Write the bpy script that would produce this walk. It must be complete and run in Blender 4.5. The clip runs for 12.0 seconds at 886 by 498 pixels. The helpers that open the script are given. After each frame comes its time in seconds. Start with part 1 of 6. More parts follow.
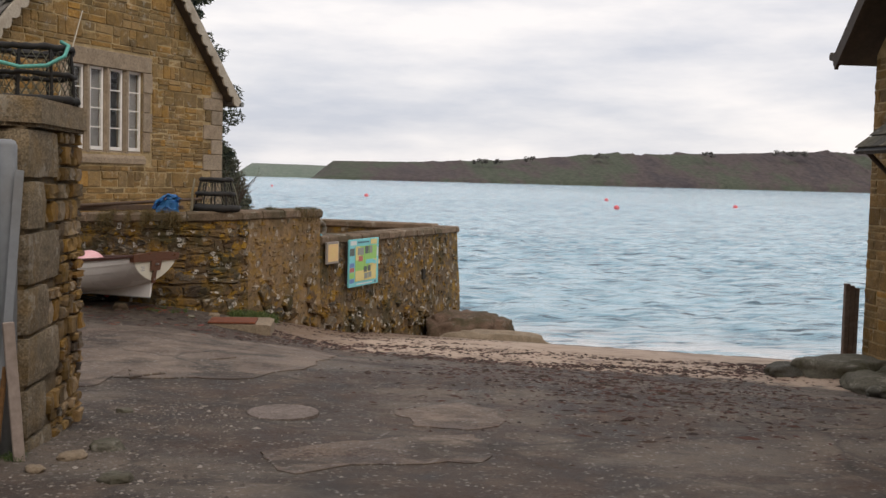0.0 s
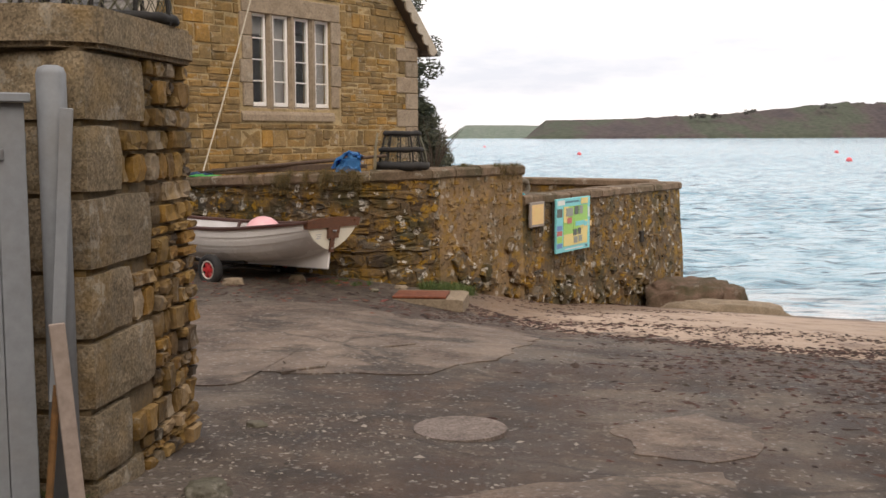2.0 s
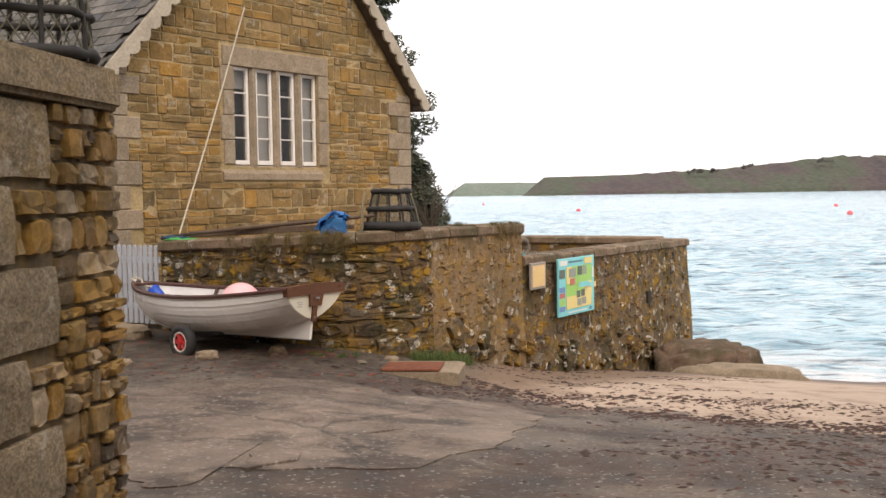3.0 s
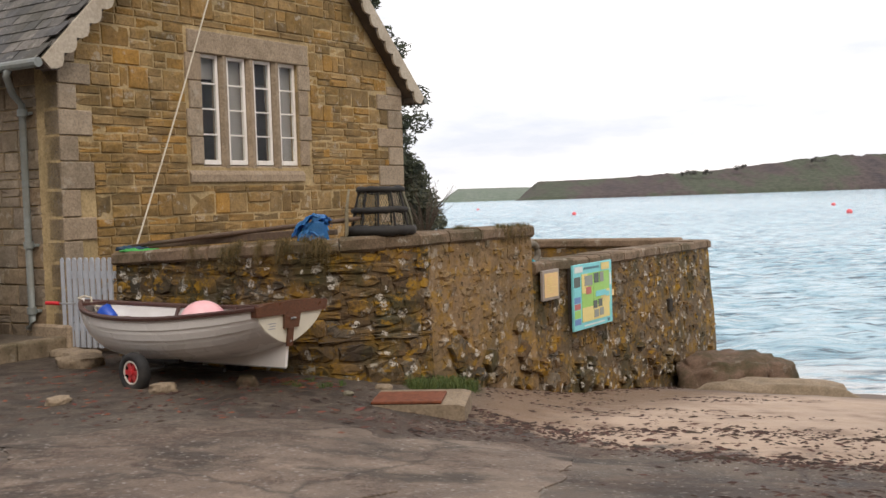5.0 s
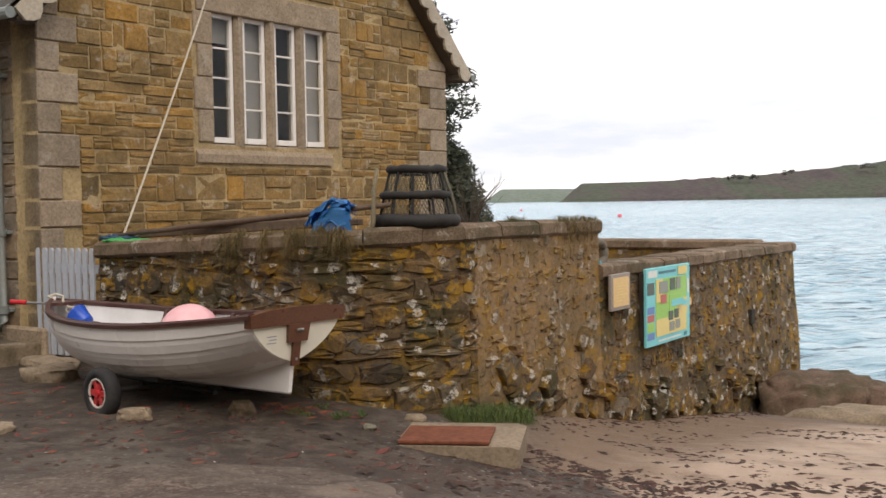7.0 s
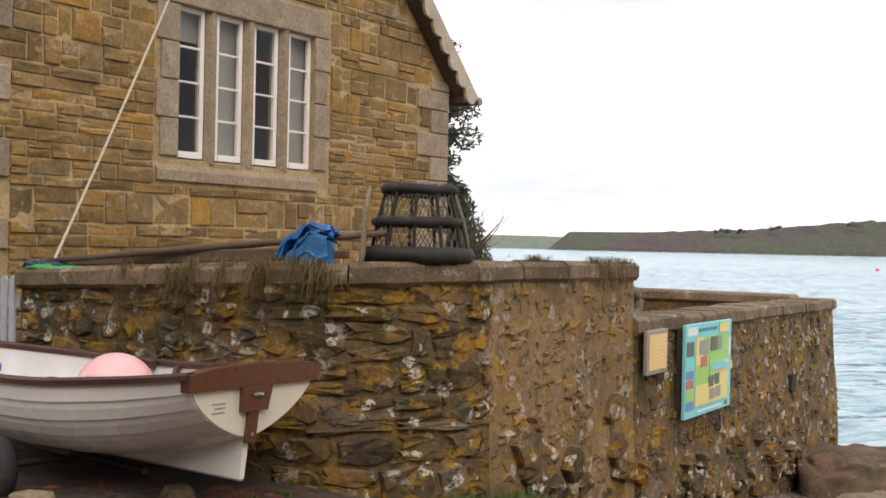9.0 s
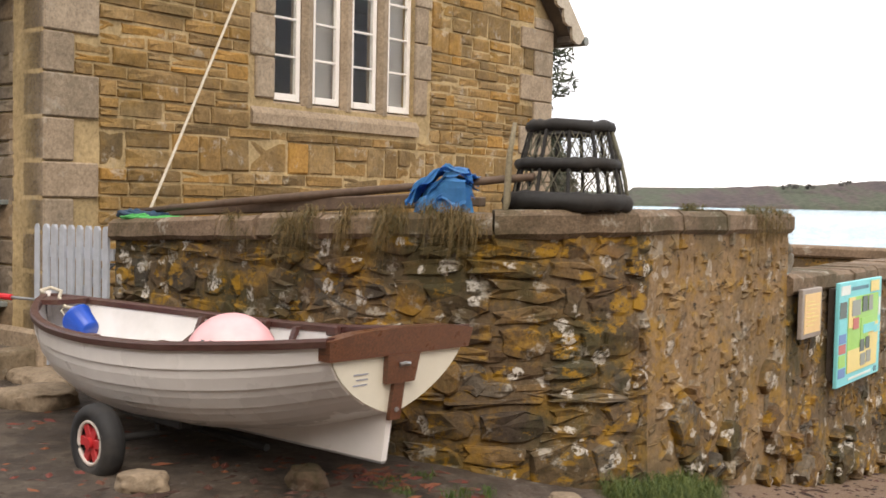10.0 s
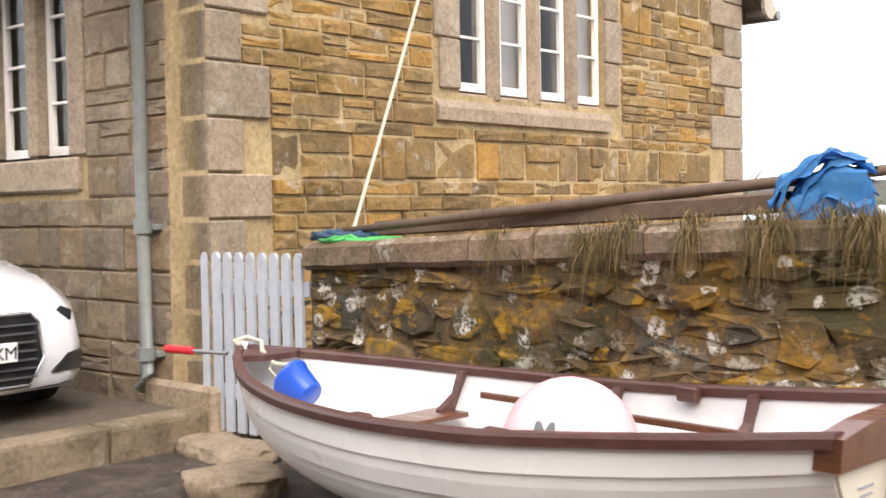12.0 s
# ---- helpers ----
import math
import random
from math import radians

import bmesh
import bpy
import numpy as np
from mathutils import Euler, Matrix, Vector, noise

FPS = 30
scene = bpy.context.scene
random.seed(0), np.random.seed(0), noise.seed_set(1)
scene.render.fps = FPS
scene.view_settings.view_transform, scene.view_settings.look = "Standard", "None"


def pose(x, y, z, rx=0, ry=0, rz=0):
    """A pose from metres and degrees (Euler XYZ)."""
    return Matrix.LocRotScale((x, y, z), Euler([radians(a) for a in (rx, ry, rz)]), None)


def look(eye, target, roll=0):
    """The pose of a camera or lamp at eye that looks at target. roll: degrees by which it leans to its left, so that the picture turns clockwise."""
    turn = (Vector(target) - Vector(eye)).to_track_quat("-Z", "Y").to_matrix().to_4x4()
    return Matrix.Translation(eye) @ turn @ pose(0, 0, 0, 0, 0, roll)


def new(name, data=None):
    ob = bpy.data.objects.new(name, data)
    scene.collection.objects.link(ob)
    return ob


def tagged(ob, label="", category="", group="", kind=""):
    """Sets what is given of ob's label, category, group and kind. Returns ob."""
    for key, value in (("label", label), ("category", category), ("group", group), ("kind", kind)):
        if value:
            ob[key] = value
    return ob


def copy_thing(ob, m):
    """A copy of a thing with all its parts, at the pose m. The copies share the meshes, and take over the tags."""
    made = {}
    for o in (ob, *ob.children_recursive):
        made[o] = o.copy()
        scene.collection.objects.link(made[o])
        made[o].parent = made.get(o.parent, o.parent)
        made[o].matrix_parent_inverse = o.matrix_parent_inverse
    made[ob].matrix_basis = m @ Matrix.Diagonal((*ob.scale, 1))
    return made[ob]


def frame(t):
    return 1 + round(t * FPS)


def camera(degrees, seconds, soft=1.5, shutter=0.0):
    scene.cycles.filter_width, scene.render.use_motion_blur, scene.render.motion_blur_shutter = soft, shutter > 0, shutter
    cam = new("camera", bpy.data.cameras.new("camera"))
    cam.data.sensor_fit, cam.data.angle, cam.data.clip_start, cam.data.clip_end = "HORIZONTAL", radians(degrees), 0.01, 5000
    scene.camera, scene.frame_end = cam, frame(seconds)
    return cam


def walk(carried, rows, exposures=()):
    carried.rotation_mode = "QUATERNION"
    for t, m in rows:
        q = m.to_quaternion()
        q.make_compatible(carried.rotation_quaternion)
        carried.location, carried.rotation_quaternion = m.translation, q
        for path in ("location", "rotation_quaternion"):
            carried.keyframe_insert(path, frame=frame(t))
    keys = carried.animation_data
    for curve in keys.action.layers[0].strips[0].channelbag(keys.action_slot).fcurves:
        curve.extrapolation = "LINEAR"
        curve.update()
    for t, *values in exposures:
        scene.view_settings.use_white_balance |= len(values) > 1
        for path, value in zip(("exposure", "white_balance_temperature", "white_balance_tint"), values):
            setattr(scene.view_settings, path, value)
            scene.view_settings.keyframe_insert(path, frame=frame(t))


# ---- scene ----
cam = camera(44.0, 12.0, soft=1.5, shutter=0.2)
PATH = [
    (0, (0.742, -0.150, 1.407), (0.916, 1.839, 1.279), 1.5),
    (0.5, (0.874, 0.372, 1.361), (1.034, 2.362, 1.229), 0.4),
    (1, (0.848, 1.061, 1.317), (0.901, 3.055, 1.175), 2.2),
    (1.5, (0.880, 1.639, 1.299), (0.832, 3.630, 1.113), -1.0),
    (2, (0.863, 2.266, 1.263), (0.649, 4.244, 1.058), -0.2),
    (2.5, (0.813, 2.794, 1.284), (0.578, 4.773, 1.120), 1.0),
    (2.7, (0.814, 3.048, 1.287), (0.584, 5.027, 1.113), 0.4),
    (3, (0.825, 3.420, 1.254), (0.611, 5.406, 1.154), -0.9),
    (3.2, (0.836, 3.620, 1.237), (0.645, 5.607, 1.112), -1.0),
    (4.8, (0.643, 5.261, 1.180), (0.446, 7.250, 1.110), -0.7),
    (5, (0.555, 5.466, 1.164), (0.351, 7.454, 1.075), -1.9),
    (5.5, (0.458, 6.068, 1.105), (0.218, 8.052, 1.032), -0.8),
    (6, (0.320, 6.640, 1.081), (0.053, 8.620, 0.992), -0.4),
    (6.5, (0.308, 7.181, 1.048), (0.125, 9.172, 0.987), -0.6),
    (7, (0.242, 7.816, 1.022), (-0.038, 9.794, 0.935), -0.9),
    (7.2, (0.206, 8.025, 0.986), (-0.101, 10.000, 0.917), -0.3),
    (8.8, (-0.124, 9.668, 0.973), (-0.406, 11.648, 0.997), 1.4),
    (9, (-0.194, 9.845, 0.932), (-0.450, 11.829, 0.924), 1.2),
    (9.5, (-0.423, 10.263, 0.892), (-0.700, 12.243, 0.845), 1.0),
    (10, (-0.851, 10.695, 0.861), (-1.216, 12.659, 0.770), 1.2),
    (10.5, (-1.242, 11.097, 0.812), (-1.608, 13.058, 0.660), 0.5),
    (10.7, (-1.378, 11.310, 0.842), (-1.749, 13.270, 0.699), 0.4),
    (11, (-1.611, 11.504, 0.874), (-1.986, 13.459, 0.687), 2.3),
    (11.3, (-1.869, 11.649, 0.872), (-2.257, 13.602, 0.681), 3.6),
    (11.5, (-2.090, 11.798, 0.907), (-2.516, 13.745, 0.742), 1.1),
    (11.7, (-2.317, 11.909, 0.941), (-2.772, 13.851, 0.793), 0.2),
    (11.9, (-2.415, 12.104, 0.862), (-2.907, 14.041, 0.774), -0.9),
    (12, (-2.525, 12.292, 0.843), (-2.993, 14.235, 0.771), -1.0),
]
EXPO = [(0.0, -0.06, 6900, 13), (1.5, 0.02, 7050, 14), (2.5, 0.72, 7350, 15), (4.0, 0.5, 7100, 13), (6.0, 0.38, 7000, 13), (9.0, 0.5, 7050, 13), (9.8, 0.72, 7100, 13), (10.5, 1.42, 7300, 13), (11.5, 1.5, 7250, 13), (12.0, 1.58, 6700, 13)]
walk(cam, [(t, look(eye, target, roll)) for t, eye, target, roll in PATH], exposures=EXPO)

# ---- sky, sun ----
world = bpy.data.worlds.new("overcast_sky")
scene.world = world
world.use_nodes = True
wt = world.node_tree
wt.nodes.clear()
w_out = wt.nodes.new("ShaderNodeOutputWorld")
w_bg = wt.nodes.new("ShaderNodeBackground")
w_sky = wt.nodes.new("ShaderNodeTexSky")
w_sky.sky_type = "NISHITA"
w_sky.sun_disc = False
w_sky.sun_elevation = radians(46)
w_sky.sun_rotation = radians(157)
w_co = wt.nodes.new("ShaderNodeTexCoord")
w_map = wt.nodes.new("ShaderNodeMapping")
w_map.inputs["Scale"].default_value = (1.0, 1.0, 4.5)
w_n = wt.nodes.new("ShaderNodeTexNoise")
w_n.inputs["Scale"].default_value = 2.6
w_n.inputs["Detail"].default_value = 7.0
w_n.inputs["Roughness"].default_value = 0.55
w_r = wt.nodes.new("ShaderNodeValToRGB")
w_r.color_ramp.elements[0].position, w_r.color_ramp.elements[0].color = 0.36, (6.4, 7.0, 8.2, 1)
w_r.color_ramp.elements[1].position, w_r.color_ramp.elements[1].color = 0.60, (10.8, 10.8, 11.0, 1)
w_mix = wt.nodes.new("ShaderNodeMix")
w_mix.data_type = "RGBA"
w_mix.inputs["Factor"].default_value = 0.9
wt.links.new(w_co.outputs["Generated"], w_map.inputs["Vector"])
wt.links.new(w_map.outputs["Vector"], w_n.inputs["Vector"])
wt.links.new(w_n.outputs["Fac"], w_r.inputs["Fac"])
wt.links.new(w_sky.outputs["Color"], w_mix.inputs["A"])
wt.links.new(w_r.outputs["Color"], w_mix.inputs["B"])
wt.links.new(w_mix.outputs["Result"], w_bg.inputs["Color"])
w_bg.inputs["Strength"].default_value = 0.1
wt.links.new(w_bg.outputs["Background"], w_out.inputs["Surface"])

sun_data = bpy.data.lights.new("sun", "SUN")
sun_data.energy, sun_data.angle, sun_data.color = 1.25, radians(40), (1.0, 0.94, 0.86)
sun = new("sun", sun_data)
sun.matrix_world = look((0, 0, 30), (-6, 14, 14))

# ---- helpers of the place ----
def part(name, bm, material, parent=None, label="", smooth=False):
    """Links a bmesh as one mesh object under a thing or a part."""
    me = bpy.data.meshes.new(name)
    bm.to_mesh(me)
    bm.free()
    if smooth:
        for p in me.polygons:
            p.use_smooth = True
    if material:
        me.materials.append(material)
    ob = new(name, me)
    if parent is not None:
        ob.parent = parent
    return tagged(ob, label) if label else ob


def empty(name, m=None):
    ob = new(name)
    if m is not None:
        ob.matrix_world = m
    return ob


def add_box(bm, lo, hi, bevel=0.0, m=None, seg=1):
    """A box from corner lo to corner hi, its edges bevelled."""
    size = [b - a for a, b in zip(lo, hi)]
    mid = [(a + b) / 2 for a, b in zip(lo, hi)]
    mat = Matrix.Translation(mid) @ Matrix.Diagonal((*size, 1))
    if m is not None:
        mat = m @ mat
    geo = bmesh.ops.create_cube(bm, size=1, matrix=mat)
    if bevel > 0:
        edges = list({e for v in geo["verts"] for e in v.link_edges})
        bmesh.ops.bevel(bm, geom=edges, offset=bevel, segments=seg, affect="EDGES", profile=0.6)
    return bm


def box(lo, hi, bevel=0.0, m=None, seg=1):
    return add_box(bmesh.new(), lo, hi, bevel, m, seg)


def add_tube(bm, pts, radius, sides=8, close=False):
    """A round bar along points; radius may be a list."""
    pts = [Vector(p) for p in pts]
    rings = []
    for i, p in enumerate(pts):
        a = pts[i - 1] if i > 0 else (pts[-1] if close else p)
        b = pts[(i + 1) % len(pts)] if (i < len(pts) - 1 or close) else p
        way = (b - a).normalized()
        side = way.orthogonal().normalized() if abs(way.z) > 0.95 else way.cross(Vector((0, 0, 1))).normalized()
        up = side.cross(way)
        r = radius[i] if isinstance(radius, (list, tuple)) else radius
        rings.append([bm.verts.new(p + r * (math.cos(2 * math.pi * k / sides) * side + math.sin(2 * math.pi * k / sides) * up)) for k in range(sides)])
    n = len(rings)
    for i in range(n if close else n - 1):
        a, b = rings[i], rings[(i + 1) % n]
        for k in range(sides):
            bm.faces.new((a[k], a[(k + 1) % sides], b[(k + 1) % sides], b[k]))
    if not close:
        bm.faces.new(rings[0][::-1])
        bm.faces.new(rings[-1])
    return bm


def tube(pts, radius, sides=8, close=False):
    return add_tube(bmesh.new(), pts, radius, sides, close)


def prism(outline, lo, hi, axis="z"):
    """An outline in two axes, pushed from lo to hi along the third."""
    bm = bmesh.new()

    def at(p, q):
        return {"z": (p[0], p[1], q), "y": (p[0], q, p[1]), "x": (q, p[0], p[1])}[axis]
    a = [bm.verts.new(at(p, lo)) for p in outline]
    b = [bm.verts.new(at(p, hi)) for p in outline]
    n = len(a)
    for i in range(n):
        bm.faces.new((a[i], a[(i + 1) % n], b[(i + 1) % n], b[i]))
    bm.faces.new(a[::-1])
    bm.faces.new(b)
    bmesh.ops.recalc_face_normals(bm, faces=bm.faces)
    return bm


def smoothstep(a, b, x):
    t = min(1.0, max(0.0, (x - a) / (b - a)))
    return t * t * (3 - 2 * t)


def curve_at(x, pairs):
    """Straight-line reading of a table of pairs."""
    if x <= pairs[0][0]:
        return pairs[0][1]
    for (a, p), (b, q) in zip(pairs, pairs[1:]):
        if x <= b:
            return p + (q - p) * (x - a) / (b - a)
    return pairs[-1][1]


# ---- materials ----
def mat_new(name):
    m = bpy.data.materials.new(name)
    m.use_nodes = True
    t = m.node_tree
    return m, t, t.nodes["Principled BSDF"]


def nd(t, kind, **inputs):
    n = t.nodes.new(kind)
    for k, v in inputs.items():
        n.inputs[k.replace("_", " ")].default_value = v
    return n


def ramp(t, fac, stops):
    r = t.nodes.new("ShaderNodeValToRGB")
    while len(r.color_ramp.elements) < len(stops):
        r.color_ramp.elements.new(0.5)
    for e, (p, c) in zip(r.color_ramp.elements, stops):
        e.position, e.color = p, (*c, 1) if len(c) == 3 else c
    t.links.new(fac, r.inputs["Fac"])
    return r.outputs["Color"]


def mix(t, fac, a, b, how="MIX"):
    n = t.nodes.new("ShaderNodeMix")
    n.data_type, n.blend_type = "RGBA", how
    for sock, v in ((n.inputs["Factor"], fac), (n.inputs["A"], a), (n.inputs["B"], b)):
        if isinstance(v, bpy.types.NodeSocket):
            t.links.new(v, sock)
        elif isinstance(v, tuple):
            sock.default_value = (*v, 1)
        else:
            sock.default_value = v
    return n.outputs["Result"]


def world_co(t, scale=(1, 1, 1), local=False):
    if local:
        c = t.nodes.new("ShaderNodeTexCoord").outputs["Object"]
    else:
        c = t.nodes.new("ShaderNodeNewGeometry").outputs["Position"]
    mp = t.nodes.new("ShaderNodeMapping")
    mp.inputs["Scale"].default_value = scale
    t.links.new(c, mp.inputs["Vector"])
    return mp.outputs["Vector"]


def noise_at(t, co, scale, detail=5.0, rough=0.6):
    n = nd(t, "ShaderNodeTexNoise", Scale=scale, Detail=detail, Roughness=rough)
    t.links.new(co, n.inputs["Vector"])
    return n.outputs["Fac"]


def bump(t, bsdf, height, strength, distance):
    b = nd(t, "ShaderNodeBump", Strength=strength, Distance=distance)
    t.links.new(height, b.inputs["Height"])
    if bsdf.inputs["Normal"].links:
        t.links.new(bsdf.inputs["Normal"].links[0].from_socket, b.inputs["Normal"])
    t.links.new(b.outputs["Normal"], bsdf.inputs["Normal"])


def random_of(t, islands=False):
    return t.nodes.new("ShaderNodeNewGeometry").outputs["Random Per Island"] if islands else t.nodes.new("ShaderNodeObjectInfo").outputs["Random"]


def paint(name, colour, rough=0.5, grain=0.12, scale=30.0, metal=0.0, dirt=(0.2, 0.16, 0.11), dirty=0.25, relief=0.15, depth=0.004, stretch=(1, 1, 1), coat=0.0):
    """A painted, wooden or plain surface: fine grain, worn patches and a little relief."""
    m, t, b = mat_new(name)
    co = world_co(t, stretch, True)
    fine = noise_at(t, co, scale, 6)
    wide = noise_at(t, co, scale * 0.12, 5)
    dark = tuple(c * (1 - grain) for c in colour)
    lite = tuple(min(1, c * (1 + grain)) for c in colour)
    c1 = ramp(t, fine, [(0.3, dark), (0.7, lite)])
    f = ramp(t, wide, [(0.48, (0, 0, 0)), (0.75, (dirty, dirty, dirty))])
    t.links.new(mix(t, f, c1, dirt), b.inputs["Base Color"])
    r = nd(t, "ShaderNodeMapRange", From_Min=0.3, From_Max=0.7, To_Min=max(0.05, rough - 0.1), To_Max=min(1, rough + 0.12))
    t.links.new(wide, r.inputs["Value"])
    t.links.new(r.outputs["Result"], b.inputs["Roughness"])
    b.inputs["Metallic"].default_value = metal
    b.inputs["Coat Weight"].default_value = coat
    bump(t, b, fine, relief, depth)
    return m


def stone(name, tints, islands=False, lichen=0.0, ochre=0.0, moss=0.0, grain=28.0, spots=0.0, relief=0.6, rosettes=0.0):
    """Stone whose tint goes from piece to piece, with grain, pale lichen, ochre stain and moss."""
    m, t, b = mat_new(name)
    co = world_co(t)
    r = random_of(t, islands)
    n = len(tints)
    base = ramp(t, r, [((i + 0.5) / n, c) for i, c in enumerate(tints)])
    fine = noise_at(t, co, grain, 8, 0.7)
    mid = noise_at(t, co, 5.0, 6)
    base = mix(t, 0.75, base, ramp(t, fine, [(0.25, (0.35, 0.33, 0.3)), (0.5, (0.95, 0.95, 0.95)), (0.75, (1.35, 1.33, 1.3))]), "MULTIPLY")
    base = mix(t, 0.5, base, ramp(t, mid, [(0.3, (0.55, 0.53, 0.5)), (0.7, (1.25, 1.25, 1.25))]), "MULTIPLY")
    if spots:
        v = nd(t, "ShaderNodeTexVoronoi", Scale=95.0)
        t.links.new(co, v.inputs["Vector"])
        base = mix(t, spots, base, ramp(t, v.outputs["Color"], [(0.25, (0.3, 0.29, 0.27)), (0.5, (0.9, 0.9, 0.88)), (0.8, (1.5, 1.45, 1.4))]), "MULTIPLY")
    if ochre:
        f = noise_at(t, co, 2.8, 9, 0.75)
        base = mix(t, ramp(t, f, [(0.5, (0, 0, 0)), (0.63, (ochre,) * 3)]), base, (0.33, 0.18, 0.022))
    if moss:
        f = noise_at(t, co, 1.1, 7, 0.7)
        base = mix(t, ramp(t, f, [(0.48, (0, 0, 0)), (0.62, (moss,) * 3)]), base, (0.045, 0.042, 0.016))
    if lichen:
        v = noise_at(t, co, 4.2, 10, 0.74)
        base = mix(t, ramp(t, v, [(0.57, (0, 0, 0)), (0.63, (lichen,) * 3)]), base, (0.5, 0.47, 0.4))
    if rosettes:
        # yellow-green crust, then crusty white rosettes a hand wide
        f = noise_at(t, world_co(t, (1, 1, 1.6)), 3.6, 9, 0.72)
        base = mix(t, ramp(t, f, [(0.55, (0, 0, 0)), (0.6, (rosettes,) * 3)]), base, (0.3, 0.165, 0.014))
        warp = nd(t, "ShaderNodeTexNoise", Scale=9.0, Detail=4.0)
        t.links.new(co, warp.inputs["Vector"])
        bent = t.nodes.new("ShaderNodeMix")
        bent.data_type = "VECTOR"
        bent.inputs["Factor"].default_value = 0.13
        t.links.new(co, bent.inputs["A"])
        t.links.new(warp.outputs["Color"], bent.inputs["B"])
        v = nd(t, "ShaderNodeTexVoronoi", Scale=7.5)
        t.links.new(bent.outputs["Result"], v.inputs["Vector"])
        disc = ramp(t, v.outputs["Distance"], [(0.3, (1, 1, 1)), (0.36, (0, 0, 0))])
        some = ramp(t, v.outputs["Color"], [(0.55, (0, 0, 0)), (0.6, (1, 1, 1))])
        crust = ramp(t, noise_at(t, co, 38, 4, 0.7), [(0.42, (0, 0, 0)), (0.52, (rosettes,) * 3)])
        f = mix(t, 1.0, mix(t, 1.0, disc, some, "MULTIPLY"), crust, "MULTIPLY")
        base = mix(t, f, base, (0.56, 0.53, 0.47))
        gaps = ramp(t, noise_at(t, world_co(t, (1, 1, 2.2)), 7.0, 8, 0.75), [(0.36, (0.85,) * 3), (0.43, (0, 0, 0))])
        base = mix(t, gaps, base, (0.014, 0.012, 0.008))
    t.links.new(base, b.inputs["Base Color"])
    b.inputs["Roughness"].default_value = 0.88
    b.inputs["Specular IOR Level"].default_value = 0.3
    bump(t, b, mid, relief, 0.03)
    bump(t, b, fine, relief, 0.008)
    return m


GABLE_TINTS = [(0.2, 0.14, 0.068), (0.29, 0.205, 0.1), (0.155, 0.115, 0.062), (0.38, 0.225, 0.065), (0.25, 0.185, 0.1), (0.33, 0.235, 0.115), (0.225, 0.15, 0.062), (0.3, 0.2, 0.085)]
GABLE_TINTS = [(r * 1.02, g * 0.94, b * 0.84) for r, g, b in GABLE_TINTS]
M_GABLE = stone("warm_sandstone", GABLE_TINTS, lichen=0.4, moss=0.35, ochre=0.3, relief=1.0)
M_GABLE_REST = stone("warm_sandstone_rest", GABLE_TINTS, True, lichen=0.4, moss=0.35, ochre=0.3, relief=1.0)
M_MORTAR = stone("lime_mortar", [(0.43, 0.32, 0.17), (0.43, 0.32, 0.17)], moss=0.3, lichen=0.15, relief=0.4)
M_DRESSED = stone("dressed_granite", [(0.33, 0.255, 0.18), (0.27, 0.215, 0.155), (0.35, 0.28, 0.205)], lichen=0.25, spots=0.14, relief=0.35)
M_GREYSTONE = stone("grey_brown_stone", [(0.22, 0.17, 0.12), (0.27, 0.215, 0.155), (0.24, 0.17, 0.105), (0.2, 0.16, 0.12)], lichen=0.25, moss=0.3)
QUAY_TINTS = [(0.1, 0.062, 0.032), (0.19, 0.11, 0.048), (0.06, 0.046, 0.034), (0.23, 0.14, 0.058), (0.14, 0.1, 0.062), (0.2, 0.12, 0.045), (0.085, 0.072, 0.058), (0.18, 0.145, 0.105), (0.12, 0.075, 0.036)]
QUAY_TINTS = [tuple(c * 0.85 for c in q) for q in QUAY_TINTS]
TAN_TINTS = [(0.22, 0.15, 0.08), (0.28, 0.195, 0.105), (0.15, 0.1, 0.055), (0.31, 0.225, 0.14), (0.24, 0.14, 0.05), (0.2, 0.16, 0.11)]
M_TAN = stone("tan_rubble", TAN_TINTS, lichen=0.5, ochre=0.55, moss=0.4, relief=1.0, rosettes=0.55)
M_TAN_REST = stone("tan_rubble_rest", TAN_TINTS, True, lichen=0.5, ochre=0.55, moss=0.4, relief=1.0, rosettes=0.55)
M_QUAY = stone("quay_rubble", QUAY_TINTS, lichen=0.5, ochre=0.7, moss=0.75, relief=1.0, rosettes=0.85)
M_QUAY_REST = stone("quay_rubble_rest", QUAY_TINTS, True, lichen=0.5, ochre=0.7, moss=0.75, relief=1.0, rosettes=0.85)
M_QUAY_CORE = stone("quay_mortar", [(0.135, 0.094, 0.054), (0.135, 0.094, 0.054)], lichen=0.3, ochre=0.7, moss=0.75, relief=1.0, rosettes=0.6)
M_TAN_CORE = stone("tan_mortar", [(0.25, 0.165, 0.088), (0.25, 0.165, 0.088)], lichen=0.35, ochre=0.6, moss=0.4, relief=1.0, rosettes=0.5)
M_COPING = stone("granite_coping", [(0.2, 0.14, 0.095), (0.25, 0.18, 0.125), (0.16, 0.115, 0.075)], lichen=0.45, spots=0.3, moss=0.65, relief=0.9)
M_GRANITE = stone("pier_granite", [(0.3, 0.235, 0.155), (0.36, 0.29, 0.2), (0.26, 0.205, 0.14)], lichen=0.4, spots=0.5, ochre=0.25, moss=0.2)
M_PIER_RUBBLE = stone("pier_rubble", [(0.2, 0.125, 0.05), (0.33, 0.21, 0.08), (0.09, 0.07, 0.055), (0.36, 0.2, 0.05), (0.38, 0.3, 0.21), (0.14, 0.09, 0.045), (0.27, 0.15, 0.045)], lichen=0.3, ochre=0.5, moss=0.35, relief=0.9)
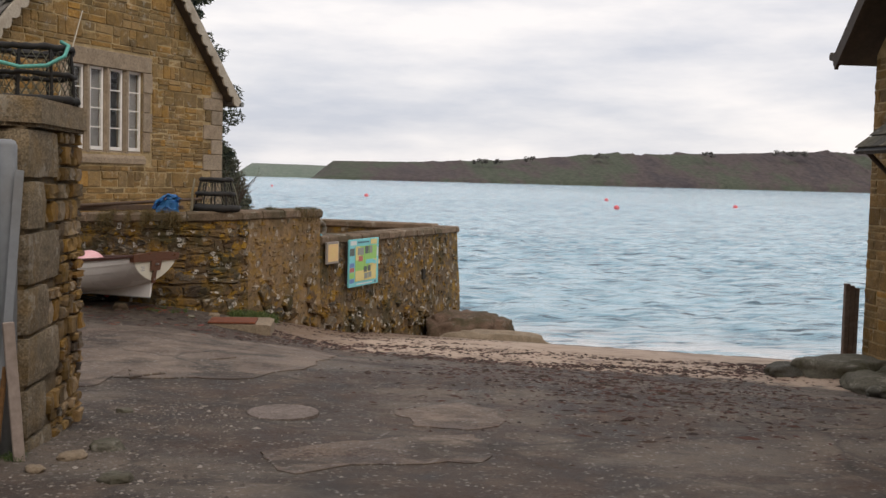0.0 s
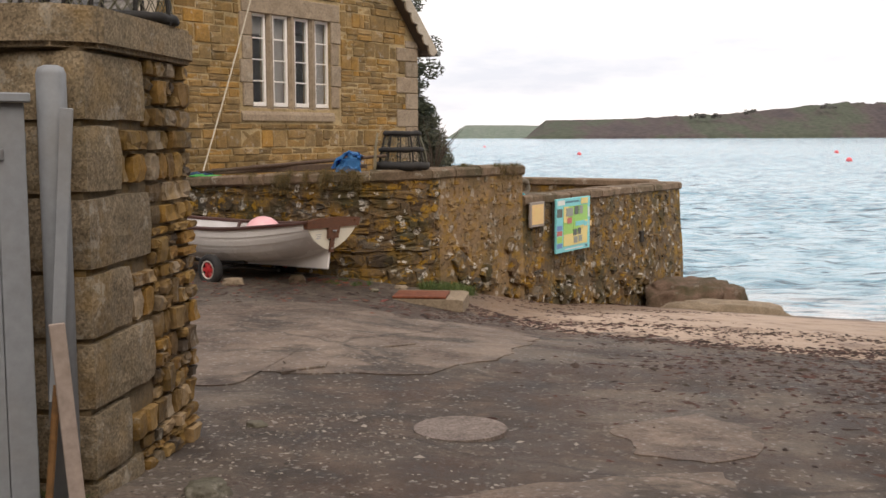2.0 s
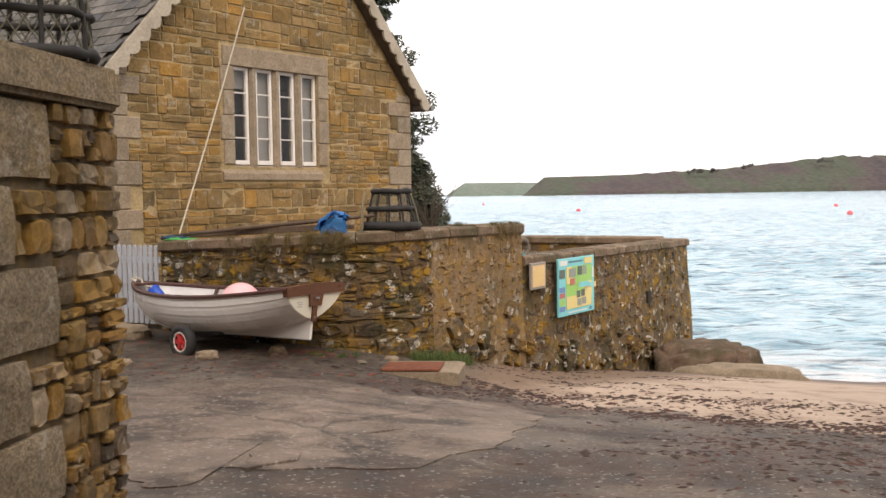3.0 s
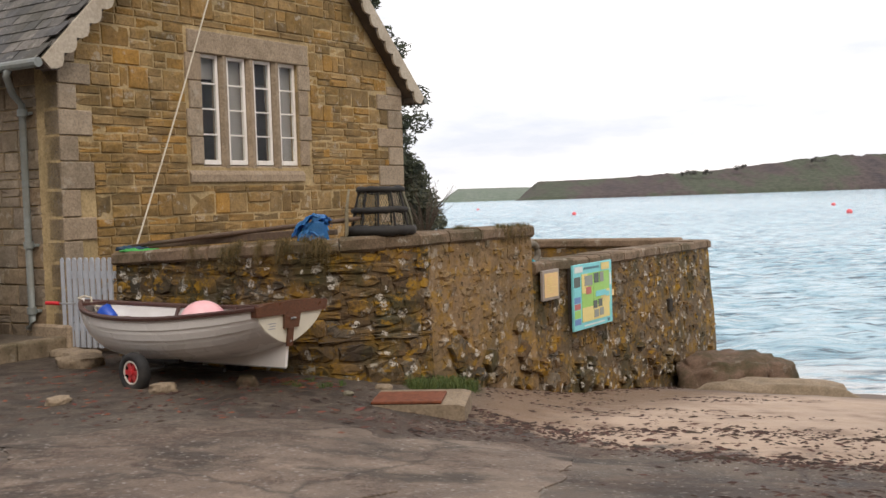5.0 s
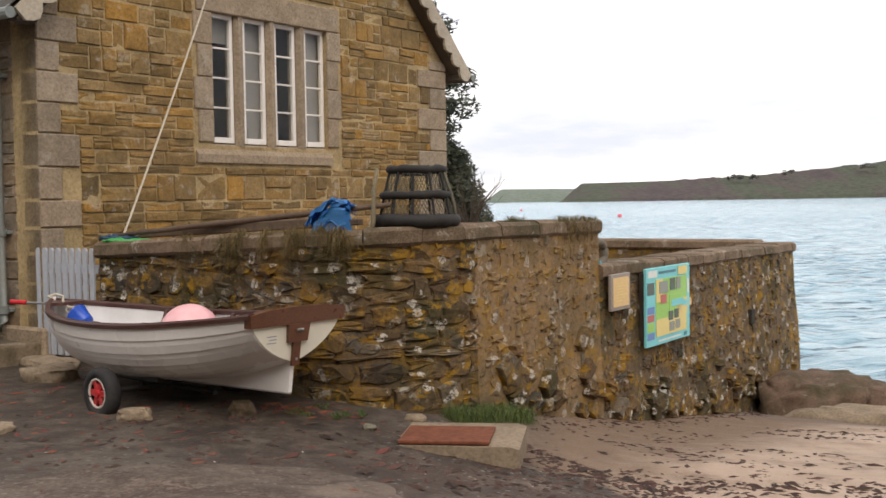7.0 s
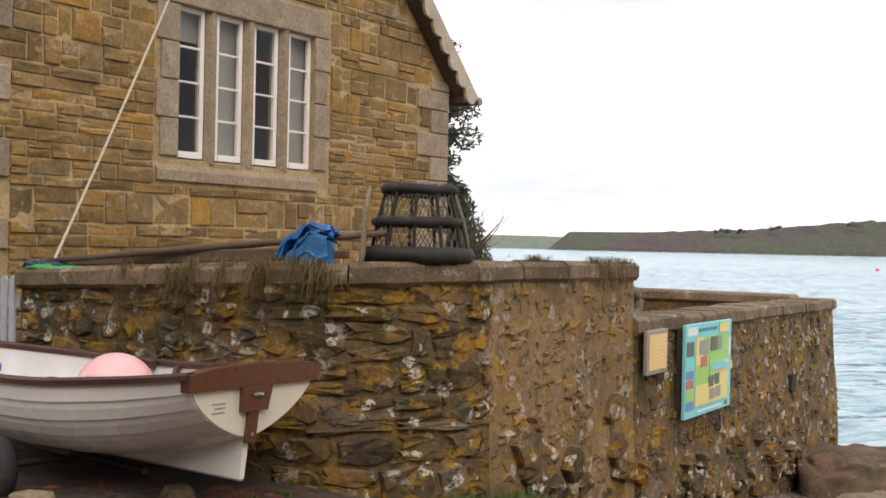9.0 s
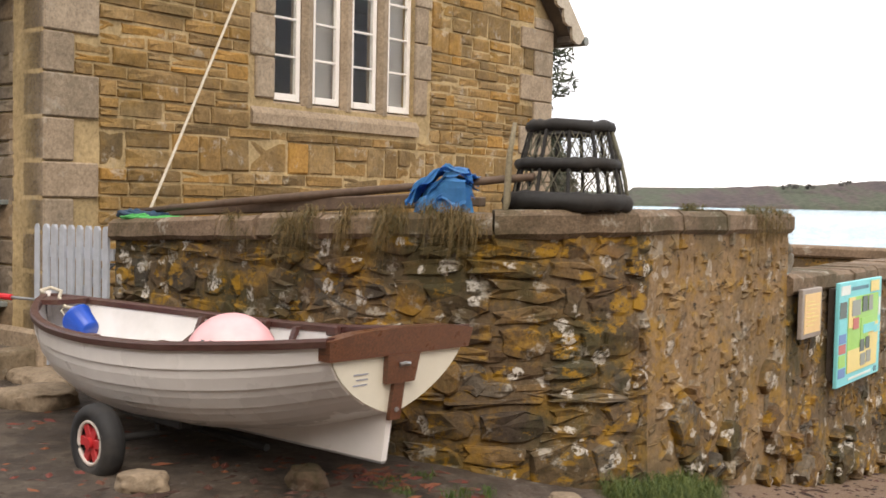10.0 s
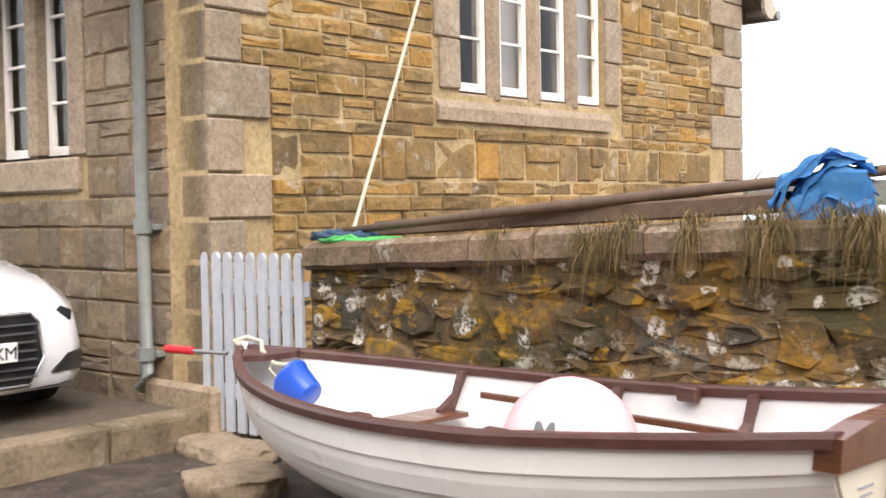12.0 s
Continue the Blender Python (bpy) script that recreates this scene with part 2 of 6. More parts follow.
M_WHITE = paint("white_paint", (0.8, 0.78, 0.75), 0.4, 0.03, 20, dirty=0.12)

# ---- ground ----
def ground_z(x, y):
    """Height of the slip and beach: tarmac falling to the sea, flatter by the house."""
    e = 0.35 * x + 0.94 * y
    z = curve_at(e, [(-60, 2.0), (0, -0.08), (9.0, -0.64), (11.4, -0.72), (12.8, -0.86), (13.8, -1.0), (16.1, -1.12), (17.4, -1.27), (20.6, -1.68), (24.2, -2.2), (40, -3.6), (200, -6)])
    flat = curve_at(e, [(-60, 2.0), (0, -0.08), (9.0, -0.62), (16, -0.6), (40, -0.6)])
    w = smoothstep(0, 1, (0.9 - x) / 3.5) * (1 - smoothstep(34, 44, y))
    return z + (flat - z) * w


def axis_steps(spans):
    out = []
    for a, b, n in spans:
        out += list(np.linspace(a, b, n, endpoint=False))
    return out + [spans[-1][1]]


def grid_mesh(name, xs, ys, height):
    nx = len(xs)
    verts = [(x, y, height(x, y)) for y in ys for x in xs]
    faces = [(j * nx + i, j * nx + i + 1, (j + 1) * nx + i + 1, (j + 1) * nx + i) for j in range(len(ys) - 1) for i in range(nx - 1)]
    me = bpy.data.meshes.new(name)
    me.from_pydata(verts, [], faces)
    for p in me.polygons:
        p.use_smooth = True
    return me


def rough_ground(x, y):
    z = ground_z(x, y)
    if -14 < x < 14 and -4 < y < 30:
        p = Vector((x, y, 0))
        z += 0.010 * noise.noise(p * 3.1) + 0.02 * noise.noise(p * 0.9) + 0.006 * noise.noise(p * 9)
    return z


QUAY_LINE = -7.55  # how far the damp reaches, across the quay's run


def ground_material(name="slip_and_sand", concrete=0.0):
    m, t, b = mat_new(name)
    co = world_co(t)
    xyz = t.nodes.new("ShaderNodeSeparateXYZ")
    t.links.new(co, xyz.inputs["Vector"])
    fine = noise_at(t, co, 55, 8, 0.75)
    grit = nd(t, "ShaderNodeTexVoronoi", Scale=42.0)
    t.links.new(co, grit.inputs["Vector"])
    mid = noise_at(t, co, 2.4, 8, 0.65)
    wide = noise_at(t, co, 0.55, 6, 0.6)
    tar = ramp(t, mid, [(0.32, (0.026, 0.018, 0.013)), (0.5, (0.068, 0.047, 0.034)), (0.68, (0.142, 0.1, 0.074))])
    conc = ramp(t, mid, [(0.3, (0.1, 0.08, 0.062)), (0.7, (0.205, 0.165, 0.13))])
    base = mix(t, ramp(t, wide, [(0.46, (0, 0, 0)), (0.56, (0.75, 0.75, 0.75))]), tar, conc)
    if concrete:
        base = mix(t, concrete, base, ramp(t, mid, [(0.3, (0.145, 0.106, 0.08)), (0.5, (0.245, 0.185, 0.143)), (0.7, (0.34, 0.262, 0.205))]))
    base = mix(t, 0.7, base, ramp(t, fine, [(0.3, (0.5, 0.48, 0.46)), (0.5, (0.95, 0.95, 0.95)), (0.72, (1.5, 1.47, 1.42))]), "MULTIPLY")
    dirt = ramp(t, noise_at(t, world_co(t, (0.8, 1.1, 1)), 1.3, 10, 0.72), [(0.5, (0, 0, 0)), (0.62, (0.8, 0.8, 0.8))])
    base = mix(t, dirt, base, (0.03, 0.022, 0.016))
    warped = nd(t, "ShaderNodeTexVoronoi", Scale=0.5)
    warped.feature = "DISTANCE_TO_EDGE"
    bend_ = t.nodes.new("ShaderNodeMix")
    bend_.data_type = "VECTOR"
    bend_.inputs["Factor"].default_value = 0.35
    nz = nd(t, "ShaderNodeTexNoise", Scale=1.6, Detail=6.0)
    t.links.new(co, nz.inputs["Vector"])
    t.links.new(co, bend_.inputs["A"])
    t.links.new(nz.outputs["Color"], bend_.inputs["B"])
    t.links.new(bend_.outputs["Result"], warped.inputs["Vector"])
    cracks = ramp(t, warped.outputs["Distance"], [(0.0, (0.6, 0.6, 0.6)), (0.014, (0, 0, 0))])
    base = mix(t, cracks, base, (0.02, 0.016, 0.012))
    chips = ramp(t, grit.outputs["Color"], [(0.8, (0, 0, 0)), (0.9, (0.6, 0.6, 0.6))])
    base = mix(t, chips, base, (0.34, 0.31, 0.28))
    litter = ramp(t, noise_at(t, world_co(t, (0.7, 1.0, 1)), 0.9, 10, 0.74), [(0.49, (0, 0, 0)), (0.6, (0.85, 0.85, 0.85))])
    bits = ramp(t, noise_at(t, co, 26, 6, 0.75), [(0.42, (0, 0, 0)), (0.54, (1, 1, 1))])
    base = mix(t, mix(t, 1.0, litter, bits, "MULTIPLY"), base, ramp(t, fine, [(0.35, (0.03, 0.014, 0.009)), (0.65, (0.085, 0.045, 0.028))]))
    # damp dark earth in the corner by the boat, its shade painted in too
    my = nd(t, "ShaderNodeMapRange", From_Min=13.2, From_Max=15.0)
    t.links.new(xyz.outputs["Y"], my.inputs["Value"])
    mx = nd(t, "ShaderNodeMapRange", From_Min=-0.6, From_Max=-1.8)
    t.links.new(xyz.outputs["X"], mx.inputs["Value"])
    mud_and_shade = mix(t, 1.0, my.outputs["Result"], mx.outputs["Result"], "MULTIPLY")
    mud_and_shade = mix(t, 1.0, mud_and_shade, ramp(t, noise_at(t, co, 1.8, 8, 0.7), [(0.32, (0.25, 0.25, 0.25)), (0.55, (0.95, 0.95, 0.95))]), "MULTIPLY")
    shaded_earth = ramp(t, noise_at(t, co, 4.5, 9, 0.72), [(0.36, (0.015, 0.01, 0.007)), (0.5, (0.043, 0.03, 0.02)), (0.62, (0.095, 0.074, 0.053))])
    shaded_earth = mix(t, 0.8, shaded_earth, ramp(t, fine, [(0.3, (0.45, 0.43, 0.4)), (0.5, (0.95, 0.95, 0.95)), (0.7, (1.6, 1.55, 1.5))]), "MULTIPLY")
    base = mix(t, mud_and_shade, base, shaded_earth)
    # sand below the tide line
    edge = nd(t, "ShaderNodeMath")
    edge.operation = "MULTIPLY_ADD"
    t.links.new(mid, edge.inputs[0])
    edge.inputs[1].default_value = 2.6
    lean = nd(t, "ShaderNodeMath")
    lean.operation = "MULTIPLY_ADD"
    t.links.new(xyz.outputs["X"], lean.inputs[0])
    lean.inputs[1].default_value = 0.45
    t.links.new(xyz.outputs["Y"], lean.inputs[2])
    t.links.new(lean.outputs[0], edge.inputs[2])
    sy_ = nd(t, "ShaderNodeMapRange", From_Min=16.75, From_Max=17.2)
    t.links.new(edge.outputs[0], sy_.inputs["Value"])
    sx_ = nd(t, "ShaderNodeMapRange", From_Min=-0.7, From_Max=0.0)
    t.links.new(xyz.outputs["X"], sx_.inputs["Value"])
    both = nd(t, "ShaderNodeMath")
    both.operation = "MULTIPLY"
    t.links.new(sy_.outputs["Result"], both.inputs[0])
    t.links.new(sx_.outputs["Result"], both.inputs[1])
    sandc = ramp(t, noise_at(t, co, 1.6, 8, 0.7), [(0.34, (0.24, 0.165, 0.118)), (0.46, (0.42, 0.31, 0.23)), (0.7, (0.52, 0.395, 0.3))])
    sandc = mix(t, 0.5, sandc, ramp(t, fine, [(0.3, (0.75, 0.74, 0.72)), (0.7, (1.2, 1.2, 1.2))]), "MULTIPLY")
    # damp brown sand along the foot of the quay
    off = nd(t, "ShaderNodeVectorMath")
    off.operation = "DOT_PRODUCT"
    t.links.new(co, off.inputs[0])
    off.inputs[1].default_value = (0.895, -0.446, 0.0)
    off2 = nd(t, "ShaderNodeMath")
    off2.operation = "MULTIPLY_ADD"
    t.links.new(noise_at(t, co, 1.1, 8, 0.7), off2.inputs[0])
    off2.inputs[1].default_value = 2.4
    t.links.new(off.outputs["Value"], off2.inputs[2])
    damp = nd(t, "ShaderNodeMapRange", From_Min=QUAY_LINE + 2.6, From_Max=QUAY_LINE + 1.5)
    t.links.new(off2.outputs[0], damp.inputs["Value"])
    sandc = mix(t, damp.outputs["Result"], sandc, ramp(t, fine, [(0.3, (0.12, 0.075, 0.045)), (0.7, (0.25, 0.165, 0.105))]))
    base = mix(t, both.outputs[0], base, sandc)
    # wet by the water
    e2 = nd(t, "ShaderNodeMath")
    e2.operation = "MULTIPLY_ADD"
    t.links.new(xyz.outputs["X"], e2.inputs[0])
    e2.inputs[1].default_value = 0.37
    t.links.new(xyz.outputs["Y"], e2.inputs[2])
    wet = nd(t, "ShaderNodeMapRange", From_Min=22.6, From_Max=24.2)
    t.links.new(e2.outputs[0], wet.inputs["Value"])
    base = mix(t, wet.outputs["Result"], base, (0.16, 0.12, 0.095))
    t.links.new(base, b.inputs["Base Color"])
    r = nd(t, "ShaderNodeMapRange", From_Min=0.3, From_Max=0.7, To_Min=0.62, To_Max=0.92)
    t.links.new(mid, r.inputs["Value"])
    t.links.new(r.outputs["Result"], b.inputs["Roughness"])
    bump(t, b, mid, 0.5, 0.03)
    bump(t, b, fine, 0.7, 0.012)
    return m


gx = axis_steps([(-3000, -200, 6), (-200, -20, 12), (-20, -8, 12), (-8, 9, 170), (9, 20, 16), (20, 200, 12), (200, 3000, 6)])
gy = axis_steps([(-600, -40, 6), (-40, -4, 9), (-4, 3, 20), (3, 22, 210), (22, 32, 40), (32, 200, 10), (200, 3000, 6)])
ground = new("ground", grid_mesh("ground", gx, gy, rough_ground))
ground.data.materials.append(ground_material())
tagged(ground, "worn grey-brown tarmac slip running down to pale sand", "ground", kind="structure")


# ---- sea ----
def wave(x, y):
    if y > 400:
        return -2.2
    p = Vector((x * 0.4, y * 0.4, 3.0))
    k = smoothstep(22, 34, y + 0.37 * x)
    return -2.2 + k * (0.14 * noise.noise(p) + 0.15 * (0.35 - abs(noise.noise(p * 2.1))) + 0.12 * (0.3 - abs(noise.noise(p * 4.7))))


def sea_material():
    m, t, b = mat_new("sea_water")
    co = world_co(t, (1.2, 1.0, 1.0))
    n1 = noise_at(t, world_co(t, (0.7, 2.0, 1.0)), 0.9, 6, 0.62)
    n2 = noise_at(t, co, 2.6, 5, 0.6)
    n3 = noise_at(t, world_co(t, (0.05, 0.16, 1.0)), 1.0, 6, 0.65)
    n0 = noise_at(t, world_co(t, (0.7, 1.6, 1.0)), 0.16, 8, 0.7)
    # pale sky reflection and darker wave faces are painted into the water colour
    c = mix(t, 0.3, ramp(t, n1, [(0.36, (0.06, 0.19, 0.27)), (0.48, (0.34, 0.55, 0.66)), (0.6, (0.58, 0.74, 0.82))]), ramp(t, n0, [(0.42, (0.1, 0.28, 0.38)), (0.54, (0.48, 0.68, 0.78))]))
    streak = noise_at(t, world_co(t, (0.55, 2.5, 1.0)), 1.0, 6, 0.66)
    # dark wave fronts, then bright sparkle, both as painted streaks
    c = mix(t, ramp(t, streak, [(0.39, (0.95, 0.95, 0.95)), (0.44, (0, 0, 0))]), c, (0.015, 0.07, 0.11))
    c = mix(t, ramp(t, streak, [(0.56, (0, 0, 0)), (0.62, (0.65, 0.65, 0.65))]), c, (0.7, 0.8, 0.84))
    foam = ramp(t, n3, [(0.70, (0, 0, 0)), (0.76, (0.5, 0.5, 0.5))])
    # broken foam along the shore
    xyz = t.nodes.new("ShaderNodeSeparateXYZ")
    t.links.new(world_co(t), xyz.inputs["Vector"])
    e = nd(t, "ShaderNodeMath")
    e.operation = "MULTIPLY_ADD"
    t.links.new(xyz.outputs["X"], e.inputs[0])
    e.inputs[1].default_value = 0.37
    t.links.new(xyz.outputs["Y"], e.inputs[2])
    near = nd(t, "ShaderNodeMapRange", From_Min=30.0, From_Max=26.0)
    t.links.new(e.outputs[0], near.inputs["Value"])
    lace = ramp(t, noise_at(t, world_co(t, (0.5, 1.3, 1)), 1.5, 8, 0.7), [(0.42, (0, 0, 0)), (0.53, (1, 1, 1))])
    shore = mix(t, 1.0, near.outputs["Result"], lace, "MULTIPLY")
    c2 = mix(t, foam, c, (0.75, 0.78, 0.8))
    c2 = mix(t, shore, c2, (0.8, 0.82, 0.83))
    t.links.new(c2, b.inputs["Base Color"])
    b.inputs["Roughness"].default_value = 0.12
    b.inputs["IOR"].default_value = 1.33
    b.inputs["Specular IOR Level"].default_value = 0.35
    bump(t, b, n0, 0.4, 1.0)
    bump(t, b, streak, 0.5, 0.6)
    bump(t, b, n1, 0.5, 0.7)
    bump(t, b, n2, 0.45, 0.14)
    return m


sx = axis_steps([(-4500, -300, 8), (-300, -25, 24), (-25, 60, 240), (60, 300, 24), (300, 4500, 8)])
sy = axis_steps([(21, 70, 200), (70, 200, 150), (200, 400, 70), (400, 4500, 12)])
sea = new("sea", grid_mesh("sea", sx, sy, wave))
sea.data.materials.append(sea_material())
tagged(sea, "choppy blue-grey sea with pale foam at the shore", "sea", kind="structure")


# ---- far shore ----
def hill(name, label, y0, x0, x1, profile, depth, n, colours, rough_h, scale, trees=0.0):
    m, t, b = mat_new(name + "_cover")
    co = world_co(t)
    f1 = noise_at(t, world_co(t, (1.0, 0.3, 1.0)), 0.013, 8, 0.66)
    f2 = noise_at(t, co, 0.16, 6, 0.7)
    # the given colours already hold the distance haze
    c = ramp(t, f1, [(0.36, colours[0]), (0.47, colours[1]), (0.56, colours[2])])
    c = mix(t, 0.6, c, ramp(t, f2, [(0.3, (0.5, 0.5, 0.52)), (0.7, (1.45, 1.42, 1.35))]), "MULTIPLY")
    t.links.new(c, b.inputs["Base Color"])
    b.inputs["Roughness"].default_value = 1.0
    b.inputs["Specular IOR Level"].default_value = 0.1
    xs = np.linspace(x0, x1, n)
    rows = [0.0, 0.02, 0.08, 0.2, 0.35, 0.5, 0.65, 0.8, 0.92, 1.0, 1.4]

    def crowns(x, v):
        if not trees or v < 0.3:
            return 0.0
        some = smoothstep(-0.05, 0.25, noise.noise(Vector((x * 0.011, 4.0, v))))
        k = curve_at(x, [(40, 0.0), (70, 0.5), (170, 0.9), (320, 1.2), (480, 1.7)])
        return trees * k * (0.3 + 0.7 * some) * (abs(noise.noise(Vector((x * 0.055, v * 9, 7.0)))) + 0.5 * abs(noise.noise(Vector((x * 0.15, v * 9, 7.0)))))

    def z(x, v):
        top = curve_at(x, profile)
        rise = min(1.0, 0.06 + 0.94 * min(1, v) ** 0.8) if v > 0 else -0.1
        p = Vector((x * scale, v * 6, 2.0))
        return -2.6 + (top + 2.6) * rise + rough_h * curve_at(x, [(-60, 0.15), (150, 0.3), (330, 1.0)]) * (noise.noise(p) + 0.7 * noise.noise(p * 2.3)) * min(1, v * 3) + crowns(x, v)
    ob = new(name, grid_mesh(name, list(xs), [y0 + depth * v for v in rows], lambda x, y: z(x, (y - y0) / depth)))
    ob.data.materials.append(m)
    return tagged(ob, label, "hill", kind="structure")


# cover colours lightened and blued to paint in the air's haze
hill("wooded_hill", "dull brown and green wooded headland across the water, haze in its colours", 1200, -44, 1500,
     [(-44, -2.6), (-36, 6), (-19, 20), (73, 21), (166, 24), (229, 29), (311, 36), (388, 37), (498, 43), (700, 48), (1500, 60)], 160, 1400,
     [(0.066, 0.058, 0.062), (0.09, 0.074, 0.072), (0.078, 0.088, 0.066)], 0.9, 0.12, 4.5)
hill("far_hill", "green hill far across the water, paled by painted haze", 1500, -160, 120,
     [(-160, -2.6), (-156, 6), (-140, 17), (-60, 16.5), (0, 15), (120, 15)], 120, 160,
     [(0.13, 0.16, 0.14), (0.15, 0.185, 0.15), (0.17, 0.2, 0.17)], 0.6, 0.05)

# ---- stones ----
def stone_form(name, rng, corners, rounding, jitter, material):
    """A rough stone one metre wide, deep and high, its face towards -y; 30 to 50 triangles."""
    n = corners
    ring = []
    for i in range(n):
        a = 2 * math.pi * i / n
        ca, sa = math.cos(a), math.sin(a)
        k = 0.5 / max(abs(ca), abs(sa)) * (1 - (rounding * rng.uniform(0.2, 1.0) if i % 2 else 0))
        k *= 1 + rng.uniform(-jitter, jitter * 0.5)
        ring.append((ca * k, sa * k))
    verts = [(x, 0.5, z) for x, z in ring]
    verts += [(x, -0.3 - rng.uniform(0, 0.1), z) for x, z in ring]
    verts += [(x * 0.93 + rng.uniform(-jitter, jitter) * 0.2, -0.46 - rng.uniform(-0.12, 0.08), z * 0.88 + rng.uniform(-jitter, jitter) * 0.2) for x, z in ring]
    verts.append((rng.uniform(-0.2, 0.2), -0.48 + rng.uniform(-0.08, 0.08), rng.uniform(-0.2, 0.2)))
    faces = []
    for k in range(2):
        for i in range(n):
            j = (i + 1) % n
            faces.append((k * n + i, k * n + j, (k + 1) * n + j, (k + 1) * n + i))
    for i in range(n):
        faces.append((2 * n + i, 2 * n + (i + 1) % n, 3 * n))
    me = bpy.data.meshes.new(name)
    me.from_pydata(verts, [], [f[::-1] for f in faces])
    bm = bmesh.new()
    bm.from_mesh(me)
    bmesh.ops.recalc_face_normals(bm, faces=bm.faces)
    bm.to_mesh(me)
    bm.free()
    me.materials.append(material)
    return me


def lay_stones(name, places, forms, parent, rest_material, near, rng, rest_label=""):
    """Each place is (matrix, near); up to 300 near ones become objects on shared meshes, the others one joined mesh."""
    singles, rest = [], []
    for m, close in places:
        (singles if close and len(singles) < near else rest).append(m)
    for m in singles:
        ob = new(name, rng.choice(forms))
        ob.parent = parent
        ob.matrix_local = m
    if rest:
        verts, faces = [], []
        for m in rest:
            me = rng.choice(forms)
            at = len(verts)
            verts += [tuple(m @ v.co) for v in me.vertices]
            faces += [tuple(at + i for i in p.vertices) for p in me.polygons]
        me = bpy.data.meshes.new("stonework")
        me.from_pydata(verts, [], faces)
        me.materials.append(rest_material)
        ob = new("stonework", me)
        ob.parent = parent
        tagged(ob, rest_label, kind="stuff")


def courses(x0, x1, z0, z1, rng, heights, widths, split, joint, blocked, spans=None):
    """Random coursed rubble as (x, z, width, height); spans(za, zb) gives the runs free at a height, blocked(x, z) keeps stones off."""
    out = []
    z = z0
    while z < z1 - 0.04:
        h = rng.choice(heights) * rng.uniform(0.88, 1.12)
        if z + h > z1 - 0.05:
            h = z1 - z
        for xa, xb in (spans(z, z + h) if spans else [(x0, x1)]):
            x = xa
            while x < xb - 0.03:
                w = rng.uniform(*widths) * (1.0 if h > 0.14 else 1.25)
                b = x + w if x + w < xb - 0.1 else xb
                pieces = [(z, h)]
                if h > 0.15 and rng.random() < split:
                    k = rng.uniform(0.38, 0.62)
                    pieces = [(z, h * k), (z + h * k, h * (1 - k))]
                for zz, hh in pieces:
                    cx, cz = (x + b) / 2, zz + hh / 2
                    if not blocked(cx, cz):
                        out.append((cx, cz, b - x - joint, hh - joint))
                x = b
        z += h
    return out


def upright(cx, cz, w, h, proud, depth, tilt=0.0, y=0.0):
    return Matrix.Translation((cx, y - proud + depth / 2, cz)) @ Euler((0, tilt, 0)).to_matrix().to_4x4() @ Matrix.Diagonal((w, depth, h, 1))


rng = random.Random(11)
M_SLATE = stone("roof_slate", [(0.1, 0.095, 0.09), (0.14, 0.13, 0.12), (0.085, 0.085, 0.088), (0.17, 0.155, 0.14)], lichen=0.35, moss=0.3, relief=0.3)
M_BARGE = paint("weathered_cream_wood", (0.42, 0.36, 0.28), 0.7, 0.2, 25, dirty=0.6, relief=0.4)
M_DARKWOOD = paint("dark_eave_timber", (0.06, 0.045, 0.035), 0.7, 0.2, 25, dirty=0.3)
M_FRAME = paint("white_window_paint", (0.78, 0.74, 0.69), 0.45, 0.05, 20, dirty=0.15)
M_PIPE = paint("grey_green_iron_paint", (0.19, 0.21, 0.2), 0.5, 0.12, 20, dirty=0.35)
# near-black so the unlit room's dimness sits in the plaster colour
M_INSIDE = paint("plaster_painted_dim", (0.07, 0.06, 0.055), 0.9, 0.05, 8)
M_BLIND = paint("grey_blind", (0.26, 0.24, 0.23), 0.8, 0.05, 40)
M_GLASS, _t, _b = mat_new("window_glass")
_b.inputs["Base Color"].default_value = (0.9, 0.93, 0.93, 1)
_b.inputs["Roughness"].default_value = 0.03
_b.inputs["Transmission Weight"].default_value = 1.0
_b.inputs["IOR"].default_value = 1.22

HOUSE = pose(-5.552, 18.645, 0, 0, 0, 62.1)
GW, EAVE, APEX, MIDX = 7.32, 3.2, 6.87, 3.66
HALF = MIDX + 0.38  # half the roof's width at the eaves
house = tagged(empty("house", HOUSE), "sandstone house with granite quoins and a steep slate roof", "house")


def gable_line(s):
    return EAVE + (APEX - EAVE) * (1 - abs(s - MIDX) / MIDX)


# gable wall with its window opening, then the other walls
bm = bmesh.new()


def join_prism(bm, outline, lo, hi, axis):
    src = prism(outline, lo, hi, axis)
    me = bpy.data.meshes.new("tmp")
    src.to_mesh(me)
    src.free()
    bm.from_mesh(me)
    bpy.data.meshes.remove(me)


WL, WR, WB, WT = 2.445, 4.535, 1.75, 3.40
join_prism(bm, [(0, -1.0), (WL, -1.0), (WL, WB), (WL, WT), (WL, gable_line(WL)), (0, EAVE)], 0.02, 0.45, "y")
join_prism(bm, [(WR, -1.0), (GW, -1.0), (GW, EAVE), (WR, gable_line(WR)), (WR, WT), (WR, WB)], 0.02, 0.45, "y")
join_prism(bm, [(WL, -1.0), (WR, -1.0), (WR, WB), (WL, WB)], 0.02, 0.45, "y")
join_prism(bm, [(WL, WT), (WR, WT), (WR, gable_line(WR)), (MIDX, APEX), (WL, gable_line(WL))], 0.02, 0.45, "y")
bmesh.ops.remove_doubles(bm, verts=list(bm.verts), dist=0.0005)
gable_wall = part("gable_wall", bm, M_MORTAR, house, "warm sandstone rubble gable in pale mortar")
bm = bmesh.new()
SB, ST, S0, S1 = 1.27, 2.75, 1.66, 3.70
